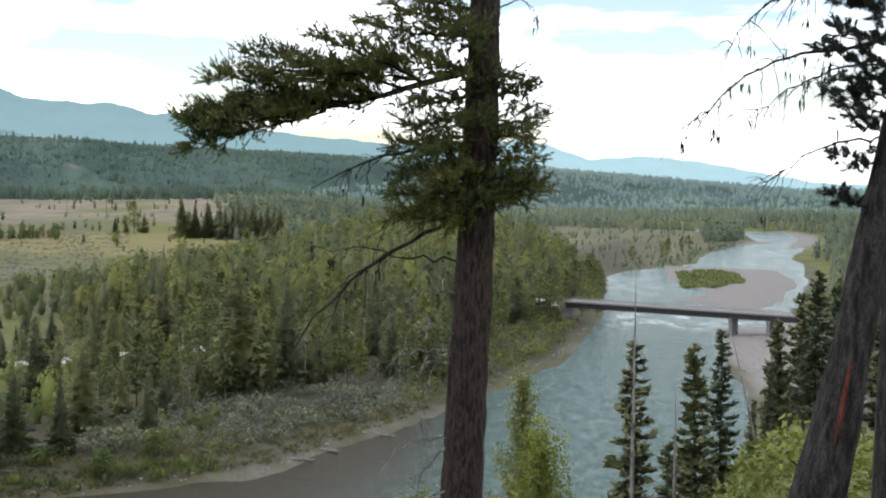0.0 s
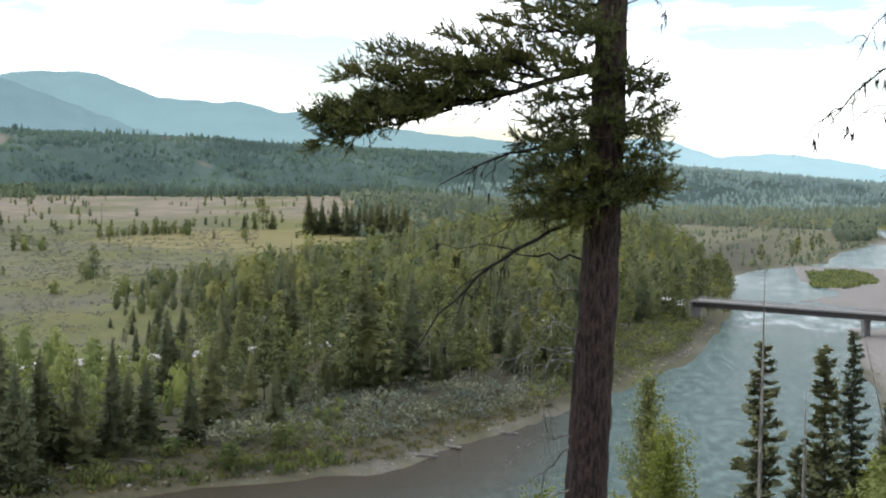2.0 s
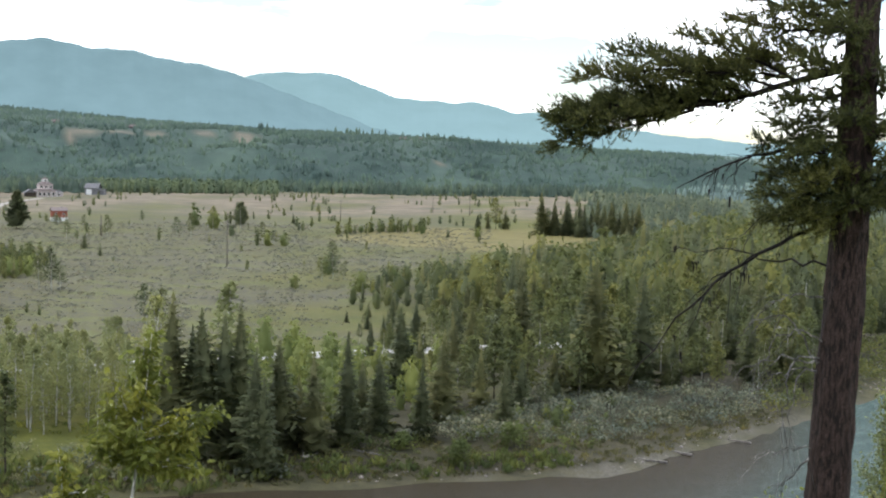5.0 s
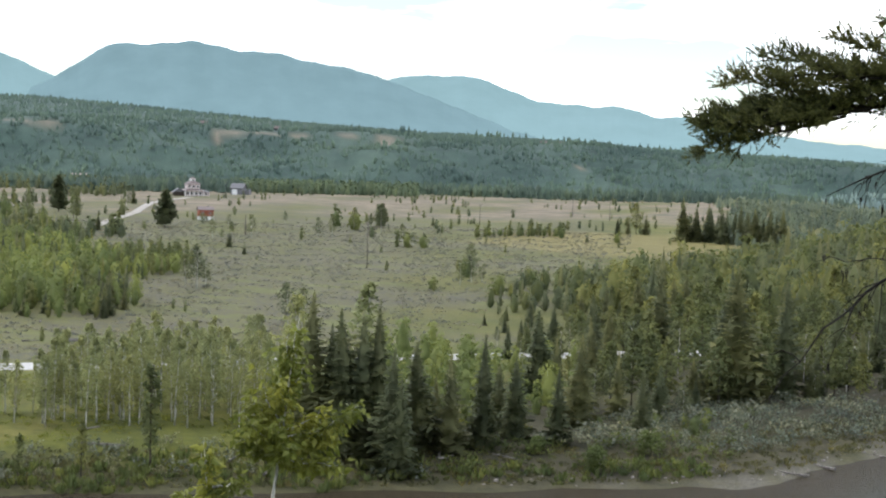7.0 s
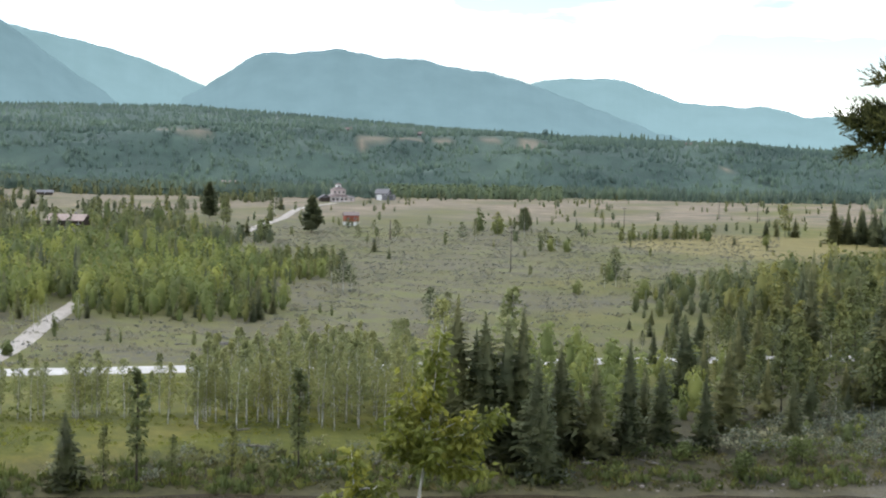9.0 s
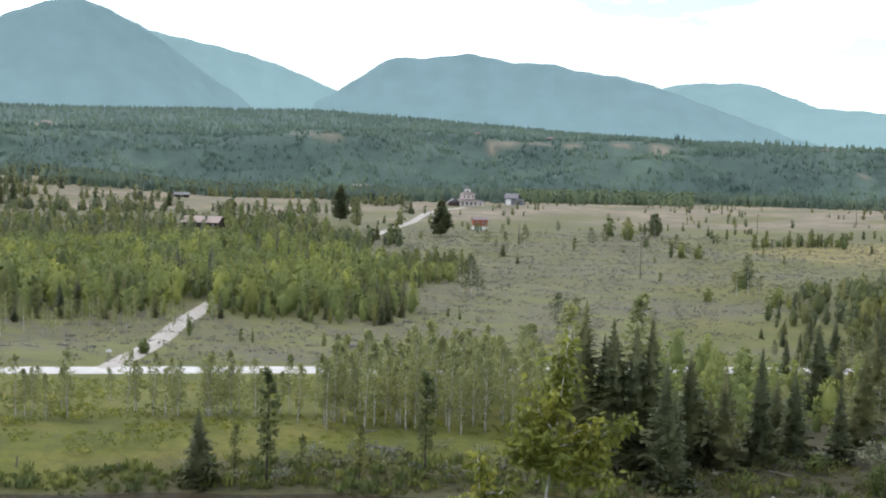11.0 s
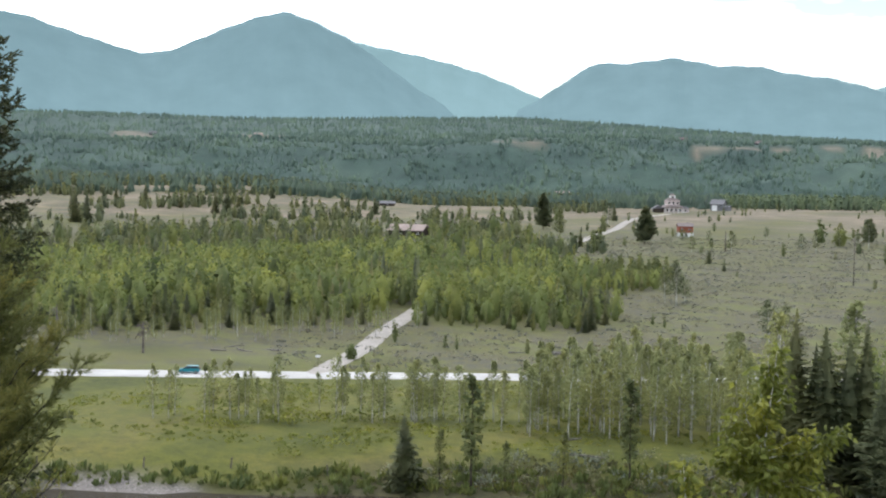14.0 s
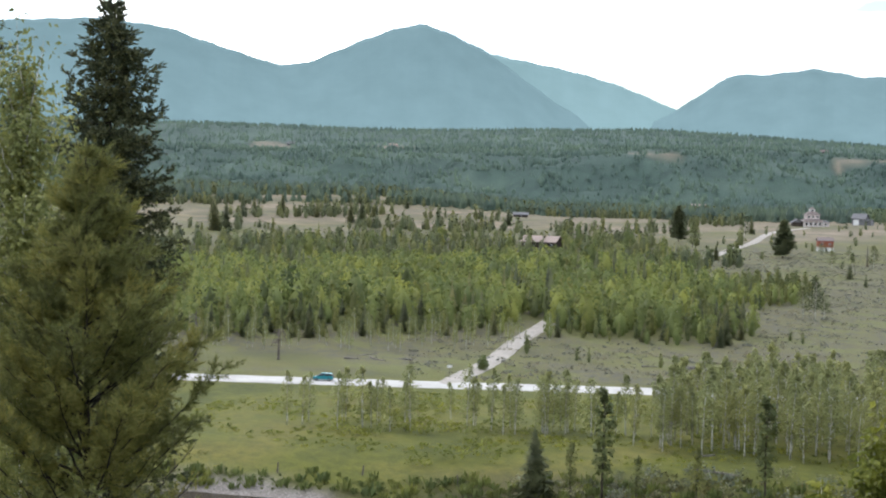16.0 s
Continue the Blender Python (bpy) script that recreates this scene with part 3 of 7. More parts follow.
def conifer_arrays(seed, h, radius, whorls, per, start=0.1, gaps=0.0, fingers=3, tip=0.8, ragged=0.0):
    """Crown of a spruce or fir: whorls of drooping, ragged sprays. Returns the crown and the trunk."""
    g = np.random.default_rng(seed)
    lean = g.normal(0, 0.012, 2)
    V, F, n = [], [], 0
    for i in range(whorls):
        t = start + (1 - start) * (i / (whorls - 1)) ** 0.9
        if g.random() < gaps:
            continue
        reach = radius * ((1 - t) ** tip) * (0.75 + 0.25 * min(1, (t - start) * 9 + 0.4)) + 0.02 * h * 0.4
        count = max(3, int(round(per * (0.55 + 0.45 * (1 - t)))))
        for a in np.arange(count) * 2 * np.pi / count + g.uniform(0, 6.28):
            a += g.normal(0, 0.22)
            L = reach * g.uniform(0.62 - ragged, 1.2 + ragged)
            z0 = (t + g.normal(0, 0.008)) * h
            out, side = np.array((np.cos(a), np.sin(a), 0)), np.array((-np.sin(a), np.cos(a), 0))
            droop = g.uniform(0.12, 0.5) * (1 - 0.7 * t)
            c0 = np.array((lean[0] * z0, lean[1] * z0, z0))
            m = fingers + 1
            s = np.linspace(0.06, 1, m)
            zc = -droop * L * s + 0.22 * L * s ** 2.4 * (1 if t < 0.85 else 2)
            spine = c0 + out * (L * s)[:, None] + np.array((0, 0, 1)) * zc[:, None]
            wid = L * (0.4 + 0.12 * g.random()) * np.array([0.5, 0.95, 0.75, 0.25, 0.2][:m])
            for sg in (-1, 1):
                for j in range(m - 1):
                    e = spine[j + 1] + side * sg * wid[j] * g.uniform(0.7, 1.25) + out * L * 0.1 * g.random() - np.array((0, 0, L * g.uniform(0.04, 0.2)))
                    V += [spine[j], spine[j + 1], e]
                    F.append((n, n + 1, n + 2) if sg > 0 else (n + 1, n, n + 2))
                    n += 3
            low = spine[min(1, m - 1)] - np.array((0, 0, L * g.uniform(0.15, 0.32)))
            V += [spine[0], spine[-1], low]
            F.append((n, n + 1, n + 2))
            n += 3
    V += [np.array((lean[0] * h - 0.06 * radius, lean[1] * h, h * 0.955)), np.array((lean[0] * h + 0.06 * radius, lean[1] * h, h * 0.955)), np.array((lean[0] * h, lean[1] * h, h * 1.02))]
    F.append((n, n + 1, n + 2))
    for i in range(9 if fingers > 2 else 5):   # the shaded heart of the crown, in ragged tiers
        t0 = start + (0.93 - start) * i / (9 if fingers > 2 else 5)
        t1 = min(0.99, t0 + (0.26 if fingers > 2 else 0.4))
        rr = radius * ((1 - t0) ** tip) * 0.62
        a = np.arange(7) * 2 * np.pi / 7 + g.uniform(0, 6)
        ring = np.stack([np.cos(a) * rr * g.uniform(0.6, 1.2, 7) + lean[0] * t0 * h, np.sin(a) * rr * g.uniform(0.6, 1.2, 7) + lean[1] * t0 * h, (t0 + g.uniform(-0.03, 0.01, 7)) * h], 1)
        V += [*ring, np.array((lean[0] * t1 * h, lean[1] * t1 * h, t1 * h))]
        n = len(V) - 8
        F += [(n + j, n + (j + 1) % 7, n + 7) for j in range(7)]
    zs = np.linspace(-0.4 / h, 0.97, 6)
    trunk = tube(np.stack([lean[0] * zs * h, lean[1] * zs * h, zs * h], 1), 0.0125 * h * (1.03 - zs) ** 0.8, 6)
    return (np.array(V), np.array(F)), trunk


def leaf_cloud(g, centre, radii, count, size):
    """Bent leafy clumps on and inside an uneven ellipsoid."""
    d = g.normal(size=(count, 3))
    d /= np.linalg.norm(d, axis=1)[:, None]
    c = np.array(centre) + d * np.array(radii) * (g.uniform(0.35, 1.05, (count, 1)) ** 0.6)
    u = g.normal(size=(count, 3))
    u[:, 2] *= 0.6
    u /= np.linalg.norm(u, axis=1)[:, None]
    w = np.cross(u, d + g.normal(0, 0.5, (count, 3)))
    w /= np.linalg.norm(w, axis=1)[:, None] + 1e-9
    s = size * g.uniform(0.6, 1.3, (count, 1))
    nrm = np.cross(u, w)
    v = np.stack([c - u * s, c - w * s * 0.55 + nrm * s * 0.2, c + u * s * 0.9 - np.array((0, 0, 0.25)) * s, c + w * s * 0.6 + nrm * s * 0.25], 1).reshape(-1, 3)
    i = np.arange(count) * 4
    f = np.concatenate([np.stack([i, i + 1, i + 2], 1), np.stack([i, i + 2, i + 3], 1)])
    return v, f


def broadleaf_arrays(seed, h, spread, clumps, size, start=0.3, blobs=6, slim=1.0):
    """An aspen or cottonwood: a slim pale trunk, a few limbs and an uneven crown of leaf clumps."""
    g = np.random.default_rng(seed)
    crown, wood = [], []
    bend = g.normal(0, 0.03, 2) * h
    zs = np.linspace(-0.4 / h, 0.93, 6)
    line = np.stack([bend[0] * zs ** 2, bend[1] * zs ** 2, zs * h], 1)
    wood.append(tube(line, 0.011 * h * (1.05 - zs), 6))
    for b in range(blobs):
        t = start + (1 - start) * (b + 0.5) / blobs
        rr = spread * (np.sin(np.pi * min(0.97, (t - start) / (1 - start) * 0.8 + 0.18))) ** 0.7
        a, off = g.uniform(0, 6.28), spread * 0.35 * g.random()
        c = np.array((bend[0] * t * t + np.cos(a) * off, bend[1] * t * t + np.sin(a) * off, t * h))
        rad = np.array((rr * g.uniform(0.7, 1.1), rr * g.uniform(0.7, 1.1), h * (1 - start) / blobs * g.uniform(0.75, 1.15) * slim))
        crown.append(leaf_cloud(g, c, rad, clumps // blobs, size))
        z0 = max(start * 0.8, t - 0.12) * h
        wood.append(tube([(bend[0] * t * t * 0.7, bend[1] * t * t * 0.7, z0), tuple((c + (0, 0, z0)) / (1, 1, 2)), tuple(c)], [0.005 * h, 0.0035 * h, 0.001 * h], 4))
    crown.append(leaf_cloud(g, (bend[0], bend[1], h * 0.97), (spread * 0.22, spread * 0.22, h * 0.05), max(6, clumps // 14), size * 0.8))
    return joined(crown), joined(wood)


def facing_out(v, f, height, softness=0.75):
    """Turns the sprays of one crown outwards. Returns the faces and soft vertex normals, so that light rolls over the crown as over a mass of leaves."""
    axis = np.array((v[:, 0].mean(), v[:, 1].mean(), 0.2 * height))
    out = (v - axis) * np.array((1, 1, 0.5))
    out[:, 2] = np.maximum(out[:, 2], 0.0)
    out = unit(out)
    tri = v[f]
    nf = unit(np.cross(tri[:, 1] - tri[:, 0], tri[:, 2] - tri[:, 0]))
    away = (nf * out[f].mean(1)).sum(1) < 0
    f = np.where(away[:, None], f[:, ::-1], f)
    nf = np.where(away[:, None], -nf, nf)
    nv = np.zeros_like(v)
    for i in range(3):
        np.add.at(nv, f[:, i], nf)
    return f, unit(out * softness + unit(nv) * (1 - softness) + np.array((0, 0, 0.12)))


def unit(v):
    return v / (np.linalg.norm(v, axis=-1, keepdims=True) + 1e-9)


def soft_mesh(name, v, f, normals, mat):
    me = mesh_from(name, v, f, mat, True)
    me.normals_split_custom_set_from_vertices(normals.tolist())
    return me


def tree_kind(name, label, category, arrays, crown_mat, wood_mat, group):
    """The first tree of a kind, at the origin, to be copied."""
    (cv, cf), (wv, wf) = arrays
    t = thing(name, label, category, group)
    part("trunk", mesh_from("trunk", wv, wf, wood_mat, True), t)
    cf, cn = facing_out(cv, cf, cv[:, 2].max())
    part("crown", soft_mesh("crown", cv, cf, cn, crown_mat), t)
    return t


class Stand:
    """Kinds of one species that take turns; the first copies are the originals themselves."""

    def __init__(self, kinds, seed):
        self.kinds, self.used, self.g = kinds, [False] * len(kinds), np.random.default_rng(seed)

    def put(self, x, y, h, base_h, k=None, sink=0.15, label=""):
        k = int(self.g.integers(len(self.kinds))) if k is None else k % len(self.kinds)
        s = h / base_h
        m = pose(x, y, float(land(x, y)) - sink, 0, 0, float(self.g.uniform(0, 360))) @ Matrix.Scale(s, 4)
        if self.used[k]:
            t = copy_thing(self.kinds[k], m)
        else:
            t = self.kinds[k]
            t.matrix_basis, self.used[k] = m, True
        t.scale = (s, s, s)
        return tagged(t, label) if label else t


def scatter(poly, spacing, seed, keep=1.0):
    """Jittered places inside a polygon on the plan."""
    poly = np.array(poly, float)
    g = np.random.default_rng(seed)
    lo, hi = poly.min(0), poly.max(0)
    X, Y = np.meshgrid(np.arange(lo[0], hi[0], spacing), np.arange(lo[1], hi[1], spacing))
    p = np.stack([X.ravel(), Y.ravel()], 1) + g.uniform(-0.5, 0.5, (X.size, 2)) * spacing * 0.95
    return p[(poly_dist(p[:, 0], p[:, 1], poly) < 0) & (g.random(len(p)) < keep)]


def planted(name, kinds, places, heights, base_h, seed, mat, label, category="woods", lift=0.0, flat=0.0):
    """Many trees, bushes or tufts in one mesh: what nobody could count."""
    g = np.random.default_rng(seed)
    if len(places) == 0:
        return None
    z = land(places[:, 0], places[:, 1])
    out, normals, tones = [], [], []
    kinds = [(v, *facing_out(v, f, v[:, 2].max())) for v, f in kinds]
    # flat leans normals upwards, softening shading; strongest on the far, hazy forest
    kinds = [(v, f, unit(nv * (1 - flat) + np.array((0, 0, flat)))) for v, f, nv in kinds]
    for (x, y), zz, h in zip(places, z, heights):
        v, f, nv = kinds[int(g.integers(len(kinds)))]
        a, s = g.uniform(0, 6.28), h / base_h
        c, sn = np.cos(a) * s, np.sin(a) * s
        out.append((np.stack([v[:, 0] * c - v[:, 1] * sn + x, v[:, 0] * sn + v[:, 1] * c + y, v[:, 2] * s + zz + lift], 1), f))
        normals.append(np.stack([nv[:, 0] * np.cos(a) - nv[:, 1] * np.sin(a), nv[:, 0] * np.sin(a) + nv[:, 1] * np.cos(a), nv[:, 2]], 1))
        tones.append(np.full(len(v), g.random()))
    v, f = joined(out)
    me = soft_mesh(name, v, f, np.concatenate(normals), mat)
    layer(me, "tone", np.concatenate(tones))
    return tagged(new(name, me), label, category, kind="stuff")


def bush_arrays(seed, h, spread, clumps, size, squash=1.0):
    g = np.random.default_rng(seed)
    out = []
    for b in range(4):
        a = g.uniform(0, 6.28)
        c = (np.cos(a) * spread * 0.45, np.sin(a) * spread * 0.45, h * g.uniform(0.35, 0.6))
        out.append(leaf_cloud(g, c, (spread * g.uniform(0.5, 0.75), spread * g.uniform(0.5, 0.75), h * 0.42 * squash), clumps // 4, size))
    return joined(out)


def cone_arrays(seed, h, radius, sides=6, tiers=((0.02, 0.62, 1.0), (0.4, 1.0, 0.62))):
    """A far conifer: a ragged two-tier cone."""
    g = np.random.default_rng(seed)
    pcs = []
    for z0, z1, r in tiers:
        a = np.arange(sides) * 2 * np.pi / sides + g.random()
        rr = radius * r * g.uniform(0.6, 1.2, sides)
        v = np.vstack([np.stack([np.cos(a) * rr, np.sin(a) * rr, h * (z0 + g.uniform(-0.03, 0.08, sides))], 1), [(0, 0, h * z1)]])
        pcs.append((v, np.array([(j, (j + 1) % sides, sides) for j in range(sides)])))
    return joined(pcs)


def crown_arrays(seed, h, spread, rings, sides, cards, size, point=0.6, low=0.04):
    """A leafy crown far off: an uneven, lumpy hull closed at the tip, with clumps standing out of it."""
    g = np.random.default_rng(seed)
    bend = g.normal(0, 0.05, 2) * h
    V, F = [], []
    ph, lob = g.uniform(0, 6.28), int(g.integers(2, 4))
    for i in range(rings):
        t = low + (0.97 - low) * i / rings
        k = (t - low) / (1 - low)
        r = spread * min(1.0, 0.62 + 1.6 * k) * (1 - k ** (1 / point)) ** 0.75
        a = np.arange(sides) * 2 * np.pi / sides + 0.4 * i
        rr = r * (1 + 0.22 * np.sin(lob * a + ph + 2.2 * i)) * g.uniform(0.75, 1.2, sides)
        V.append(np.stack([np.cos(a) * rr + bend[0] * t, np.sin(a) * rr + bend[1] * t, (t + g.uniform(-0.045, 0.045, sides)) * h], 1))
    V.append(np.array([(bend[0], bend[1], h)]))
    for i in range(rings - 1):
        for j in range(sides):
            q, k2 = i * sides + j, i * sides + (j + 1) % sides
            F += [(q, k2, k2 + sides), (q, k2 + sides, q + sides)]
    for j in range(sides):
        F.append(((rings - 1) * sides + j, (rings - 1) * sides + (j + 1) % sides, rings * sides))
    hull = (np.concatenate(V), np.array(F))
    t = g.uniform(0.05, 0.95, cards)
    r = spread * np.minimum(1.0, 0.62 + 1.6 * t) * (1 - t ** (1 / point)) ** 0.75
    a = g.uniform(0, 6.28, cards)
    c = np.stack([np.cos(a) * r + bend[0] * t, np.sin(a) * r + bend[1] * t, t * h], 1)
    out = np.stack([np.cos(a), np.sin(a), np.full(cards, 0.5)], 1)
    side = np.stack([-np.sin(a), np.cos(a), 0 * a], 1)
    sz = size * g.uniform(0.6, 1.3, (cards, 1))
    v = np.stack([c - side * sz * 0.5, c + side * sz * 0.5, c + out * sz * 0.55 + g.normal(0, 0.25, (cards, 3)) * sz], 1).reshape(-1, 3)
    return joined([hull, (v, np.arange(cards * 3).reshape(-1, 3))])


def leafy_arrays(seed, h, spread, lumps, cards, size, low=0.05, top=0.55):
    """An egg-shaped leafy crown down to the ground: many rounded lumps of outward-facing leaf sprays round a closed heart."""
    g = np.random.default_rng(seed)
    out = [crown_arrays(seed, h * 0.9, spread * 0.66, 4, 6, 0, 1.0, top, low)]
    turn = g.uniform(0, 6.28)
    for i in range(lumps):
        t = low + 0.08 + (0.86 - low) * (i + g.uniform(0.1, 0.9)) / lumps
        k = (t - low) / (1 - low)
        R = spread * min(1.0, 0.66 + 1.2 * k) * (1 - k ** (1 / top)) ** 0.6 * g.uniform(0.8, 1.15)
        a = turn + 2.4 * i + g.normal(0, 0.3)
        c = np.array((np.cos(a) * R * 0.55, np.sin(a) * R * 0.55, t * h))
        rad = np.array((0.3 * spread + 0.3 * R, 0.3 * spread + 0.3 * R, h * g.uniform(0.09, 0.15)))
        d = g.normal(size=(cards, 3)) + np.array((np.cos(a), np.sin(a), 0.75)) * 0.8
        d /= np.linalg.norm(d, axis=1)[:, None]
        p = c + d * rad * g.uniform(0.75, 1.08, (cards, 1))
        n = d + g.normal(0, 0.35, (cards, 3))
        u = np.cross(n, g.normal(size=(cards, 3)))
        u /= np.linalg.norm(u, axis=1)[:, None] + 1e-9
        w = np.cross(n, u)
        w /= np.linalg.norm(w, axis=1)[:, None] + 1e-9
        s = size * g.uniform(0.55, 1.3, (cards, 1))
        v = np.stack([p - u * s, p - w * s * 0.6 - d * s * 0.15, p + u * s * 0.9 - np.array((0, 0, 0.2)) * s, p + w * s * 0.65], 1).reshape(-1, 3)
        q = np.arange(cards) * 4
        out.append((v, np.concatenate([np.stack([q, q + 1, q + 2], 1), np.stack([q, q + 2, q + 3], 1)])))
    return joined(out)


def stem_arrays(seed, h):
    g = np.random.default_rng(seed)
    zs = np.linspace(-0.4 / h, 0.8, 5)
    b = g.normal(0, 0.02, 2) * h
    return tube(np.stack([b[0] * zs ** 2, b[1] * zs ** 2, zs * h], 1), 0.012 * h * (1.05 - zs), 6)


def sprig_arrays(seed, h, spread, blades, width):
    """A tangle of upright leafy stems or rank grass."""
    g = np.random.default_rng(seed)
    a, r = g.uniform(0, 6.28, blades), spread * 0.6 * np.sqrt(g.random(blades))
    foot = np.stack([np.cos(a) * r, np.sin(a) * r, np.full(blades, -0.05 * h)], 1)
    tip = foot * (1.5, 1.5, 1) + np.stack([g.normal(0, 0.14, blades) * h, g.normal(0, 0.14, blades) * h, h * g.uniform(0.45, 1.05, blades) * (1.1 - 0.5 * r / spread)], 1)
    b = g.uniform(0, 6.28, blades)
    side = np.stack([np.cos(b), np.sin(b), 0 * b], 1) * (width * g.uniform(0.6, 1.4, blades))[:, None]
    mid = foot + (tip - foot) * g.uniform(0.45, 0.75, (blades, 1))
    v = np.stack([foot, mid - side, tip, mid + side], 1).reshape(-1, 3)
    q = np.arange(blades) * 4
    return v, np.concatenate([np.stack([q, q + 1, q + 2], 1), np.stack([q, q + 2, q + 3], 1)])


def ragged_spruce_arrays(seed, h, radius, start, boughs, cards):
    """A ragged, irregular spruce: single boughs of uneven length, each hung with small sprays of needles."""
    g = np.random.default_rng(seed)
    out, wood = [], []
    lean = g.normal(0, 0.015, 2)
    for i in range(boughs):
        t = start + (0.985 - start) * ((i + g.random()) / boughs) ** 0.92
        k = (t - start) / (1 - start)
        L = radius * (1 - k) ** 0.62 * g.uniform(0.45, 1.15) * min(1.0, 0.55 + 2.5 * k) + 0.012 * h
        a = 2.4 * i + g.normal(0, 0.5)
        o, d = np.array((lean[0] * t * h, lean[1] * t * h, t * h)), np.array((np.cos(a), np.sin(a), 0))
        n = max(6, int(cards * (0.35 + 0.65 * L / radius)))
        s = g.uniform(0.12, 1.02, n)[:, None]
        droop = -L * g.uniform(0.1, 0.5) * (1 - 0.6 * k)
        c = o + d * L * s + np.array((0, 0, 1)) * (droop * s + 0.3 * L * s ** 3) + g.normal(0, 0.06, (n, 3)) * (L, L, 0.5 * L)
        u = d + g.normal(0, 0.5, (n, 3)) + np.array((0, 0, 0.1))
        u /= np.linalg.norm(u, axis=1)[:, None]
        w = np.cross(u, g.normal(0, 0.6, (n, 3)) + np.array((0, 0, 1)))
        w /= np.linalg.norm(w, axis=1)[:, None] + 1e-9
        z = 0.3 * radius * g.uniform(0.5, 1.2, (n, 1)) * (0.55 + 0.45 * (1 - k))
        v = np.stack([c - u * z * 0.7, c - w * z * 0.5 - np.array((0, 0, 0.18)) * z, c + u * z, c + w * z * 0.5 - np.array((0, 0, 0.18)) * z], 1).reshape(-1, 3)
        q = np.arange(n) * 4
        out.append((v, np.concatenate([np.stack([q, q + 1, q + 2], 1), np.stack([q, q + 2, q + 3], 1)])))
        wood.append(tube([o, o + d * L * 0.8 + np.array((0, 0, droop * 0.8 + 0.15 * L))], [0.0022 * h, 0.0006 * h], 3))
    zs = np.linspace(-0.4 / h, 0.99, 7)
    wood.append(tube(np.stack([lean[0] * zs * h, lean[1] * zs * h, zs * h], 1), 0.011 * h * (1.02 - zs) ** 0.85, 7))
    return joined(out), joined(wood)

# ---- trees: the valley ----
SPRUCE = Stand([tree_kind("spruce", "dark green spruce with drooping ragged boughs", "tree", conifer_arrays(10 + i, 16, r, 34, 9, st, 0.02, 3, 0.86), M_SPRUCE, M_BARK, "valley conifers")
                for i, (r, st) in enumerate(((3.9, 0.02), (3.2, 0.03), (4.2, 0.02), (3.5, 0.03), (2.9, 0.03)))], 1)
PINE = Stand([tree_kind("lodgepole_pine", "olive green young lodgepole pine", "tree", broadleaf_arrays(30 + i, 12, r, 420, 0.32, 0.26, 10), M_PINE, M_BARK, "valley conifers")
              for i, r in enumerate((1.5, 1.25, 1.7))], 2)
ASPEN = Stand([tree_kind("aspen", "light green aspen with a slim pale trunk", "tree", broadleaf_arrays(50 + i, 12, sp, 430, 0.46, st, 7), M_ASPEN, M_PALEBARK, "valley aspens")
               for i, (sp, st) in enumerate(((2.5, 0.3), (2.1, 0.4), (2.9, 0.2), (1.9, 0.28), (2.6, 0.34)))], 3)
AIRY = Stand([tree_kind("slim_aspen", "airy grey-green aspen with a thin white trunk", "tree", broadleaf_arrays(60 + i, 12, sp * 0.85, 500, 0.27, st - 0.08, 9), M_AIRY, M_PALEBARK, "meadow aspens")
              for i, (sp, st) in enumerate(((2.5, 0.36), (2.1, 0.4), (2.8, 0.3), (2.0, 0.34)))], 6)
COTTON = Stand([tree_kind("cottonwood", "grey-green cottonwood with a broad uneven crown", "tree", broadleaf_arrays(70 + i, 17, sp, 560, 0.56, 0.22, 9), M_ASPEN, M_BARK, "valley cottonwoods")
                for i, sp in enumerate((4.2, 3.6, 4.8))], 4)
LEAFY = Stand([tree_kind("young_aspen", "bushy yellow-green young aspen leafed to the ground", "tree", (leafy_arrays(80 + i, 10, sp, 9, 30, 0.42, 0.05, tp), stem_arrays(i, 10)), M_YOUNG, M_PALEBARK, "young aspens")
               for i, (sp, tp) in enumerate(((2.8, 0.45), (3.2, 0.4), (2.4, 0.55), (3.4, 0.4), (2.8, 0.5)))], 8)
OLIVE = Stand([tree_kind("bushy_pine", "olive green bushy young pine", "tree", (leafy_arrays(90 + i, 10, sp, 9, 30, 0.4, 0.03, 0.9), stem_arrays(i + 9, 10)), M_PINE, M_BARK, "young pines")
               for i, sp in enumerate((2.1, 2.4, 1.9))], 9)
ROUND = Stand([tree_kind("leafy_bush", "rounded leafy bush on the flats", "bush", (leafy_arrays(96 + i, 6, sp, 7, 30, 0.36, 0.0, 0.4), stem_arrays(i + 19, 6)), M_SHRUB, M_BARK, "bushes on the flats")
               for i, sp in enumerate((2.7, 2.3, 3.0))], 10)

POPLAR = Stand([tree_kind("poplar", "grey-green poplar with a rounded crown and pale trunk", "tree", broadleaf_arrays(170 + i, 12, sp, 460, 0.36, 0.28, 7), M_MIDWOOD, M_PALEBARK, "riverside poplars")
                for i, sp in enumerate((3.2, 2.7, 3.6))], 12)

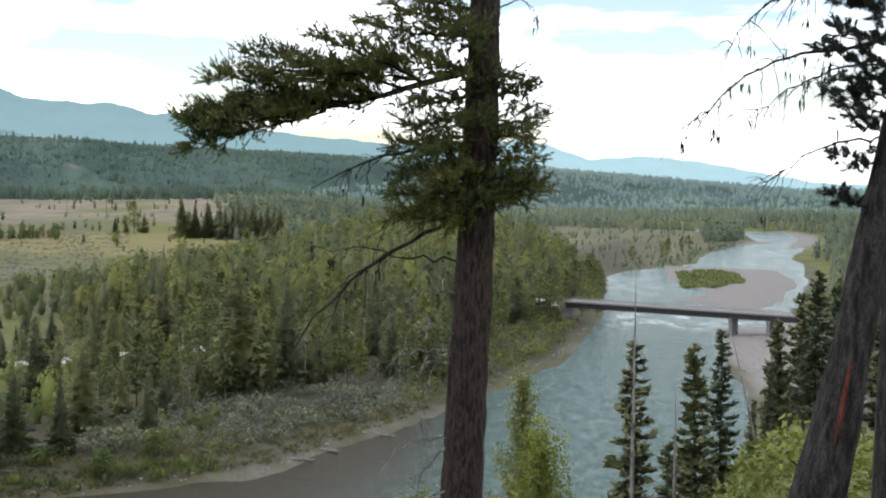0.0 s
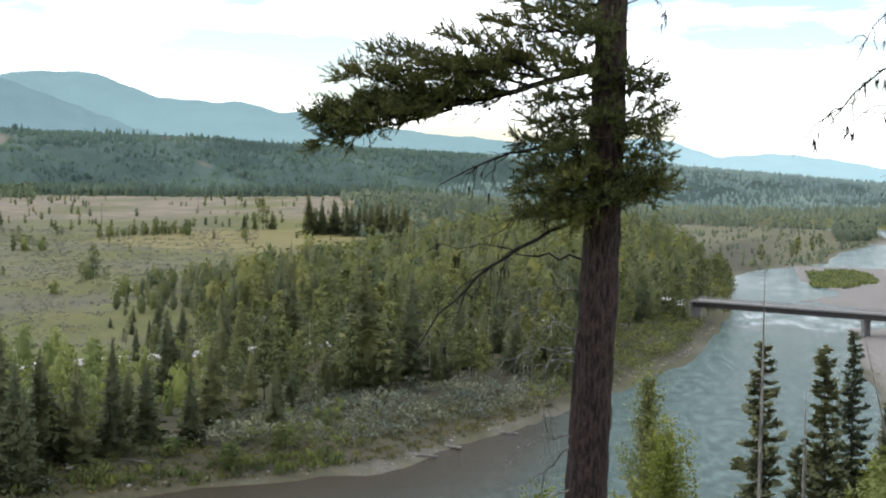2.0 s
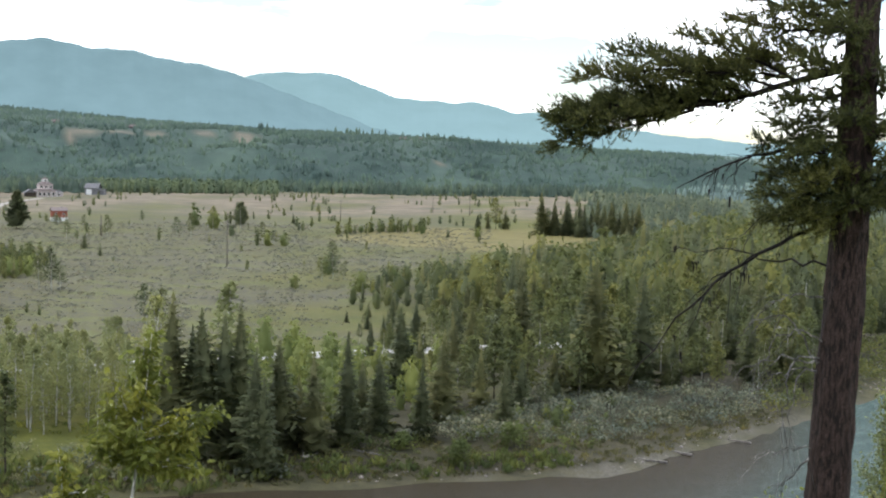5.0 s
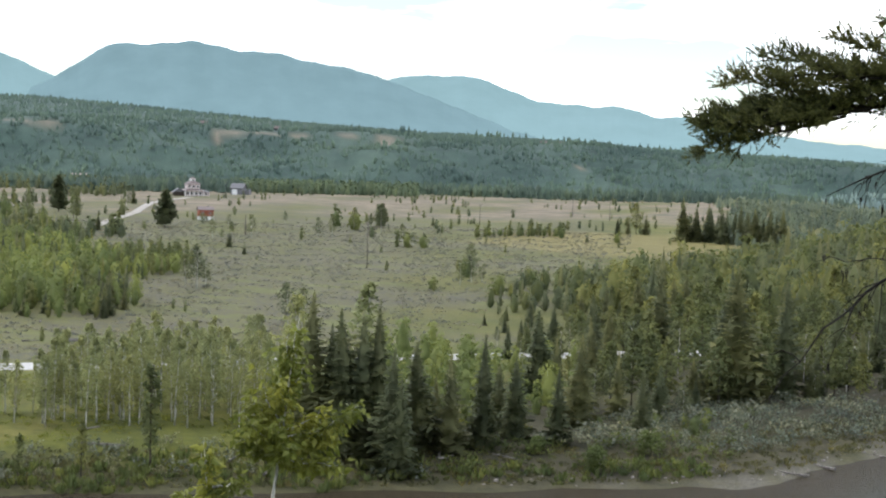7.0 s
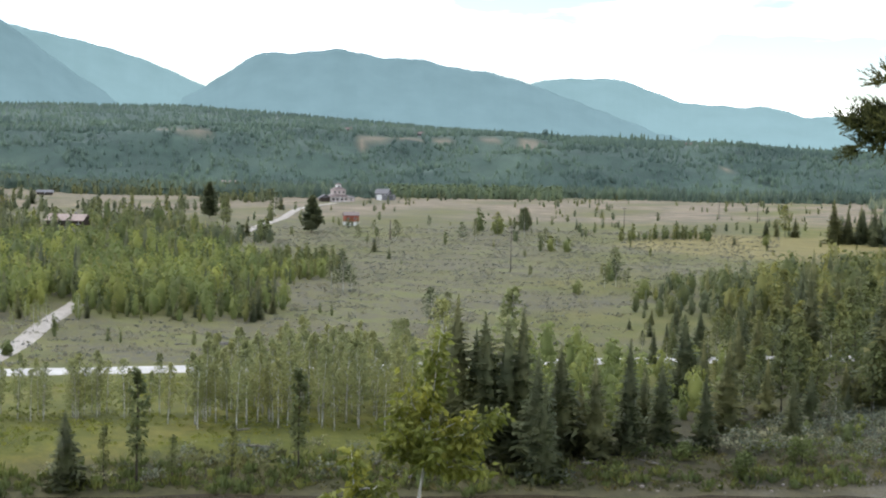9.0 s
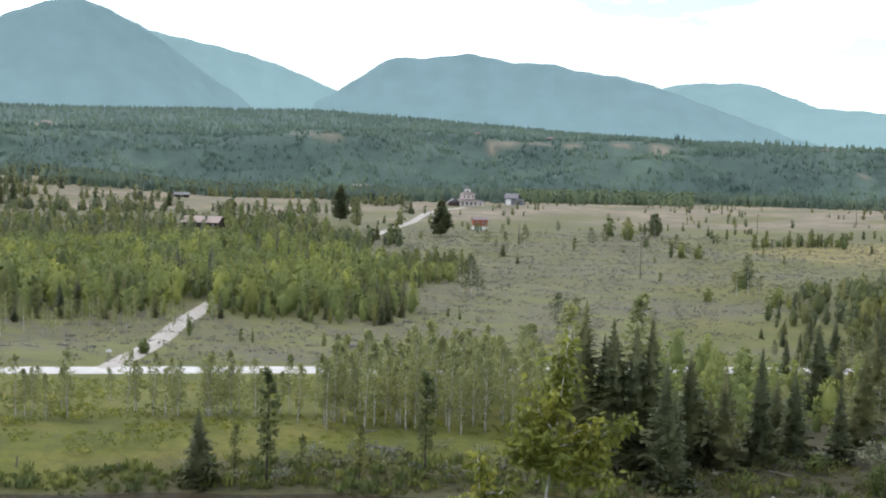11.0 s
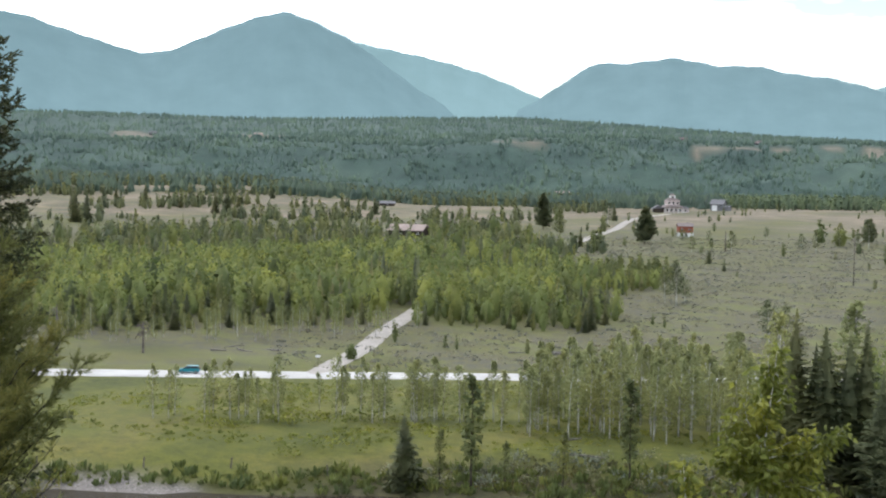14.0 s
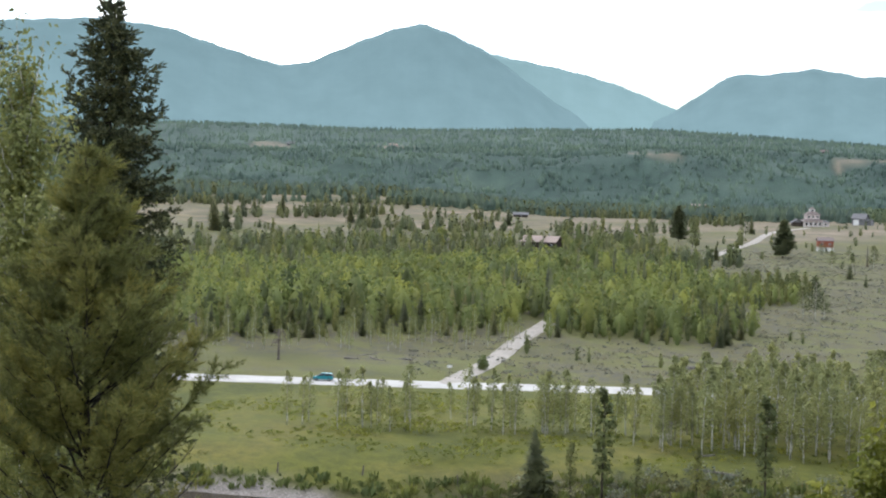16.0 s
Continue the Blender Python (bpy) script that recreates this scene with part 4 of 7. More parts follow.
# the row of tall spruces on the far shore: x, y, height
for n, (x, y, h) in enumerate(((-85, 171.6, 22.1), (-82.4, 172.7, 17.6), (-80.2, 171.7, 20.3), (-77.5, 173.5, 20), (-75.9, 174.3, 21.6), (-71.6, 169.8, 17), (-69.7, 168, 14), (-71.7, 179.3, 15.5),
                               (-66.4, 179.5, 14.2), (-63.3, 184, 16.4), (-60.5, 190.8, 12.4), (-54, 191, 11.3), (-68.9, 229.8, 15.6), (-62, 240.8, 14), (-43.9, 201.6, 10.9), (-54.5, 204.4, 14.6),
                               (-59.3, 287.1, 20.6), (-35.6, 239.1, 24.3), (-38.3, 240.7, 22), (-28.7, 249.8, 21), (-64.9, 195.9, 10.4), (-70.1, 183, 9.9), (-121.7, 133, 10.6))):
    SPRUCE.put(x, y, h, 16, n)
for x, y, h in ((-119, 137.1, 7.5), (-114.6, 138.4, 15.6), (-105.8, 147.2, 7.8), (-98.9, 152.8, 14.5), (-112.1, 142.4, 6.3)):
    PINE.put(x, y, h, 12)
for x, y, h in ((-53.2, 246, 14.1), (-43.8, 251.5, 15.3), (-46.1, 229.6, 11.7), (-33.3, 250.6, 14.5), (-18.2, 260, 10.5), (-24.6, 263.4, 10.7)):
    COTTON.put(x, y, h, 17)
for x, y, h in ((-79.1, 176.5, 23), (-92.2, 180.3, 20), (-143.7, 159.2, 9.5), (-142.9, 163.1, 8.2), (-148.8, 154.9, 8.1), (-150.8, 159.7, 6.9), (-162.6, 156.6, 6.6), (-167.9, 152.1, 7), (-167.8, 145.4, 7.8), (-172.5, 141.3, 5.9),
                (-130.1, 164.4, 9.3), (-125.4, 165.5, 10.5), (-127.5, 169.8, 9.9), (-118.3, 174.4, 10.2), (-116.6, 172.7, 12.3), (-107.9, 180.1, 12.3), (-105.3, 179.3, 13.5), (-107, 187.3, 11.7),
                (-127.7, 176.1, 8.3), (-116.5, 185.7, 12.9), (-116.1, 189.4, 13.5), (-121.6, 188.4, 12.7), (-125, 181.8, 12.5)):
    AIRY.put(x, y, h, 12)
# the airy aspen stand between the road and the shore
for x, y in scatter([(-124, 160), (-100, 176), (-96, 196), (-120, 226), (-136, 214), (-146, 196)], 4.6, 33):
    AIRY.put(float(x), float(y), float(np.random.default_rng(int(x * -7)).uniform(8.5, 13)), 12)
# lone and grouped firs out on the flats
BROAD = Stand([tree_kind("broad_fir", "lone dark fir with a broad dense crown and bare lower trunk", "tree", ragged_spruce_arrays(190 + i, 18, r, 0.13, 130, 34), M_SPRUCE, M_BARK, "lone firs")
               for i, r in enumerate((5.8, 5.0))], 13)
for n, (x, y, h) in enumerate(((-364, 572, 18.8), (-467.2, 626.5, 20.8), (-279.4, 642.7, 12.7))):
    BROAD.put(x, y, h, 18, n)
for n, (x, y, h) in enumerate(((-129.5, 674.7, 22), (-123.5, 676.8, 18.6), (-117.1, 678.5, 17.2), (-109, 668.2, 19.2), (-100.8, 670.5, 19.8),
                               (-94.1, 673.4, 18.7), (-86.5, 669.9, 19.7), (-80.9, 675.1, 18.4), (-154.7, 702.7, 11.1), (-162.9, 698.6, 9.8), (-167.7, 695.9, 8.9),
                               (-691.6, 571, 16.7), (-689.3, 578.8, 16.8), (-656.5, 449.1, 19.6), (-751.9, 503.1, 16.7), (-779.9, 581.3, 15.3))):
    SPRUCE.put(x, y, h, 16, n)
for x, y, h in ((-159.1, 700.6, 16.4), (-416.8, 573.5, 14.5), (-300.2, 654.4, 9), (-284.2, 640.6, 7.3)):
    COTTON.put(x, y, h, 17)

# bushes and small trees dotted over the flats: x, y, height
for x, y, h in ((-212.8, 352.4, 12.9), (-219.3, 356.4, 9.6), (-212.5, 356.9, 8.6), (-152.5, 295.1, 10.7), (-149.9, 297.5, 9.6), (-311.3, 527.9, 8.1), (-457.7, 677.8, 13.6), (-277.5, 565.7, 9), (-273, 571, 10.9),
                (-281.1, 612.7, 7.7), (-265.5, 610.5, 14), (-232.1, 558, 9), (-224.7, 552.4, 6), (-221.1, 555.8, 5.5), (-156.7, 438.4, 11.2), (-330.4, 633.8, 6.5), (-344.5, 599.7, 5.7), (-298.8, 540.7, 10.2), (-149.9, 420.2, 9.2), (-146.3, 420.7, 6.4), (-150.6, 411.6, 8.1)):
    POPLAR.put(x, y, h, 12, label="small grey-green poplar on the sagebrush flats")
for x, y, h in ((-531.7, 669.8, 7.1), (-573.6, 686.8, 11.1), (-344.8, 499.6, 10.1), (-224, 652.2, 6.8), (-275.1, 544.1, 6.3), (-203.4, 235.8, 3.3), (-200.1, 235.9, 2.9), (-184.7, 242.4, 3.3), (-219.4, 236, 5.4),
                (-187, 304.1, 3), (-192.5, 307.2, 3), (-151.8, 391.5, 4.4), (-282.4, 442, 5.5), (-244, 446.2, 2.1), (-423.6, 653.4, 4.9), (-168.6, 457.6, 3.9), (-246.1, 656.2, 5.7), (-227.5, 540.5, 8.3)):
    OLIVE.put(x, y, h, 10, label="small dark young pine on the sagebrush flats")
for x, y, h in ((-87.5, 617.5, 5), (-83.7, 627.8, 5.3), (-183.7, 644.5, 5.5), (-209.7, 644.8, 4.2), (-204.6, 646.9, 4.2), (-199.4, 648.6, 4.5), (-194.2, 650.7, 4.5),
                (-217.1, 632.4, 3.9), (-212.9, 637, 3.9), (-189.1, 653.2, 4.5), (-154.6, 641.5, 5.5), (-130.5, 424.6, 5.5), (-131.1, 392.2, 6.8), (-153.7, 395.2, 4.3), (-223.3, 542.2, 6.7), (-217, 545.2, 6),
                (-157.7, 436.3, 6.7), (-300.6, 633.6, 9.2), (-284, 620.1, 9.6)):
    ROUND.put(x, y, h, 6)
for x, y, h in ((-664.7, 385.8, 16.2), (-666.4, 448, 19.1), (-758.4, 610.3, 11.3), (-739.9, 580.6, 9), (-729.6, 622.9, 9.2), (-800.2, 718.2, 8.9), (-836.2, 586.8, 10.5), (-833.2, 594.9, 9.7), (-822.6, 634.5, 8.6), (-489.1, 732.2, 11.8),
                (-647.3, 658.6, 9.6), (-644.2, 672, 11.6), (-600.7, 455.7, 7.8), (-589.6, 432.3, 9.1)):
    SPRUCE.put(x, y, h, 16)
for x, y, h in ((-430.1, 589.3, 11.9), (-511.8, 585.3, 11.3), (-651.2, 625.2, 10.5), (-611.6, 540.2, 10.2), (-549.1, 549.7, 11.3), (-513, 637.7, 10.1)):
    COTTON.put(x, y, h, 17)

# simpler shapes for the deep woods
FAR_SPRUCE = [conifer_arrays(110 + i, 16, 3.2, 11, 6, 0.03, 0.05, 2)[0] for i in range(4)]
FAR_PINE = [leafy_arrays(120 + i, 12, sp, 7, 15, 0.56, 0.03, 0.85) for i, sp in enumerate((2.3, 2.7, 2.1, 2.9))]
FAR_ASPEN = [leafy_arrays(130 + i, 12, sp, 8, 17, 0.56, 0.04, 0.42) for i, sp in enumerate((3.4, 4.0, 3.0, 3.6, 4.4))]
LOW_ASPEN = [leafy_arrays(135 + i, 12, sp, 5, 7, 1.1, 0.02, 0.5) for i, sp in enumerate((3.2, 3.8, 2.8))]
LOW_SPRUCE = [conifer_arrays(115 + i, 16, 3.2, 5, 5, 0.04, 0.0, 2)[0] for i in range(3)]
LOW_PINE = [leafy_arrays(137 + i, 12, sp, 5, 7, 1.0, 0.02, 0.75) for i, sp in enumerate((3.2, 3.8, 2.9))]
FAR_CONE = [cone_arrays(140 + i, 12, 3.8) for i in range(6)]
FAR_TREE = FAR_CONE[:4] + [crown_arrays(146 + i, 12, 4.2, 2, 6, 0, 1.0, 0.5, 0.02) for i in range(3)]
FAR_SPIKE = [cone_arrays(147 + i, 12, 4.6, 5, ((0.0, 1.0, 1.0),)) for i in range(4)]
BUSH = [leafy_arrays(150 + i, 1.6, 1.2, 4, 5, 0.3, 0.0, 0.4) for i in range(4)]
FINE_BUSH = [bush_arrays(155 + i, 1.6, 1.2, 130, 0.11) for i in range(4)]
WILLOW = [bush_arrays(156 + i, 1.6, 1.3, 44, 0.2) for i in range(4)]
TUFT = [bush_arrays(160 + i, 0.6, 1.5, 8, 0.36) for i in range(4)]
SPRIG = [sprig_arrays(165 + i, 1.6, 1.1, 24, 0.16) for i in range(5)]
HERB = [sprig_arrays(170 + i, 0.8, 1.2, 16, 0.13) for i in range(4)]

RIPARIAN = [(-46, 238), (0, 262), (14, 331), (30, 400), (42, 440), (50, 520), (62, 630), (66, 750), (32, 791), (-76, 643), (-98, 521), (-137, 423), (-118, 339), (-86, 262), (-66, 230)]
YOUNG_WOOD = [(-300, 176), (-271, 210), (-250, 252), (-232, 264), (-191, 280), (-205, 310), (-233, 345), (-240, 390), (-300, 430), (-352, 445), (-404, 405), (-440, 340), (-470, 270)]

BACK_WOOD = [(-352, 445), (-404, 405), (-470, 270), (-570, 380), (-580, 500), (-500, 560), (-440, 580), (-385, 535), (-330, 470)]


def wood(name, poly, spacing, seed, share, near, sizes, label, stands, mats):
    """A mixed wood: trees one by one along its near side, the depth behind joined by species."""
    g = np.random.default_rng(seed)
    p = scatter(poly, spacing, seed)
    # keep the side road clear
    p = p[~((np.abs(p[:, 0] + 207 + (p[:, 1] - 200) * 0.62) < 6) & (p[:, 1] < 285) & (p[:, 0] < -180))]
    d = np.hypot(p[:, 0], p[:, 1])
    order = np.argsort(d + 25 * wobble(p[:, 0], p[:, 1], 30, seed))
    p = p[order]
    clear = np.array([(-478, 532), (-465, 500), (-432, 455), (-420, 462), (-448, 512)], float)   # the open ground before the log house
    p = p[poly_dist(p[:, 0], p[:, 1], clear) > 4]
    kind = g.random(len(p)) - (0.3 * smooth(26, 4, -poly_dist(p[:, 0], p[:, 1], np.array(poly, float))) if name == "young_wood" else 0) + 0.45 * wobble(p[:, 0], p[:, 1], 26, seed + 1)
    species = np.digitize(kind, share)
    size = np.clip(g.normal(1, 0.2, len(p)), 0.45, 1.35) * np.array(sizes)[species]
    inner, west = -poly_dist(p[:, 0], p[:, 1], np.array(poly, float)), smooth(-15, -60, p[:, 0]) if name == "riverside_wood" else 0
    size *= 0.7 + 0.3 * smooth(0, 30, inner) - west * 0.4 * smooth(70, 10, inner) + 0.18 * wobble(p[:, 0], p[:, 1], 45, seed)
    for (x, y), s, h in zip(p[:near], species[:near], size[:near]):
        stands[s][0].put(float(x), float(y), float(h), stands[s][1])
    rest = np.arange(len(p)) >= near
    for s, (kinds, base, mat, tag) in enumerate(((FAR_SPRUCE, 16, mats[0], "spruces"), (FAR_PINE, 12, mats[1], "pines"), (FAR_ASPEN, 12, mats[2], "aspens"), (FAR_ASPEN, 12, mats[3], "cottonwoods"))):
        q = rest & (species == s)
        planted(name + "_" + tag, kinds, p[q], size[q], base, seed + s, mat, label + " of " + tag)


wood("riverside_wood", RIPARIAN, 7.6, 21, (0.3, 0.36, 0.66), 210, (16, 12, 12.5, 15), "dense mixed riverside wood", ((SPRUCE, 16), (PINE, 12), (POPLAR, 12), (COTTON, 17)), (M_SPRUCE, M_PINE, M_MIDWOOD, M_ASPEN))
wood("back_wood", BACK_WOOD, 9.0, 24, (0.05, 0.5, 0.9), 0, (9, 7.5, 8, 9), "open mixed wood", ((SPRUCE, 16), (OLIVE, 10), (LEAFY, 10), (LEAFY, 10)), (M_SPRUCE, M_PINE, M_MIDWOOD, M_SHRUB))
wood("young_wood", YOUNG_WOOD, 5.0, 22, (0.02, 0.34, 0.95), 150, (10, 7.5, 8.5, 10), "dense young mixed wood", ((SPRUCE, 16), (OLIVE, 10), (LEAFY, 10), (LEAFY, 10)), (M_SPRUCE, M_PINE, M_YOUNG, M_SHRUB))
# the mixed front of the riverside wood
g_front = np.random.default_rng(37)
for x, y in scatter([(-58, 212), (-44, 213), (-31, 241), (-16, 258), (-1, 286), (14, 331), (0, 268), (-46, 240), (-66, 230)], 5.0, 37):
    k, v = g_front.random(), float(g_front.random())
    if k < 0.36:
        SPRUCE.put(float(x), float(y), 6 + 7 * v, 16)
    elif k < 0.7:
        COTTON.put(float(x), float(y), 8 + 5 * v, 17)
    else:
        POPLAR.put(float(x), float(y), 5 + 5 * v, 12)
for x, y in scatter([(-64, 198), (-40, 203), (-30, 216), (-30, 236), (-44, 213), (-60, 211)], 4.2, 39, 0.85):
    ROUND.put(float(x), float(y), 1.2 + 2.4 * float(g_front.random()) ** 2, 6, label="rounded green bush above the shore")
# tall pale-stemmed aspens in small groups along the road
for x, y in ((-169, 139), (-164, 144), (-161, 147), (-158, 155), (-150, 158), (-147, 161), (-144, 164), (-141, 167), (-136, 170), (-130, 174), (-176, 136)):
    for _ in range(3):
        AIRY.put(x + float(g_front.uniform(-3, 3)), y + float(g_front.uniform(-3, 3)), float(g_front.uniform(7, 10.5)), 12)
# a belt of bushy pines beyond the dry field, and the close grove of firs
for i in range(22):
    u = i / 21
    OLIVE.put(-222 + 36 * u + float(g_front.uniform(-3, 3)), 621 + 40 * u + float(g_front.uniform(-4, 4)), float(g_front.uniform(4, 8)), 10, label="small dark young pine in a belt by the dry field")
for i in range(16):
    SPRUCE.put(-128 + 3.1 * i + float(g_front.uniform(-1, 1)), 680 + float(g_front.uniform(-4, 8)), float(g_front.uniform(13, 19)), 16)
# dark young pines at the young wood's end
for x, y in scatter([(-240, 372), (-262, 366), (-300, 430), (-278, 442), (-254, 425)], 5.5, 70, 0.85):
    OLIVE.put(float(x), float(y), float(g_front.uniform(5, 8)), 10, label="dark young pine at the end of the wood")
# thin aspens before the young wood
for x, y in scatter([(-292, 166), (-262, 188), (-245, 210), (-226, 230), (-232, 264), (-250, 252), (-271, 212), (-302, 180)], 5.2, 38, 0.75):
    AIRY.put(float(x), float(y), float(g_front.uniform(4.5, 8)), 12)
# leafy trees at the bridge's far end
for x, y, h in ((100, 352, 9), (106, 362, 11), (112, 380, 12), (118, 400, 12), (110, 345, 10), (118, 366, 13), (104, 372, 8), (124, 384, 12), (98, 338, 7), (110, 392, 9)):
    COTTON.put(x, y, h, 17)
for x, y, h in ((20, 370, 12), (27, 379, 13), (13, 364, 13), (7, 372, 14), (24, 362, 9), (30, 385, 11), (33, 412, 14), (39, 428, 13), (44, 450, 14), (48, 472, 13), (53, 498, 12), (57, 525, 12), (60, 552, 11), (64, 575, 10), (16, 350, 10), (32.5, 382, 10), (30, 375, 11),
                (46, 425, 10), (50, 441, 9), (47, 412, 8), (56, 498, 9), (61, 530, 9), (65, 566, 8), (57, 478, 9), (54, 462, 10), (42, 408, 9)):
    COTTON.put(x, y, h, 17)
p = scatter([(172, 880), (200, 900), (220, 985), (200, 1005), (176, 930)], 8, 63)
planted("bend_wood", LOW_ASPEN, p, np.random.default_rng(63).uniform(8, 14, len(p)), 12, 63, M_DOWNWOOD, "clump of leafy trees at the river's bend")
for x, y, h in ((112, 690, 8), (116, 700, 11), (132, 748, 9), (140, 770, 10), (126, 760, 8), (92, 655, 9)):
    COTTON.put(x, y, h, 17)
# light young aspens between the shore spruces and the road
for x, y in scatter([(-100, 185), (-66, 192), (-50, 222), (-66, 232), (-86, 262), (-114, 286), (-112, 230)], 7.0, 36, 0.8):
    LEAFY.put(float(x), float(y), 5 + 4 * float(np.random.default_rng(int(x * -9 + y)).random()), 10)

for x, y, h in ((-85, 247, 7), (-80, 250, 6), (-74, 252, 8), (-69, 255, 7), (-64, 254, 6), (-92, 245, 6), (-77, 246, 5)):
    LEAFY.put(x, y, h, 10)

# scattered small trees on the sagebrush flats and the plain beyond
g_flat = np.random.default_rng(5)
for x, y in scatter([(-240, 390), (-130, 440), (-100, 640), (-300, 700), (-420, 560)], 34, 31, 0.55):
    (SPRUCE, PINE, ASPEN)[int(g_flat.integers(3))].put(float(x), float(y), float(g_flat.uniform(2.5, 6.5)), (16, 12, 12)[1])


def sector(a0, a1, d0, d1, spacing, seed, keep=1.0):
    """Jittered places between two bearings and two distances."""
    g = np.random.default_rng(seed)
    n = int(abs(radians(a1 - a0)) * (d1 * d1 - d0 * d0) / 2 / spacing ** 2 * keep)
    a, d = np.radians(g.uniform(a0, a1, n)), np.sqrt(g.uniform(d0 * d0, d1 * d1, n))
    return np.stack([d * np.sin(a), d * np.cos(a)], 1)


def thin(p, size, seed, cut):
    return p[wobble(p[:, 0], p[:, 1], size, seed) > cut]


def belts(p, seed, cut):
    """Keeps the places that lie in long belts across the valley, denser towards the hills."""
    a, d = np.degrees(np.arctan2(p[:, 0], p[:, 1])), np.hypot(p[:, 0], p[:, 1])
    return p[wobble(a * 7, d, 42, seed) + 0.7 * smooth(1180, 1330, d) > cut]


p = thin(sector(-36, -9, 640, 1330, 21, 41), 40, 3, 0.15)
planted("plain_saplings", LOW_PINE, p, np.random.default_rng(1).uniform(2, 6, len(p)), 12, 41, M_MIDWOOD, "scattered small bushy pines on the dry plain", "trees", flat=0.2)
p = belts(sector(-66, -34, 620, 1380, 9, 42), 6, 0.62)
planted("plain_wood_conifers", LOW_PINE, p, 3 + 9 * np.random.default_rng(2).random(len(p)) ** 1.6, 12, 42, M_MIDWOOD, "open conifer wood on the plain", flat=0.35)
p = belts(sector(-66, -34, 600, 1350, 8, 43), 9, 0.52)
planted("plain_wood_aspens", LOW_ASPEN, p, np.random.default_rng(3).uniform(4, 10, len(p)), 12, 43, M_MIDWOOD, "open aspen wood on the plain", flat=0.35)
p = sector(-9, 13, 640, 1150, 11, 44)
p = p[(poly_dist(p[:, 0], p[:, 1], RIVER) > 12) & ((poly_dist(p[:, 0], p[:, 1], HEATH) > 0) | (wobble(p[:, 0], p[:, 1], 22, 4) > 0.75))]
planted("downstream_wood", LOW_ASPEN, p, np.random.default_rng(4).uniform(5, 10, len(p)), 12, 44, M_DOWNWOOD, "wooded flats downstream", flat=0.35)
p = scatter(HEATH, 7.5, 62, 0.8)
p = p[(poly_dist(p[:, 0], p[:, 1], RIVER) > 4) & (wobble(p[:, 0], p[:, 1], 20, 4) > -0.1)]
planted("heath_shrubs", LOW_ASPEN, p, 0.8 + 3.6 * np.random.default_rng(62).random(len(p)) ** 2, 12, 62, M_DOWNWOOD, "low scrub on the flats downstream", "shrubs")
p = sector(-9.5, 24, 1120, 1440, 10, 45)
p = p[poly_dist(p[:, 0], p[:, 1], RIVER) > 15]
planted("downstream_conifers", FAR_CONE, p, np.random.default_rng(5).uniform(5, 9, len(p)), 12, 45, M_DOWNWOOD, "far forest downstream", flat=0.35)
p = sector(12.5, 26, 270, 1250, 11, 60)
p = p[(poly_dist(p[:, 0], p[:, 1], RIVER) > 9) & np.all([poly_dist(p[:, 0], p[:, 1], b) > 5 for b in GRAVEL_BARS], 0)]
half = len(p) // 2
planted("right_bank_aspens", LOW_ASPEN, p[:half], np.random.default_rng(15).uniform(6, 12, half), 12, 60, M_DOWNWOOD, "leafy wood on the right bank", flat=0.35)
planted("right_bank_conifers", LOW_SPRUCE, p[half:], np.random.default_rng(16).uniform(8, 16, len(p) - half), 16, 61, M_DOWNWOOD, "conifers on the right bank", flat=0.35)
p = sector(-29.5, -22, 1170, 1290, 7.5, 46)
planted("aspen_belt", LOW_ASPEN, p, np.random.default_rng(6).uniform(8, 13, len(p)), 12, 46, M_FARASPEN, "pale green aspen belt at the terrace foot", flat=0.45)
p = thin(np.concatenate([sector(-70, -33, 1130, 1430, 9.5, 47), sector(-33, -4, 1300, 1430, 9, 46), sector(-34, -29.3, 1120, 1310, 9, 51)]), 70, 2, -0.35)
planted("terrace_foot_wood", FAR_TREE, p, np.random.default_rng(7).uniform(6, 13, len(p)), 12, 47, M_FOOTWOOD, "dark conifers along the foot of the terrace", flat=0.4)


def off_scars(p):
    """Leaves the clay scars and clearings bare."""
    az, d = np.degrees(np.arctan2(p[:, 0], p[:, 1])), np.hypot(p[:, 0], p[:, 1])
    for a, dd, wa, wd in SCARS:
        keep = np.hypot((az - a) / wa, (d - dd + 14) / (1.7 * wd + 26)) + 0.4 * wobble(p[:, 0], p[:, 1], 14, 3) > 1.1
        p, az, d = p[keep], az[keep], d[keep]
    return p


def far_forest(name, spacing, d0, d1, size, spread, kinds, seed, flat, label):
    """Forest over the terrace, and its run down the valley, coloured paler to stand for haze."""
    p = off_scars(thin(sector(-74, 24, d0, d1, spacing, seed), 40, 5, -0.7))
    h = np.clip(np.random.default_rng(seed).normal(size, spread, len(p)) + 1.2 * wobble(p[:, 0], p[:, 1], 60, 3), 2.5, 11)
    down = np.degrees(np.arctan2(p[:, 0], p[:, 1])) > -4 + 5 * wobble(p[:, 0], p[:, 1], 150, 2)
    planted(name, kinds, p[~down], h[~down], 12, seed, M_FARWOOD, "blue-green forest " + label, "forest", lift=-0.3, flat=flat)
    planted("downstream_" + name, kinds, p[down], h[down], 12, seed + 1, M_FARDOWN, "forest far down the valley, tinted pale blue-green for haze", "forest", lift=-0.3, flat=flat + 0.1)


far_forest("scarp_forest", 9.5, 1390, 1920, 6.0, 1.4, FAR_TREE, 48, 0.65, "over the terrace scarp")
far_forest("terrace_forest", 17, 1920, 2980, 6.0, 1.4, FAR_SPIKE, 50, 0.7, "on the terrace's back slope")

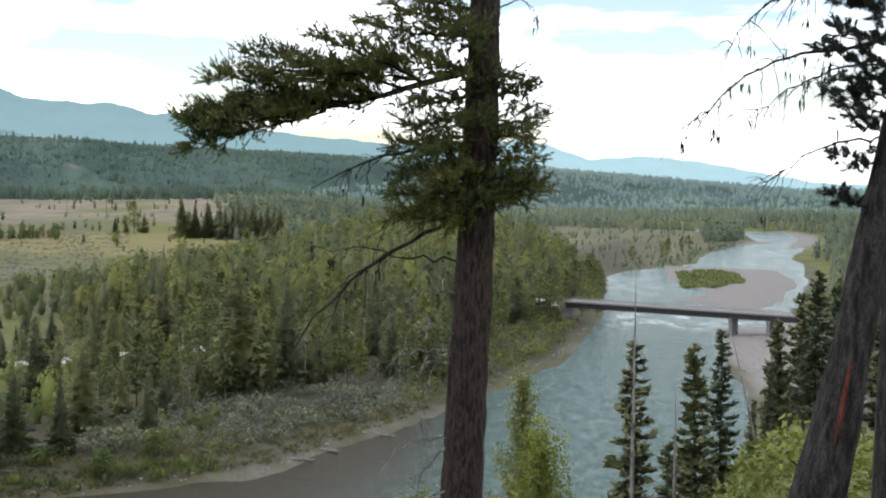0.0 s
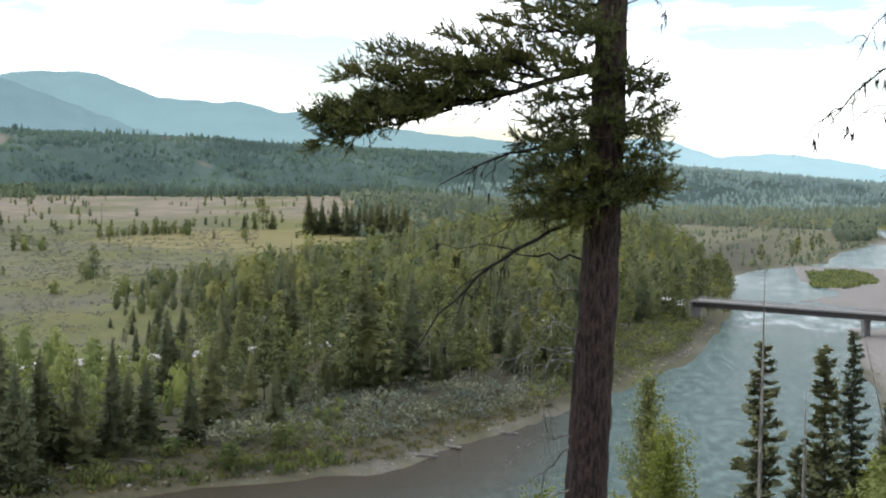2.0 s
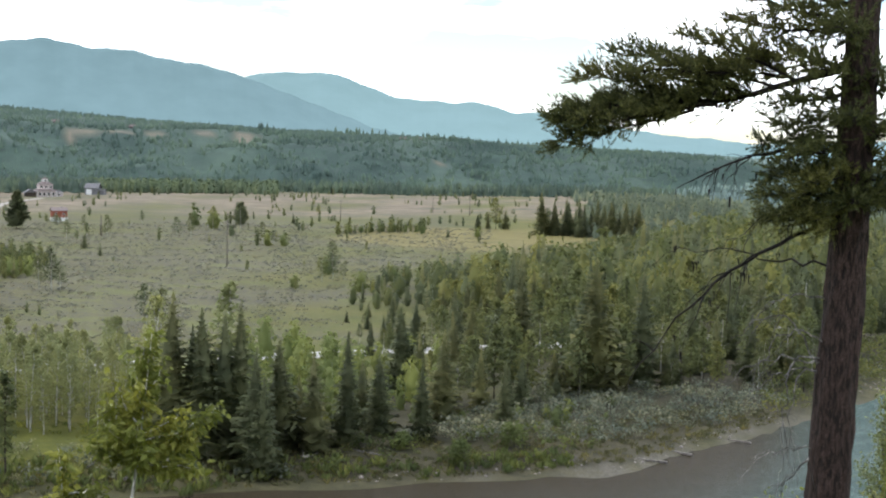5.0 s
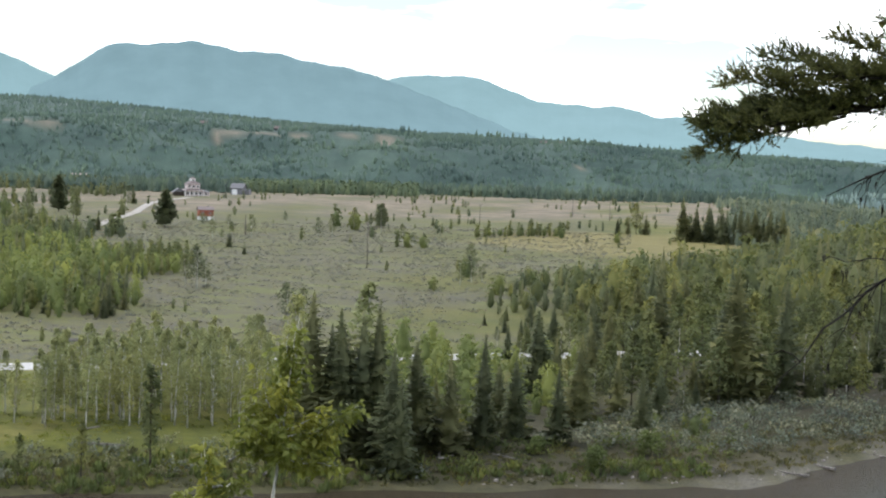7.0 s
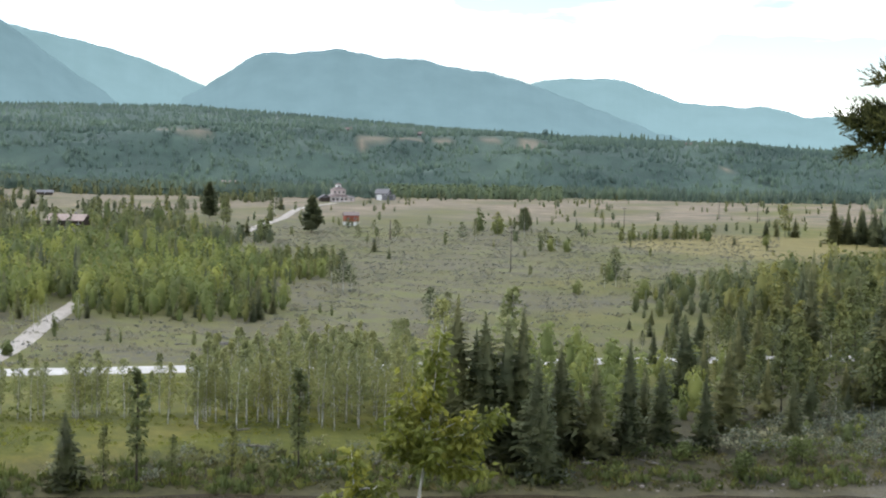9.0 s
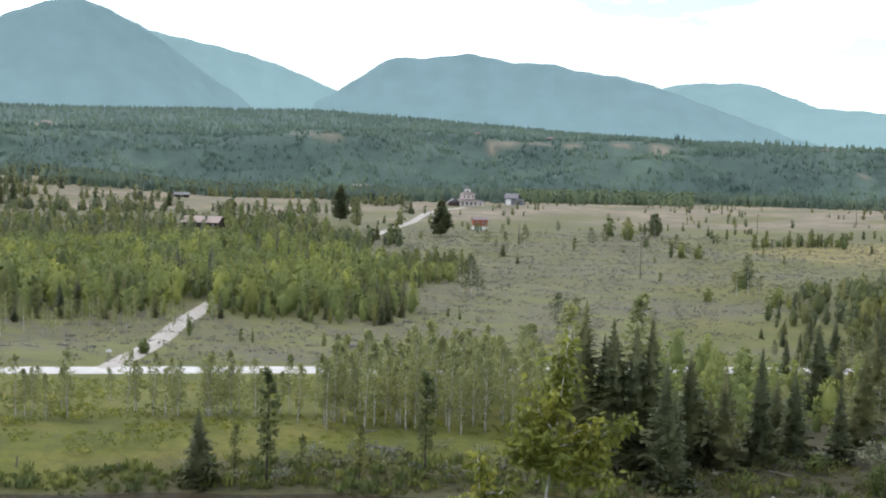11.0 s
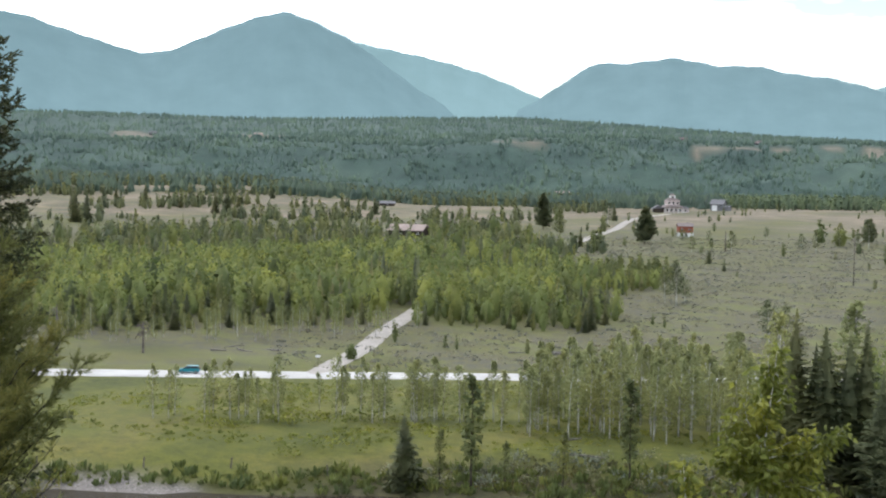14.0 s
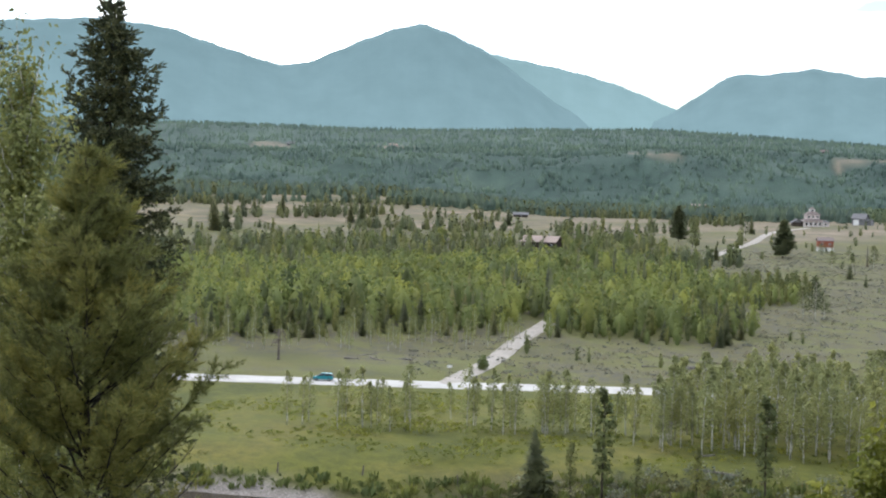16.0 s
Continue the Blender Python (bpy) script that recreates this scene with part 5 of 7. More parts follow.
# single taller firs along the terrace's skyline and scarp
g_sky = np.random.default_rng(77)
p = np.array([(dd * math.sin(radians(a)), dd * math.cos(radians(a))) for a, dd in [(-22.5 + float(v), 1900) for v in g_sky.uniform(-0.55, 0.55, 9)] + [(float(a), 2880) for a in g_sky.uniform(-20, -8, 40)]])
planted("skyline_firs", FAR_CONE, p, g_sky.uniform(10, 17, len(p)), 12, 78, M_FARWOOD, "taller single firs on the terrace", "trees")

# shrubs and willows on the far shore
p = thin(scatter([(-58, 186), (-46, 236), (2, 262), (18, 312), (30, 372), (24, 320), (6, 270), (-14, 226), (-30, 200)], 1.9, 51, 0.95), 6, 7, -0.6)
planted("shore_willows", WILLOW, p, 1.1 + 1.9 * np.random.default_rng(9).random(len(p)) ** 2.5, 1.6, 51, M_WILLOW, "grey-green willow scrub above the shore", "shrubs")
p = scatter([(-190, 80), (-190, 128), (-112, 165), (-60, 200), (-34, 204), (-30, 186), (-58, 170), (-110, 130), (-152, 84)], 1.4, 52, 0.95)
r_p = poly_dist(p[:, 0], p[:, 1], RIVER) + 4 * wobble(p[:, 0], p[:, 1], 9, 6)
p = p[(r_p > 0.3) & (r_p < 8) & (wobble(p[:, 0], p[:, 1], 5, 8) > -0.75)]
planted("shore_shrubs", SPRIG, p, 0.4 + 1.7 * np.random.default_rng(10).random(len(p)) ** 2, 1.6, 52, M_SHRUB, "tangled grey-green shrubs along the shore", "shrubs")
p = thin(scatter([(-205, 120), (-160, 122), (-110, 160), (-60, 196), (-70, 240), (-140, 215), (-200, 165)], 1.5, 53, 0.8), 8, 2, -0.25)
planted("meadow_shrubs", HERB, p, 0.15 + 0.6 * np.random.default_rng(11).random(len(p)) ** 2, 0.8, 53, M_MEADOW, "low green shrubs in the meadow", "shrubs")
p = scatter([(-198, 160), (-155, 122), (-120, 142), (-128, 160), (-160, 158), (-182, 172)], 4.2, 69, 0.75)
p = p[wobble(p[:, 0], p[:, 1], 9, 6) > -0.25]
planted("meadow_bushes", WILLOW, p, 0.8 + 2.2 * np.random.default_rng(69).random(len(p)) ** 1.5, 1.6, 69, M_MEADOW, "soft green bushes in the meadow", "shrubs", flat=0.2)
p = thin(sector(-48, -13, 270, 720, 3.0, 54), 9, 5, -0.3)
p = p[(poly_dist(p[:, 0], p[:, 1], np.array(YOUNG_WOOD, float)) > 0) & (poly_dist(p[:, 0], p[:, 1], np.array(RIPARIAN, float)) > 0) & ((p[:, 0] + 238) * -0.667 + (p[:, 1] - 144) * 0.745 > 8)]
planted("sagebrush", TUFT, p, np.random.default_rng(12).uniform(0.25, 0.6, len(p)), 0.6, 54, M_SAGE, "grey sagebrush tufts over the flats", "sagebrush")
p = np.concatenate([sector(9.5, 24, 45, 85, 2.1, 55), sector(9, 30, 9, 45, 1.35, 57)])
p = p[(np.hypot(p[:, 0] - 3, p[:, 1] - 10.6) > 1.2)]
planted("bluff_shrubs", FINE_BUSH, p, np.random.default_rng(13).uniform(0.5, 1.3, len(p)), 1.6, 55, M_LIME, "bright green shrubs on the bluff's slope", "shrubs")
p = scatter([(94, 528), (104, 518), (124, 552), (130, 600), (122, 622), (104, 600)], 1.9, 56)
planted("island_shrubs", BUSH, p, np.random.default_rng(14).uniform(1.6, 3.0, len(p)), 1.6, 56, M_SHRUB, "low green willows on the gravel island", "shrubs", lift=0.4)
p = scatter([(-4, 240), (8, 270), (25, 315), (40, 385), (28, 385), (12, 320), (-10, 262)], 2.6, 58, 0.75)
planted("bank_bushes", WILLOW, p, np.random.default_rng(17).uniform(1.2, 3.6, len(p)), 1.6, 58, M_ASPEN, "leafy bushes along the bank below the bridge", "shrubs")
p = scatter([(-116, 130), (-60, 170), (-40, 182), (-26, 192), (-14, 218), (-2, 242), (-12, 246), (-30, 214), (-60, 200), (-118, 160)], 1.5, 59, 0.8)
r_p = poly_dist(p[:, 0], p[:, 1], RIVER)
p = p[(r_p > 0.3) & (r_p < 14)]
planted("shore_grass", HERB, p, np.random.default_rng(18).uniform(0.3, 0.95, len(p)), 0.8, 59, M_SHOREGRASS, "rough grass and weeds on the shore", "grass")



def stone_arrays(seed):
    """An uneven rounded stone."""
    g = np.random.default_rng(seed)
    bm = bmesh.new()
    bmesh.ops.create_icosphere(bm, subdivisions=1, radius=0.5)
    v = np.array([q.co for q in bm.verts]) * g.uniform(0.75, 1.2, (len(bm.verts), 1)) * (1.3, 1.0, 0.7) + (0, 0, 0.15)
    f = np.array([[q.index for q in face.verts] for face in bm.faces])
    bm.free()
    return v, f


M_STONE = simple("pale_river_stone", (0.15, 0.135, 0.12), (0.28, 0.255, 0.235), 0.8, 0.9, fine=6)
STONES = [stone_arrays(180 + i) for i in range(5)]
p = np.concatenate([scatter([(-58, 170), (-40, 181), (-26, 189), (-14, 215), (-2, 238), (-6, 240), (-17, 217), (-28, 194), (-42, 186), (-60, 175)], 1.2, 64, 0.4),
                    scatter([(10, 268), (28, 315), (42, 385), (38, 386), (24, 317), (7, 272)], 1.3, 65, 0.6)])
planted("shore_stones", STONES, p, 0.1 + 0.6 * np.random.default_rng(64).random(len(p)) ** 3, 1.0, 64, M_STONE, "pale rounded stones along the water's edge", "stones")

p = scatter([(-130, 125), (-60, 172), (-40, 184), (-28, 196), (-32, 212), (-46, 208), (-70, 190), (-120, 150)], 2.6, 66, 0.9)
r_p = poly_dist(p[:, 0], p[:, 1], RIVER) + 3 * wobble(p[:, 0], p[:, 1], 8, 3)
p = p[(r_p > 3.5) & (r_p < 17)]
half = len(p) // 2
planted("shore_thicket", WILLOW, p[:half], 0.8 + 1.8 * np.random.default_rng(66).random(half) ** 2, 1.6, 66, M_WILLOW, "grey-green thicket below the spruces", "shrubs")
planted("shore_brush", WILLOW, p[half:], 0.8 + 2.0 * np.random.default_rng(67).random(len(p) - half) ** 2, 1.6, 67, M_SHRUB, "green brush below the spruces", "shrubs")
p = scatter([(86, 622), (122, 668), (152, 781), (185, 858), (178, 862), (146, 790), (114, 680), (80, 640)], 5.5, 68, 0.8)
planted("heath_bank_bushes", LOW_ASPEN, p, np.random.default_rng(68).uniform(1.5, 4.5, len(p)), 12, 68, M_DOWNWOOD, "leafy bushes along the bank of the flats", "shrubs")

# ---- near trees: boughs with needles, leaf by leaf ----
M_FIRBARK = bark("dark_furrowed_fir_bark", (0.01, 0.0065, 0.005), (0.066, 0.042, 0.034), 34.0, 0.05)
M_CHAR = bark("charred_pine_bark", (0.005, 0.0045, 0.0045), (0.04, 0.034, 0.031), 18.0, 0.04)
M_SCORCH = bark("exposed_red_wood", (0.042, 0.0098, 0.0063), (0.098, 0.0252, 0.0154), 20.0, 0.01)
M_TWIG = bark("grey_dead_twigs", (0.06, 0.056, 0.05), (0.19, 0.178, 0.165), 9.0, 0.004)
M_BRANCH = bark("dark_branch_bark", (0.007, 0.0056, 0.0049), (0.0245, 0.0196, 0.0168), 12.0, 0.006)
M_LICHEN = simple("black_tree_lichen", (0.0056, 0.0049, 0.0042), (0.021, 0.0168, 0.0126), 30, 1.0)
M_FIRNEEDLE = foliage("fir_needles", (0.028, 0.035, 0.012), (0.165, 0.168, 0.046), 0.3, 0.4)
M_PINENEEDLE = foliage("long_pine_needles", (0.085, 0.096, 0.028), (0.21, 0.205, 0.068), 0.3, 0.5)
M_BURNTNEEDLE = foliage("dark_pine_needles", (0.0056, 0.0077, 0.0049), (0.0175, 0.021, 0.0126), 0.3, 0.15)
M_NEARSPRUCE = foliage("near_spruce_needles", (0.024, 0.032, 0.017), (0.115, 0.122, 0.055), 0.3, 0.3)
M_LEAF = foliage("cottonwood_leaves", (0.115, 0.13, 0.018), (0.25, 0.26, 0.06), 0.2, 0.5, 0.42)
M_GREYLEAF = foliage("grey_green_leaves", (0.12, 0.135, 0.04), (0.27, 0.28, 0.11), 0.2, 0.5, 0.45)
M_LIMELEAF = foliage("lime_green_leaves", (0.115, 0.138, 0.018), (0.2, 0.215, 0.042), 0.2, 0.45, 0.5)
UP = np.array((0, 0, 1.0))


def needles(g, P, D, L, k, length, width, spread=0.95):
    """Needles all round each shoot, pointing forwards."""
    n = len(P)
    t = g.uniform(0.0, 1.0, (n, k, 1))
    q = unit(g.normal(size=(n, k, 3)))
    perp = unit(q - (q * D[:, None]).sum(-1, keepdims=True) * D[:, None])
    base = P[:, None] + D[:, None] * L[:, None, None] * t
    a = spread * (1 - 0.55 * t ** 2)
    d = D[:, None] * np.cos(a) + perp * np.sin(a)
    s = unit(np.cross(d, q)) * width / 2
    ln = length * g.uniform(0.7, 1.15, (n, k, 1))
    v = np.stack([base - s, base + s, base + d * ln], 2).reshape(-1, 3)
    return v, np.arange(len(v)).reshape(-1, 3)


def along(points, n):
    p = np.array(points, float)
    s = np.concatenate([[0], np.cumsum(np.linalg.norm(np.diff(p, axis=0), axis=1))])
    u = np.linspace(0, s[-1], n)
    q = np.stack([np.interp(u, s, p[:, i]) for i in range(3)], 1)
    if n > 8:
        q[1:-1] = (q[:-2] + 2 * q[1:-1] + q[2:]) / 4
    return q, s[-1]


def bough(g, line, r0, leafy=(0.1, 1.0), twig=0.4, every=0.05, shoot=0.12, lift=0.2, shoots=8, crook=0.012, taper=0.5):
    """A bough with side twigs. Returns the wood and the shoots (base, direction, length)."""
    p, length = along(line, 18)
    p[1:] += g.normal(0, crook, (17, 3)) * np.linspace(0.2, 1, 17)[:, None]
    s = np.linspace(0, 1, 18)
    wood = [tube(p, r0 * (1 - 0.86 * s), 6)]
    tan = unit(np.gradient(p, axis=0))
    P, D, L = [], [], []
    for u in np.arange(leafy[0], leafy[1], every / length):
        i = min(16, int(u * 17))
        base, T = p[i] + (p[i + 1] - p[i]) * (u * 17 - i), tan[i]
        side = unit(np.cross(T, UP))
        for sg in (-1, 1):
            d = unit(T * g.uniform(0.4, 1.0) + side * sg * g.uniform(0.2, 1.0) + UP * (lift + g.normal(0, 0.35)))
            ln = twig * g.uniform(0.45, 1.2) * (1 - taper * max(0, u - 0.35) / 0.65)
            k = np.linspace(0, 1, 3)[:, None]
            c = base + d * ln * k + UP * ln * (0.15 * k - 0.3 * k * k)
            wood.append(tube(c, r0 * 0.13 * (1.1 - k[:, 0]) + 0.0012, 3))
            m = max(2, int(shoots * ln / twig))
            w = g.uniform(0.15, 1, m)[:, None]
            q = base + d * ln * w + UP * ln * (0.15 * w - 0.3 * w * w)
            dd = unit(d + g.normal(0, 0.6, (m, 3)) + UP * 0.15)
            P += [*q, c[-1]]
            D += [*dd, d]
            L += [*(shoot * g.uniform(0.6, 1.2, m)), shoot * 1.1]
    P.append(p[-1])
    D.append(tan[-1])
    L.append(shoot)
    return wood, (np.array(P), np.array(D), np.array(L))


def bare(g, line, r0, twigs=10, reach=0.35, droop=0.6, crook=0.015):
    """A dead branch with thin drooping twigs. Returns the wood and the twig tips."""
    p, length = along(line, 16)
    p[1:] += g.normal(0, crook, (15, 3))
    wood, tips = [tube(p, r0 * (1 - 0.85 * np.linspace(0, 1, 16)), 6)], [p[-1]]
    tan = unit(np.gradient(p, axis=0))
    for _ in range(twigs):
        i = int(g.integers(4, 15))
        d = unit(tan[i] * 0.8 + g.normal(0, 0.6, 3) - UP * droop * 0.4)
        ln, k = reach * g.uniform(0.4, 1.2), np.linspace(0, 1, 6)[:, None]
        c = p[i] + d * ln * k - UP * droop * ln * k * k
        c[1:] += g.normal(0, 0.008, (5, 3))
        wood.append(tube(c, r0 * 0.22 * (1.05 - k[:, 0]) + 0.001, 4))
        tips.append(c[-1])
        if g.random() < 0.6:
            e = c[3] + unit(d + g.normal(0, 0.7, 3)) * ln * 0.5 * k - UP * droop * 0.3 * ln * k * k
            wood.append(tube(e, r0 * 0.12 * (1.05 - k[:, 0]) + 0.0008, 3))
            tips.append(e[-1])
    return wood, tips


def lichen(g, places, size):
    """Dark beards of lichen hanging from twigs."""
    out = []
    for q in places:
        for _ in range(int(g.integers(2, 5))):
            ln, k = size * g.uniform(0.4, 1.3), np.linspace(0, 1, 5)
            o = q + g.normal(0, 0.015, 3)
            c = o - UP * (ln * k)[:, None] + np.cumsum(g.normal(0, 0.004, (5, 3)), 0)
            out.append(tube(c, size * 0.07 * np.array((0.5, 1, 0.8, 0.45, 0.08)) * g.uniform(0.6, 1.2), 4))
    return out


def add_bough(tree, g, line, r0, mat, needle, k, nl, nw, wood_mat=None, hang=0, **kw):
    wood, (P, D, L) = bough(g, line, r0, **kw)
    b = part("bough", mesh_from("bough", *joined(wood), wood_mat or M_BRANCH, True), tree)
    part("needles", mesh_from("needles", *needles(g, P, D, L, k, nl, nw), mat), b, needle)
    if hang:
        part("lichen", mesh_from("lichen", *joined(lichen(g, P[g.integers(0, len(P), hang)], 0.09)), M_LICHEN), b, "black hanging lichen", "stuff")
    return b


def build_fir():
    """The tall fir by the viewpoint: one long bough on one side, short boughs round it, bare branches below."""
    g = np.random.default_rng(7)
    fir = thing("douglas_fir", "tall dark douglas fir with a furrowed trunk and one long bough", "tree")
    zs = np.array((35.0, 36.5, 38.0, 38.9, 40.1, 41.3, 42.5, 43.7, 45.5, 48.0, 51.0, 54.0))
    xs = np.interp(zs, (35, 38.9, 40.1, 41.3, 42.5, 43.7, 54), (0.02, 0.2, 0.255, 0.315, 0.36, 0.39, 0.55))
    fine = np.linspace(35, 54, 90)
    fx = np.interp(fine, zs, xs)
    part("trunk", mesh_from("trunk", *tube(np.stack([fx, 13 + 0 * fine, fine], 1), np.interp(fine, (35, 38.9, 41.3, 43.7, 54), (0.26, 0.205, 0.178, 0.14, 0.02)), 28, 0.075, g), M_FIRBARK, False), fir)
    fn = dict(mat=M_FIRNEEDLE, needle="dense dark green needles", k=26, nl=0.036, nw=0.01)

    def at(z, az, length, rise, few=False, **kw):
        """A bough from the trunk at height z, at a bearing (0: to the east, 180: to the west), curving up or down."""
        a = radians(az)
        o = np.array((float(np.interp(z, zs, xs)), 13.0, z))
        d = np.array((math.cos(a), math.sin(a), 0))
        u = np.linspace(0, 1, 6)[:, None]
        line = o + d * length * u + UP * (rise * u + 0.16 * length * u * u - 0.1 * length * u)
        add_bough(fir, g, line, 0.012 + 0.011 * length, **{**fn, **(dict(k=8, nw=0.02) if few else {})}, **kw)

    long_line = [(0.27, 13.0, 43.02), (-0.24, 12.96, 42.88), (-0.72, 12.9, 42.72), (-1.21, 12.85, 42.68), (-1.63, 12.8, 42.67), (-2.05, 12.75, 42.6), (-2.4, 12.72, 42.46)]
    add_bough(fir, g, long_line, 0.042, **fn, hang=16, leafy=(0.3, 1.0), twig=0.36, every=0.03, shoot=0.125, lift=0.45, shoots=12, taper=0.5)
    for line, tw in (([(-0.2, 12.95, 42.9), (-0.5, 12.85, 43.05), (-0.9, 12.8, 43.2), (-1.2, 12.75, 43.3)], 0.36), ([(-0.6, 12.9, 42.75), (-1.0, 12.8, 42.95), (-1.45, 12.7, 43.1), (-1.85, 12.7, 43.12)], 0.34),
                     ([(-0.1, 13.05, 42.9), (-0.5, 13.2, 42.98), (-1.0, 13.35, 42.95), (-1.5, 13.45, 42.9)], 0.36), ([(-1.2, 12.85, 42.7), (-1.6, 12.8, 42.85), (-2.0, 12.75, 42.92), (-2.2, 12.75, 42.9)], 0.3),
                     ([(-0.9, 12.85, 42.68), (-1.3, 12.7, 42.6), (-1.7, 12.6, 42.52), (-2.1, 12.55, 42.5)], 0.3), ([(-1.0, 12.9, 42.68), (-1.5, 13.05, 42.6), (-2.0, 13.15, 42.62), (-2.35, 13.2, 42.6)], 0.3),
                     ([(-0.4, 12.95, 42.85), (-0.8, 12.7, 42.95), (-1.3, 12.6, 42.98), (-1.7, 12.55, 42.95)], 0.34),
                     ([(0.22, 13.1, 43.05), (-0.2, 13.2, 43.1), (-0.5, 13.3, 43.12), (-0.8, 13.35, 43.08)], 0.34),
                     ([(-1.1, 12.85, 42.62), (-1.5, 12.8, 42.5), (-1.9, 12.75, 42.4), (-2.2, 12.7, 42.32)], 0.28), ([(-1.7, 12.8, 42.62), (-2.0, 12.75, 42.5), (-2.25, 12.72, 42.36), (-2.42, 12.7, 42.24)], 0.26)):
        add_bough(fir, g, line, 0.018, **fn, hang=5, leafy=(0.1, 1.0), twig=tw * 0.85, every=0.044, shoot=0.13, lift=0.45, shoots=9)
    # above and around
    for z, az, ln, rise in ((43.35, 178, 1.15, 0.05), (43.45, 200, 0.95, 0.1), (43.6, 160, 0.9, 0.15), (43.75, 185, 1.0, 0.1), (43.95, 175, 0.95, 0.1), (43.3, 250, 0.7, 0.0), (43.0, 225, 0.75, -0.05),
                            (42.8, 205, 0.8, -0.15), (42.65, 165, 0.75, -0.2), (42.6, 265, 0.6, -0.1), (42.45, 190, 0.85, -0.2), (42.35, 225, 0.8, -0.2), (42.2, 175, 0.75, -0.25), (42.1, 240, 0.75, -0.2),
                            (42.0, 200, 0.85, -0.22), (41.9, 270, 0.55, -0.15), (41.85, 215, 0.8, -0.2), (41.75, 185, 0.75, -0.2), (41.7, 235, 0.6, -0.1), (42.75, 350, 0.45, 0.12), (42.5, 10, 0.55, 0.05),
                            (42.4, 330, 0.5, 0.0), (42.2, 355, 0.5, -0.05), (42.05, 320, 0.5, -0.1), (41.85, 5, 0.5, 0.08), (41.75, 345, 0.62, 0.15), (42.9, 300, 0.45, 0.05), (44.2, 190, 0.9, 0.1), (44.4, 240, 0.8, 0.1),
                            (44.3, 10, 0.6, 0.1), (44.0, 340, 0.35, 0.0)):
        at(z, az, ln, rise, hang=3, leafy=(0.12, 1.0), twig=0.28, every=0.048, shoot=0.125, lift=0.12, shoots=9)
    for z in np.arange(44.8, 53.5, 1.1):   # the crown above
        for az in (20, 140, 260):
            ln = 0.3 + (53.8 - z) * 0.15
            at(float(z), az + float(g.uniform(-30, 30)), ln, 0.05, True, leafy=(0.15, 1.0), twig=0.3, every=0.16, shoots=4)
    # bare branches with lichen
    for line, r, n, reach, hang in (
            ([(0.25, 13, 42.3), (-0.35, 12.9, 42.24), (-0.72, 12.88, 42.15), (-0.99, 12.85, 42.02), (-1.22, 12.83, 41.9)], 0.026, 9, 0.32, 7),
            ([(0.22, 12.95, 41.75), (-0.27, 12.9, 41.41), (-0.54, 12.9, 41.25), (-0.85, 12.88, 41.03), (-1.12, 12.85, 40.75), (-1.38, 12.84, 40.42), (-1.62, 12.82, 40.14)], 0.026, 12, 0.42, 10),
            ([(0.22, 12.9, 41.9), (-0.2, 12.8, 41.75), (-0.5, 12.75, 41.6), (-0.8, 12.7, 41.35)], 0.014, 6, 0.3, 3),
            ([(0.22, 13.1, 41.2), (-0.3, 13.3, 41.2), (-0.8, 13.4, 41.3), (-1.3, 13.5, 41.28)], 0.014, 5, 0.3, 4),
            ([(0.5, 13, 43.6), (0.68, 12.95, 43.68), (0.82, 12.9, 43.62), (0.9, 12.9, 43.5)], 0.009, 4, 0.15, 4)):
        wood, tips = bare(g, line, r, n, reach)
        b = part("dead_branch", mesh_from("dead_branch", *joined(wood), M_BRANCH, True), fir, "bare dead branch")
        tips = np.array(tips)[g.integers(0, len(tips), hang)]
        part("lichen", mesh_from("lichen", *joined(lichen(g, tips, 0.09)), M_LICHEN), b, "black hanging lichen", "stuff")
    for line, r, n in (([(0.1, 12.95, 40.22), (-0.03, 12.9, 40.26), (-0.12, 12.85, 40.1), (-0.17, 12.82, 39.7), (-0.16, 12.8, 39.45)], 0.008, 4),
                       ([(0.1, 12.95, 40.22), (-0.15, 12.9, 40.24), (-0.35, 12.85, 40.15), (-0.55, 12.8, 39.95)], 0.008, 6),
                       ([(0.1, 12.95, 40.25), (-0.1, 12.88, 40.6), (-0.2, 12.85, 40.75), (-0.45, 12.8, 40.7), (-0.75, 12.8, 40.45)], 0.008, 6),
                       ([(0.08, 12.95, 39.42), (-0.06, 12.9, 39.35), (-0.2, 12.85, 39.15), (-0.3, 12.82, 39.05)], 0.009, 4),
                       ([(0.1, 12.9, 40.35), (-0.12, 12.85, 40.38), (-0.2, 12.82, 40.1), (-0.19, 12.8, 39.6), (-0.1, 12.8, 39.2)], 0.009, 5),
                       ([(0.12, 12.9, 40.5), (-0.1, 12.8, 40.62), (-0.32, 12.76, 40.5), (-0.5, 12.74, 40.2)], 0.008, 7),
                       ([(0.1, 12.92, 40.3), (-0.2, 12.8, 40.35), (-0.5, 12.75, 40.28), (-0.85, 12.7, 40.05)], 0.008, 8),
                       ([(0.12, 12.92, 40.9), (-0.2, 12.85, 40.95), (-0.42, 12.8, 40.8), (-0.6, 12.78, 40.55)], 0.007, 6),
                       ([(0.05, 12.92, 39.0), (-0.12, 12.85, 38.95), (-0.25, 12.8, 38.7), (-0.22, 12.78, 38.4)], 0.008, 4),
                       ([(0.08, 12.95, 39.5), (-0.1, 12.85, 39.52), (-0.3, 12.8, 39.45), (-0.5, 12.78, 39.38)], 0.006, 5)):
        wood, _ = bare(g, line, r * 1.25, n, 0.3, 0.5)
        part("twig", mesh_from("twig", *joined(wood), M_TWIG, True), fir, "pale curving dead twig")
    return fir


build_fir()


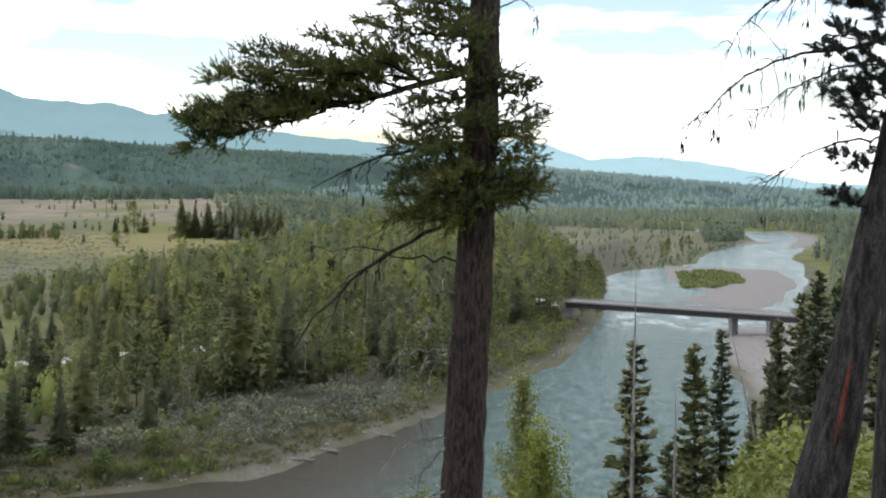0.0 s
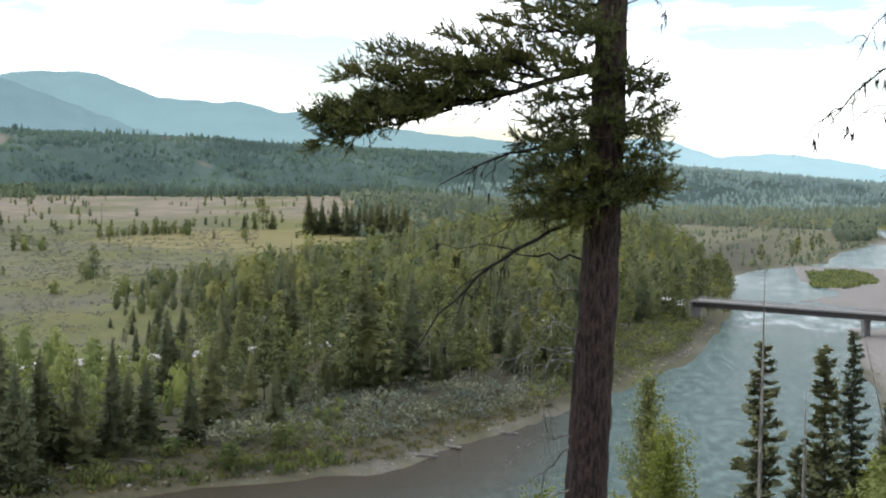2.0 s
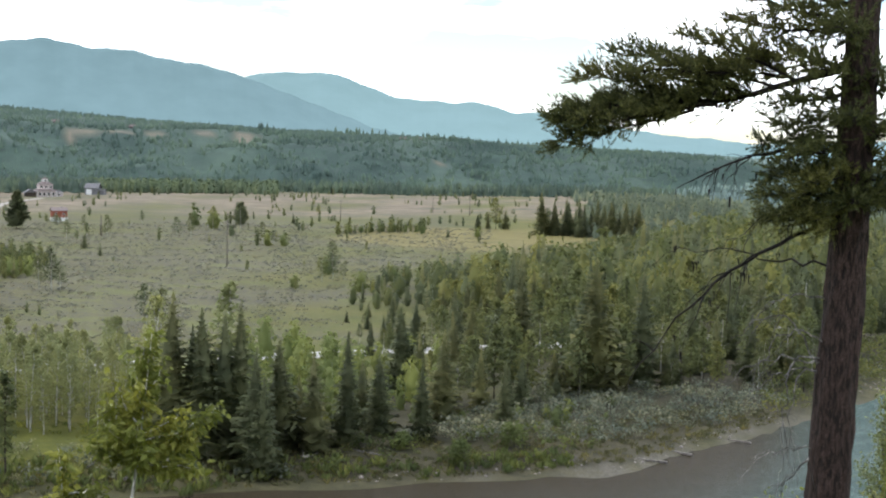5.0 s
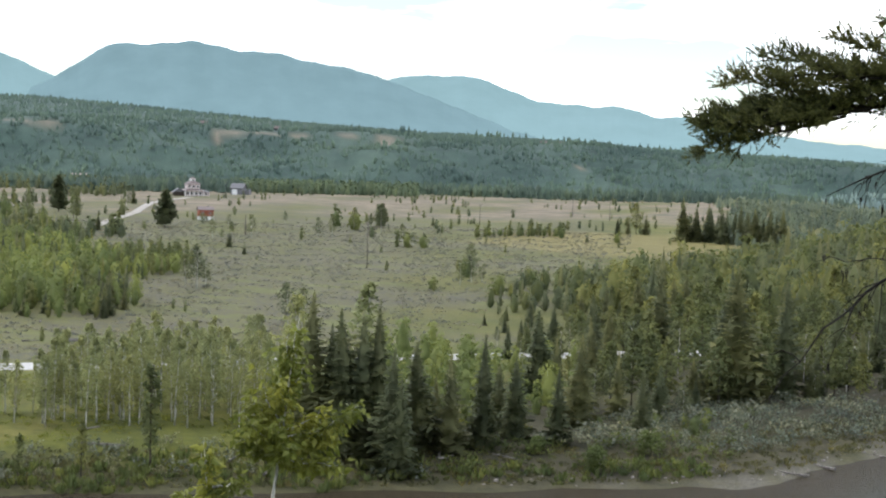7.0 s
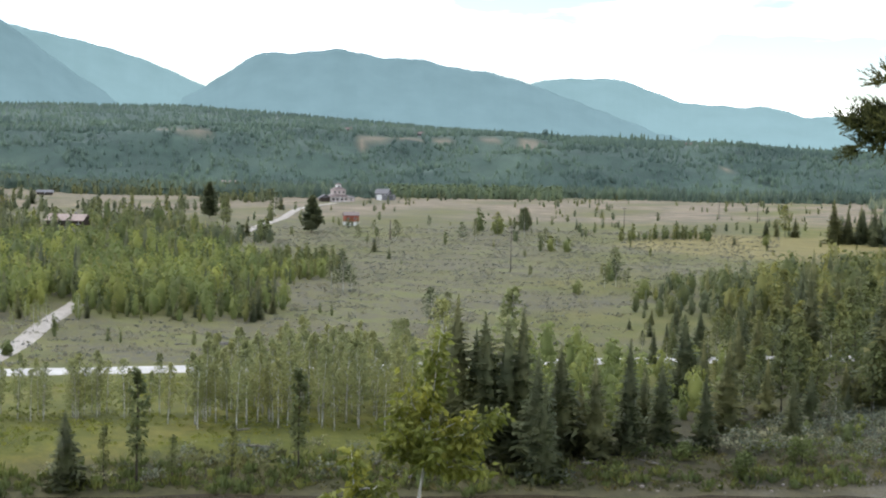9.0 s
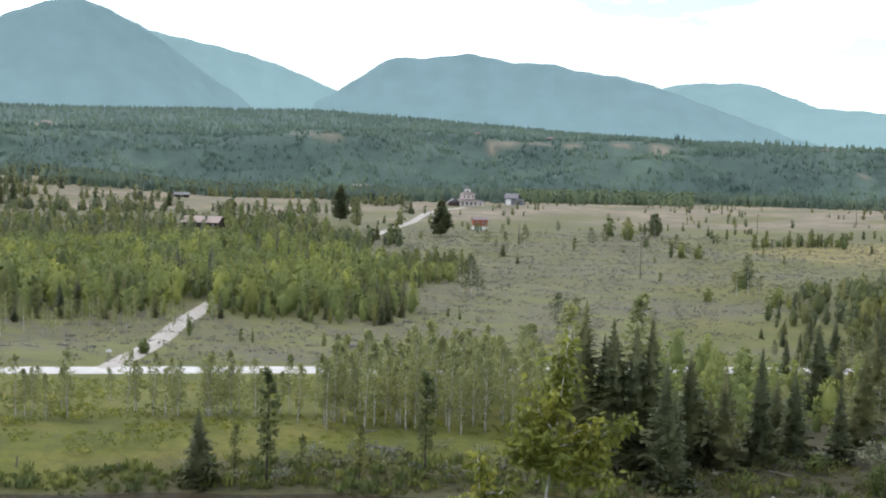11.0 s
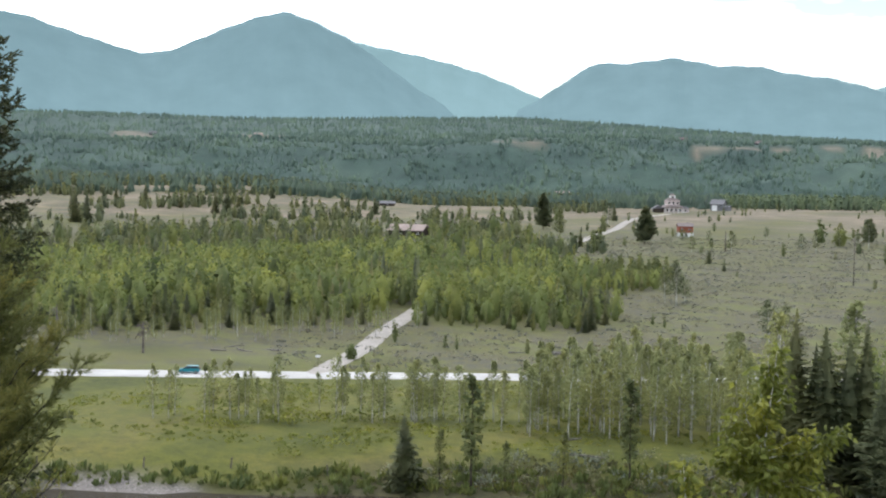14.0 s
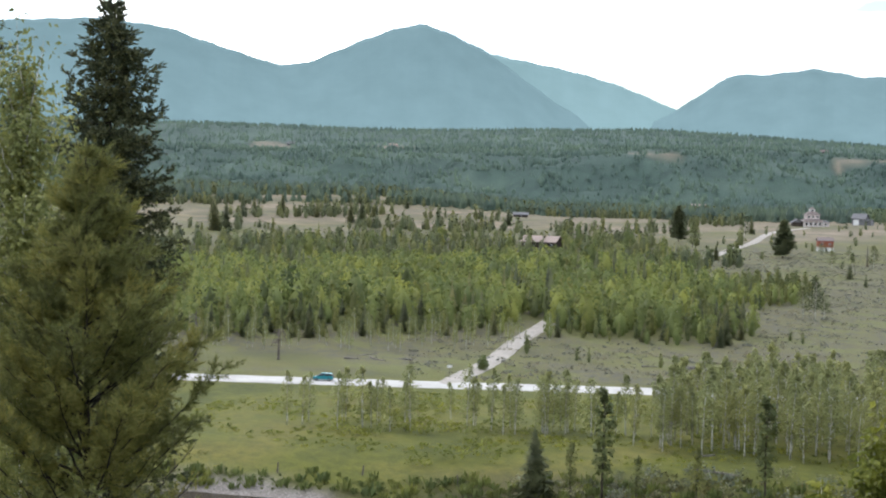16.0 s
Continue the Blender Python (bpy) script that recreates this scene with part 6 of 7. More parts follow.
def build_burnt_pine():
    g = np.random.default_rng(17)
    pine = thing("burnt_pine", "leaning pine with charred bark and a red scorch scar", "tree")
    pts = np.array(((2.62, 10.7, 37.6), (2.8, 10.65, 38.7), (2.96, 10.59, 39.5), (3.09, 10.56, 40.05), (3.17, 10.53, 40.59), (3.29, 10.5, 41.3), (3.4, 10.47, 41.96), (3.5, 10.45, 42.43), (3.58, 10.43, 43.12), (3.7, 10.4, 45), (3.8, 10.4, 48)))
    p, _ = along(pts, 60)
    r = np.interp(p[:, 2], (37.6, 39.5, 40.6, 42, 43, 48), (0.27, 0.21, 0.155, 0.125, 0.11, 0.03))
    part("trunk", mesh_from("trunk", *tube(p, r, 26, 0.09, g), M_CHAR, False), pine)
    sc, _ = along([(3.03, 10.37, 39.95), (3.09, 10.36, 40.3), (3.14, 10.37, 40.62)], 8)
    part("scar", mesh_from("scar", *tube(sc, np.array((0.004, 0.014, 0.02, 0.018, 0.022, 0.02, 0.014, 0.004)), 8, 0.3, g), M_SCORCH), pine, "red scorched bare wood")
    for line, rr, n, reach, hang in (
            ([(3.55, 10.43, 43.08), (3.12, 10.5, 43.03), (2.87, 10.55, 43.0), (2.63, 10.6, 42.94), (2.29, 10.65, 42.78), (2.08, 10.7, 42.57), (1.93, 10.72, 42.35)], 0.02, 20, 0.3, 7),
            ([(3.6, 10.4, 43.55), (2.9, 10.5, 43.5), (2.49, 10.55, 43.37), (2.29, 10.6, 43.17), (2.18, 10.62, 42.95)], 0.017, 22, 0.34, 8),
            ([(3.55, 10.44, 42.95), (3.24, 10.4, 42.9), (2.92, 10.4, 42.85), (2.67, 10.4, 42.72), (2.51, 10.4, 42.59), (2.32, 10.4, 42.46)], 0.015, 20, 0.3, 6),
            ([(3.5, 10.45, 42.35), (3.05, 10.57, 42.28), (2.85, 10.62, 42.22), (2.69, 10.67, 42.08), (2.5, 10.7, 41.95)], 0.015, 20, 0.3, 3)):
        wood, tips = bare(g, line, rr, n, reach, 0.7)
        b = part("dead_branch", mesh_from("dead_branch", *joined(wood), M_BRANCH, True), pine, "bare drooping dead branch")
        part("lichen", mesh_from("lichen", *joined(lichen(g, np.array(tips)[g.integers(0, len(tips), hang)], 0.1)), M_LICHEN), b, "black hanging lichen", "stuff")
    for z, az, ln, rise in ((43.25, 190, 0.75, 0.1), (43.45, 215, 0.8, 0.05), (43.05, 170, 0.6, 0.0), (42.85, 200, 0.75, 0.0), (42.7, 230, 0.7, -0.05), (42.5, 185, 0.6, 0.05), (43.7, 185, 0.8, 0.1), (42.15, 205, 0.5, -0.1),
                            (43.9, 220, 0.8, 0.1), (43.3, 260, 0.6, 0), (42.9, 270, 0.5, 0), (44.2, 180, 0.7, 0.1), (41.8, 190, 0.4, -0.05), (43.6, 330, 0.7, 0.1), (43.0, 340, 0.7, 0.1), (44.8, 20, 0.7, 0.1), (45.4, 150, 0.6, 0.1), (46.2, 260, 0.5, 0.1), (43.15, 210, 0.65, 0.1), (42.95, 235, 0.55, 0), (42.6, 215, 0.7, 0.05), (43.55, 195, 0.6, 0.1), (42.35, 220, 0.55, 0), (43.4, 240, 0.6, 0.05)):
        a = radians(az)
        o = np.array((float(np.interp(z, pts[:, 2], pts[:, 0])), 10.45, z))
        u = np.linspace(0, 1, 5)[:, None]
        line = o + np.array((math.cos(a), math.sin(a), 0)) * ln * u + UP * (rise * u + 0.12 * u * u)
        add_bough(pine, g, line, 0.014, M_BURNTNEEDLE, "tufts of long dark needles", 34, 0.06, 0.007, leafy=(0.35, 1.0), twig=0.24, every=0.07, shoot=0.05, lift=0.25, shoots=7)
    return pine


build_burnt_pine()


def whorled(name, label, seed, x, y, z0, z1, widths, mat, needle, k, nl, nw, step, per, twig, shoot, lift, rise, detail_from, trunk_r, every=0.08, shoots=6, bark_mat=None, leaf0=0.25):
    """A near conifer with whorls of needled boughs; widths: bough length by height below the top."""
    g = np.random.default_rng(seed)
    t = thing(name, label, "tree")
    zz = np.linspace(z0 - 0.5, z1, 14)
    ph = g.uniform(0, 6, 2)
    wx, wy = 0.03 * np.sin(zz * 0.9 + ph[0]), 0.03 * np.sin(zz * 0.8 + ph[1])
    part("trunk", mesh_from("trunk", *tube(np.stack([x + wx, y + wy, zz], 1), np.maximum(0.008, trunk_r * (z1 - zz) / (z1 - z0)), 10, 0.05, g), bark_mat or M_BRANCH, True), t)
    z = z1 - 0.12
    while z > z0 + 0.8:
        low = z < detail_from
        ln0 = float(np.interp(z1 - z, widths[0], widths[1]))
        for a in np.arange(per) * 2 * np.pi / per + g.uniform(0, 6.28):
            a += g.normal(0, 0.25)
            ln = ln0 * g.uniform(0.65, 1.15)
            zz0 = z + g.normal(0, step * 0.3)
            u = np.linspace(0, 1, 6)[:, None]
            line = np.array((x, y, zz0)) + np.array((math.cos(a), math.sin(a), 0)) * ln * u + UP * ln * (rise[0] * u + rise[1] * u * u)
            add_bough(t, g, line, 0.008 + 0.009 * ln, mat, needle, k if not low else max(6, k // 3), nl, nw if not low else nw * 2, wood_mat=bark_mat, leafy=(leaf0, 1.0), twig=twig * (0.5 + 0.5 * min(1, ln)), every=every if not low else every * 2.5,
                      shoot=shoot, lift=lift, shoots=shoots)
        z -= step * (1 if not low else 1.8)
    return t


whorled("young_pine", "bushy young pine with long olive green needles", 23, -15.8, 8.62, 33.6, 42.14, ([0, 0.5, 1.5, 3, 5, 9], [0.16, 0.32, 0.68, 1.3, 1.85, 1.7]), M_PINENEEDLE, "long olive green needles", 22, 0.1, 0.01,
        0.3, 7, 0.34, 0.16, 0.25, (0.55, 0.3), 37.8, 0.1, 0.13, 7)
whorled("near_spruce", "tall dark spruce with dense upcurved boughs", 24, -27.85, 15.8, 28.3, 46.04, ([0, 0.6, 1.5, 3, 5, 8, 14], [0.22, 0.6, 0.95, 1.15, 1.35, 1.9, 2.3]), M_NEARSPRUCE, "dense blunt green needles", 11, 0.075, 0.042,
        0.31, 8, 0.34, 0.14, 0.05, (-0.35, 0.4), 40.0, 0.17, 0.16, 6, leaf0=0.12)
whorled("edge_spruce", "dark spruce at the edge of the bluff", 25, -30.9, 14.4, 27.9, 45.6, ([0, 0.6, 1.5, 3, 6, 14], [0.2, 0.5, 0.85, 1.1, 1.4, 1.8]), M_NEARSPRUCE, "dense blunt green needles", 8, 0.065, 0.022,
        0.42, 6, 0.32, 0.13, 0.05, (-0.35, 0.4), 42.5, 0.17, 0.2, 5, leaf0=0.12)


def leaves(g, P, size, hang=0.7):
    """Folded, pointed leaves that hang from their stalks."""
    n = len(P)
    d = unit(g.normal(size=(n, 3)) * (1, 1, 0.5) - UP * hang)
    s = unit(np.cross(d, g.normal(size=(n, 3))))
    nrm = np.cross(d, s)
    ln = size * g.uniform(0.65, 1.2, (n, 1))
    P = P + d * ln * 0.3
    mid, tip = P + d * ln * 0.42 + nrm * ln * 0.07, P + d * ln
    a, b = P + d * ln * 0.36 + s * ln * 0.29 - nrm * ln * 0.05, P + d * ln * 0.36 - s * ln * 0.29 - nrm * ln * 0.05
    v = np.stack([P, a, tip, b, mid], 1).reshape(-1, 3)
    i = np.arange(n)[:, None] * 5
    f = np.stack([i + (0, 1, 4), i + (1, 2, 4), i + (2, 3, 4), i + (3, 0, 4)], 1).reshape(-1, 3)
    return v, f


def poplar(name, label, seed, base, top, branches, leaf, count, mat, spread=0.1, bark_mat=None, r0=0.05, from_=0.55):
    """A leafy poplar; branches: (share of height, bearing, length, rise)."""
    g = np.random.default_rng(seed)
    t = thing(name, label, "tree")
    base, top = np.array(base, float), np.array(top, float)
    H = top[2] - base[2]
    k = np.linspace(0, 1, 12)[:, None]
    stem = base + (top - base) * k + np.hstack([0.05 * np.sin(5 * k + seed), 0.05 * np.sin(4 * k), 0 * k])
    part("trunk", mesh_from("trunk", *tube(stem, r0 * (1.04 - k[:, 0]), 8), bark_mat or M_PALEBARK, True), t)
    for s, az, ln, rise in branches:
        a = radians(az)
        o = base + (top - base) * s
        u = np.linspace(0, 1, 8)[:, None]
        line = o + np.array((math.cos(a), math.sin(a), 0)) * ln * u + UP * (rise * u * u + 0.25 * rise * u)
        line[1:] += g.normal(0, 0.015, (7, 3))
        wood = [tube(line, r0 * 0.3 * (1.05 - u[:, 0]), 5)]
        n = max(12, int(count * ln))
        w = g.uniform(0.1, 1.02, n)
        q = np.stack([np.interp(w, u[:, 0], line[:, i]) for i in range(3)], 1) + np.clip(g.normal(0, 1, (n, 3)), -1.3, 1.3) * spread * (0.5 + 0.5 * w[:, None])
        b = part("branch", mesh_from("branch", *joined(wood), bark_mat or M_PALEBARK, True), t)
        part("leaves", mesh_from("leaves", *leaves(g, q, leaf), mat), b, "fresh green leaves")
    w = g.uniform(from_, 1.0, int(count * H * 0.65 * (1 - from_)))
    q = base + (top - base) * w[:, None] + g.normal(0, 1, (len(w), 3)) * spread * (1.15 - w[:, None] * 0.7)
    part("leaves", mesh_from("leaves", *leaves(g, q, leaf), mat), t, "fresh green leaves")
    return t


def fan(seed, n, s0, s1, ln0, ln1, rise=0.6):
    g = np.random.default_rng(seed)
    return [(float(s0 + (s1 - s0) * i / n), float(i * 137.5 + g.uniform(-20, 20)), float(ln0 + (ln1 - ln0) * i / n) * float(g.uniform(0.75, 1.15)), rise * float(g.uniform(0.6, 1.3))) for i in range(n)]


G1 = float(land(-8.06, 13.83))
poplar("young_poplar", "young cottonwood with yellow-green leaves and a pale stem", 61, (-8.06, 13.83, G1), (-7.31, 14.23, 40.16),
       [(0.765, 28, 0.92, 0.3), (0.75, 22, 0.7, 0.2), (0.72, 20, 0.75, -0.05), (0.74, 40, 0.7, 0.1), (0.78, 35, 0.5, 0.2), (0.765, 205, 0.42, 0.25), (0.73, 215, 0.45, 0.2), (0.79, 200, 0.38, 0.3), (0.8, 208, 0.26, 0.5),
        (0.77, 298, 0.4, 0.2), (0.8, 118, 0.4, 0.2), (0.74, 320, 0.45, 0.1), (0.84, 280, 0.25, 0.25), (0.83, 100, 0.25, 0.3), (0.76, 250, 0.4, 0.2), (0.86, 28, 0.22, 0.3), (0.88, 208, 0.18, 0.28), (0.91, 60, 0.14, 0.2),
        (0.93, 240, 0.12, 0.18)], 0.115, 300, M_LEAF, 0.07, from_=0.82)
poplar("low_poplar", "low cottonwood sapling with yellow-green leaves", 62, (-7.6, 13.0, float(land(-7.6, 13.0))), (-7.72, 12.95, 38.95),
       [(0.85, 211, 0.4, 0.02), (0.8, 200, 0.45, 0.0), (0.88, 31, 0.35, 0.05), (0.8, 31, 0.5, 0.0), (0.85, 120, 0.3, 0.1), (0.85, 300, 0.35, 0.0), (0.95, 211, 0.12, 0.1), (0.75, 215, 0.45, 0.0), (0.75, 31, 0.55, 0.0),
        (0.78, 260, 0.4, 0.0)], 0.115, 300, M_LEAF, 0.07, from_=0.82)
poplar("tall_cottonwood", "cottonwood with grey-green leaves at the bluff's edge", 63, (-21.9, 10.5, float(land(-21.9, 10.5))), (-21.55, 10.6, 43.9),
       fan(63, 40, 0.35, 0.97, 2.0, 0.3, 0.9), 0.12, 480, M_GREYLEAF, 0.24, r0=0.09)
poplar("slope_poplar", "slender poplar with bright green leaves below the fir", 64, (2.0, 34.9, float(land(2.0, 34.9))), (2.14, 34.93, 36.9), fan(64, 40, 0.3, 0.97, 1.25, 0.15, 0.8), 0.105, 480, M_GREYLEAF, 0.15, M_BARK, 0.08)
poplar("slope_poplar", "bushy poplar with lime green leaves on the slope", 65, (2.2, 29.9, float(land(2.2, 29.9))), (2.25, 29.92, 36.3), fan(65, 36, 0.25, 0.95, 1.35, 0.3, 0.7), 0.1, 480, M_LIMELEAF, 0.18, M_BARK, 0.06)
poplar("slope_poplar", "lime green poplar sapling beside the fir's foot", 66, (-0.6, 28, float(land(-0.6, 28))), (-0.5, 28, 35.3), fan(66, 22, 0.35, 0.95, 0.9, 0.2, 0.7), 0.12, 420, M_LIMELEAF, 0.16, M_BARK, 0.05)

# ---- conifers, snags and a hidden trunk on the bluff downstream ----
BLUFF = Stand([tree_kind("bluff_spruce", "narrow ragged dark spruce on the bluff's slope", "tree", ragged_spruce_arrays(81 + i, 18, r, st, 108, 32), M_BLUFF, M_BARK, "bluff conifers")
               for i, (r, st) in enumerate(((1.75, 0.16), (2.2, 0.12), (2.9, 0.08)))], 9)
for x, y, top, k in ((10.34, 74.28, 33.53, 0), (15.92, 83.5, 32.16, 1), (18.26, 88.13, 32.55, 0), (29.07, 116.42, 30.28, 2), (30.6, 110.85, 35.04, 1), (32.5, 120.9, 32.2, 2), (17.93, 77.97, 29.55, 1),
                     (36.8, 124.7, 32.6, 2), (27.2, 112, 26.8, 1), (34, 112, 31, 2), (40, 122, 34, 2), (13.6, 81, 26.5, 1)):
    BLUFF.put(x, y, top - float(land(x, y)), 18, k)


def snag(x, y, top, lean, r0, seed, twigs, label, reach=0.8):
    g = np.random.default_rng(seed)
    z0 = float(land(x, y)) - 0.3
    t = thing("dead_snag", label, "dead tree")
    k = np.linspace(0, 1, 10)[:, None]
    line = np.array((x, y, z0)) + np.hstack([lean * k, 0 * k, (top - z0) * k])
    part("trunk", mesh_from("trunk", *tube(line, r0 * (1.06 - k[:, 0]), 7, 0.08, g), M_DEADWOOD, True), t)
    for i in range(twigs):
        s = g.uniform(0.35, 0.95)
        o = line[0] + (line[-1] - line[0]) * s
        a, ln = g.uniform(0, 6.28), reach * g.uniform(0.3, 1.0) * (1.1 - s)
        part("stub", mesh_from("stub", *tube([o, o + (math.cos(a) * ln * 0.6, math.sin(a) * ln * 0.6, -0.05 * ln), o + (math.cos(a) * ln, math.sin(a) * ln, -0.3 * ln)], [r0 * 0.22, r0 * 0.15, 0.006], 4), M_TWIG, True), t)
    return t


snag(8.4, 59.4, 38.2, 0.1, 0.17, 1, 14, "tall grey dead pole of a tree", 1.6)
snag(12.0, 69, 31.5, 0.0, 0.2, 2, 4, "broken grey stump of a dead tree", 0.6)
snag(14.6, 60.6, 35.5, -1.7, 0.07, 3, 8, "thin leaning dead tree", 1.0)
char2 = thing("charred_trunk", "dark charred trunk among the shrubs", "dead tree")
part("trunk", mesh_from("trunk", *tube([(5.35, 16.2, float(land(5.3, 16.2)) - 0.2), (5.4, 16.2, 39.0), (5.42, 16.2, 41.0), (5.5, 16.2, 44.5)], [0.2, 0.17, 0.15, 0.06], 14, 0.1, np.random.default_rng(3)), M_CHAR), char2)

# ---- built things ----
M_CONCRETE = simple("weathered_concrete", (0.14, 0.135, 0.125), (0.223, 0.214, 0.2), 0.6, 0.9, bump_by=0.01)
M_GIRDER = simple("dark_weathered_steel_girder", (0.045, 0.041, 0.038), (0.08, 0.07, 0.064), 1.2, 0.7, 0.4)
M_RAIL = simple("grey_weathered_rail", (0.17, 0.17, 0.168), (0.27, 0.268, 0.262), 2.0, 0.6, 0.3)
M_PLANK = simple("pale_deck_planks", (0.2, 0.19, 0.175), (0.3, 0.285, 0.265), 1.5, 0.9, stretch=(1, 6, 1))
M_ROOFGREY = simple("grey_roof_shingle", (0.093, 0.093, 0.0975), (0.149, 0.149, 0.154), 1.0, 0.8)
M_ROOFTAN = simple("pinkish_tan_metal_roof", (0.186, 0.144, 0.121), (0.251, 0.2, 0.172), 0.5, 0.5, 0.2, fine=3)
M_ROOFRED = simple("faded_reddish_grey_roof", (0.12, 0.095, 0.09), (0.17, 0.14, 0.132), 1.0, 0.7)
M_SIDING = simple("pale_pinkish_siding", (0.44, 0.37, 0.35), (0.56, 0.49, 0.46), 0.8, 0.85, stretch=(1, 1, 8))
M_GREYWALL = simple("grey_board_wall", (0.112, 0.112, 0.116), (0.167, 0.167, 0.172), 0.8, 0.85, stretch=(6, 6, 1))
M_REDWALL = simple("red_brown_log_wall", (0.2, 0.05, 0.03), (0.28, 0.08, 0.05), 0.8, 0.8, stretch=(1, 1, 8))
M_LOGWALL = simple("dark_brown_log_wall", (0.0232, 0.0186, 0.0139), (0.0558, 0.0418, 0.0326), 0.8, 0.8, stretch=(1, 1, 8))
M_WHITE = simple("white_paint", (0.6, 0.6, 0.585), (0.72, 0.72, 0.7), 0.8, 0.6)
M_ORANGE = simple("orange_brown_wall", (0.186, 0.0744, 0.0326), (0.232, 0.102, 0.0465), 0.8, 0.8)
M_PANE, _n, _l, _b = material("dark_window_glass", 0.08)
_b.inputs["Base Color"].default_value = (0.03, 0.035, 0.04, 1)
_b.inputs["Specular IOR Level"].default_value = 0.5
M_POLE = bark("weathered_pole_wood", (0.075, 0.0638, 0.0562), (0.165, 0.143, 0.128), 4.0, 0.005)


def box(cx, cy, cz, sx, sy, sz, bevel=0.0):
    """A box as a mesh, centred in plan, standing on cz."""
    bm = bmesh.new()
    bmesh.ops.create_cube(bm, size=1.0, matrix=Matrix.Translation((cx, cy, cz + sz / 2)) @ Matrix.Diagonal((sx, sy, sz, 1)))
    if bevel:
        bmesh.ops.bevel(bm, geom=bm.edges[:], offset=bevel, segments=1, affect="EDGES")
    return bm


def bm_part(name, bm, mat, parent, label=""):
    me = bpy.data.meshes.new(name)
    bm.to_mesh(me)
    bm.free()
    me.materials.append(mat)
    return part(name, me, parent, label)


def prism(points, length):
    """A solid with a profile in (y, z), drawn out along x about 0."""
    bm = bmesh.new()
    a = [bm.verts.new((-length / 2, y, z)) for y, z in points]
    b = [bm.verts.new((length / 2, y, z)) for y, z in points]
    bm.faces.new(a)
    bm.faces.new(b[::-1])
    for i in range(len(points)):
        j = (i + 1) % len(points)
        bm.faces.new((a[j], a[i], b[i], b[j]))
    bmesh.ops.recalc_face_normals(bm, faces=bm.faces[:])
    return bm


def moved(bm, m):
    bmesh.ops.transform(bm, matrix=m, verts=bm.verts[:])
    return bm


def gable_roof(parent, cx, cy, z, lx, ly, rise, mat, over=0.6, turn=0.0, label=""):
    """Ridge along x; two slopes 0.18 m thick that overhang."""
    h, w = rise, ly / 2
    k = over * h / w
    pts = [(-w - over, z - k), (0, z + h), (w + over, z - k), (w + over, z - k + 0.2), (0, z + h + 0.22), (-w - over, z - k + 0.2)]
    bm_part("roof", moved(prism(pts, lx + 2 * over), pose(cx, cy, 0, 0, 0, turn)), mat, parent, label)
    bm_part("gable", moved(prism([(-w, z), (w, z), (0, z + h - 0.02)], lx - 0.1), pose(cx, cy, 0, 0, 0, turn)), M_LOGWALL if mat is M_ROOFTAN else M_GREYWALL, parent)


def hip_roof(parent, cx, cy, z, lx, ly, rise, mat, over=0.7, top=0.35, label=""):
    bm = bmesh.new()
    lo = [bm.verts.new((cx + sx * (lx / 2 + over), cy + sy * (ly / 2 + over), z)) for sx, sy in ((-1, -1), (1, -1), (1, 1), (-1, 1))]
    hi = [bm.verts.new((cx + sx * lx / 2 * top, cy + sy * ly / 2 * top, z + rise)) for sx, sy in ((-1, -1), (1, -1), (1, 1), (-1, 1))]
    bm.faces.new(lo[::-1])
    bm.faces.new(hi)
    for i in range(4):
        j = (i + 1) % 4
        bm.faces.new((lo[i], lo[j], hi[j], hi[i]))
    bm_part("roof", bm, mat, parent, label)


def window(parent, x, y, z, w, h):
    """On a wall that faces -y: a white frame with a dark pane."""
    f = bm_part("window", box(x, y, z, w, 0.12, h, 0.02), M_WHITE, parent, "white-framed window")
    bm_part("pane", box(x, y - 0.05, z + 0.1, w - 0.24, 0.08, h - 0.2), M_PANE, f, "dark glass pane")


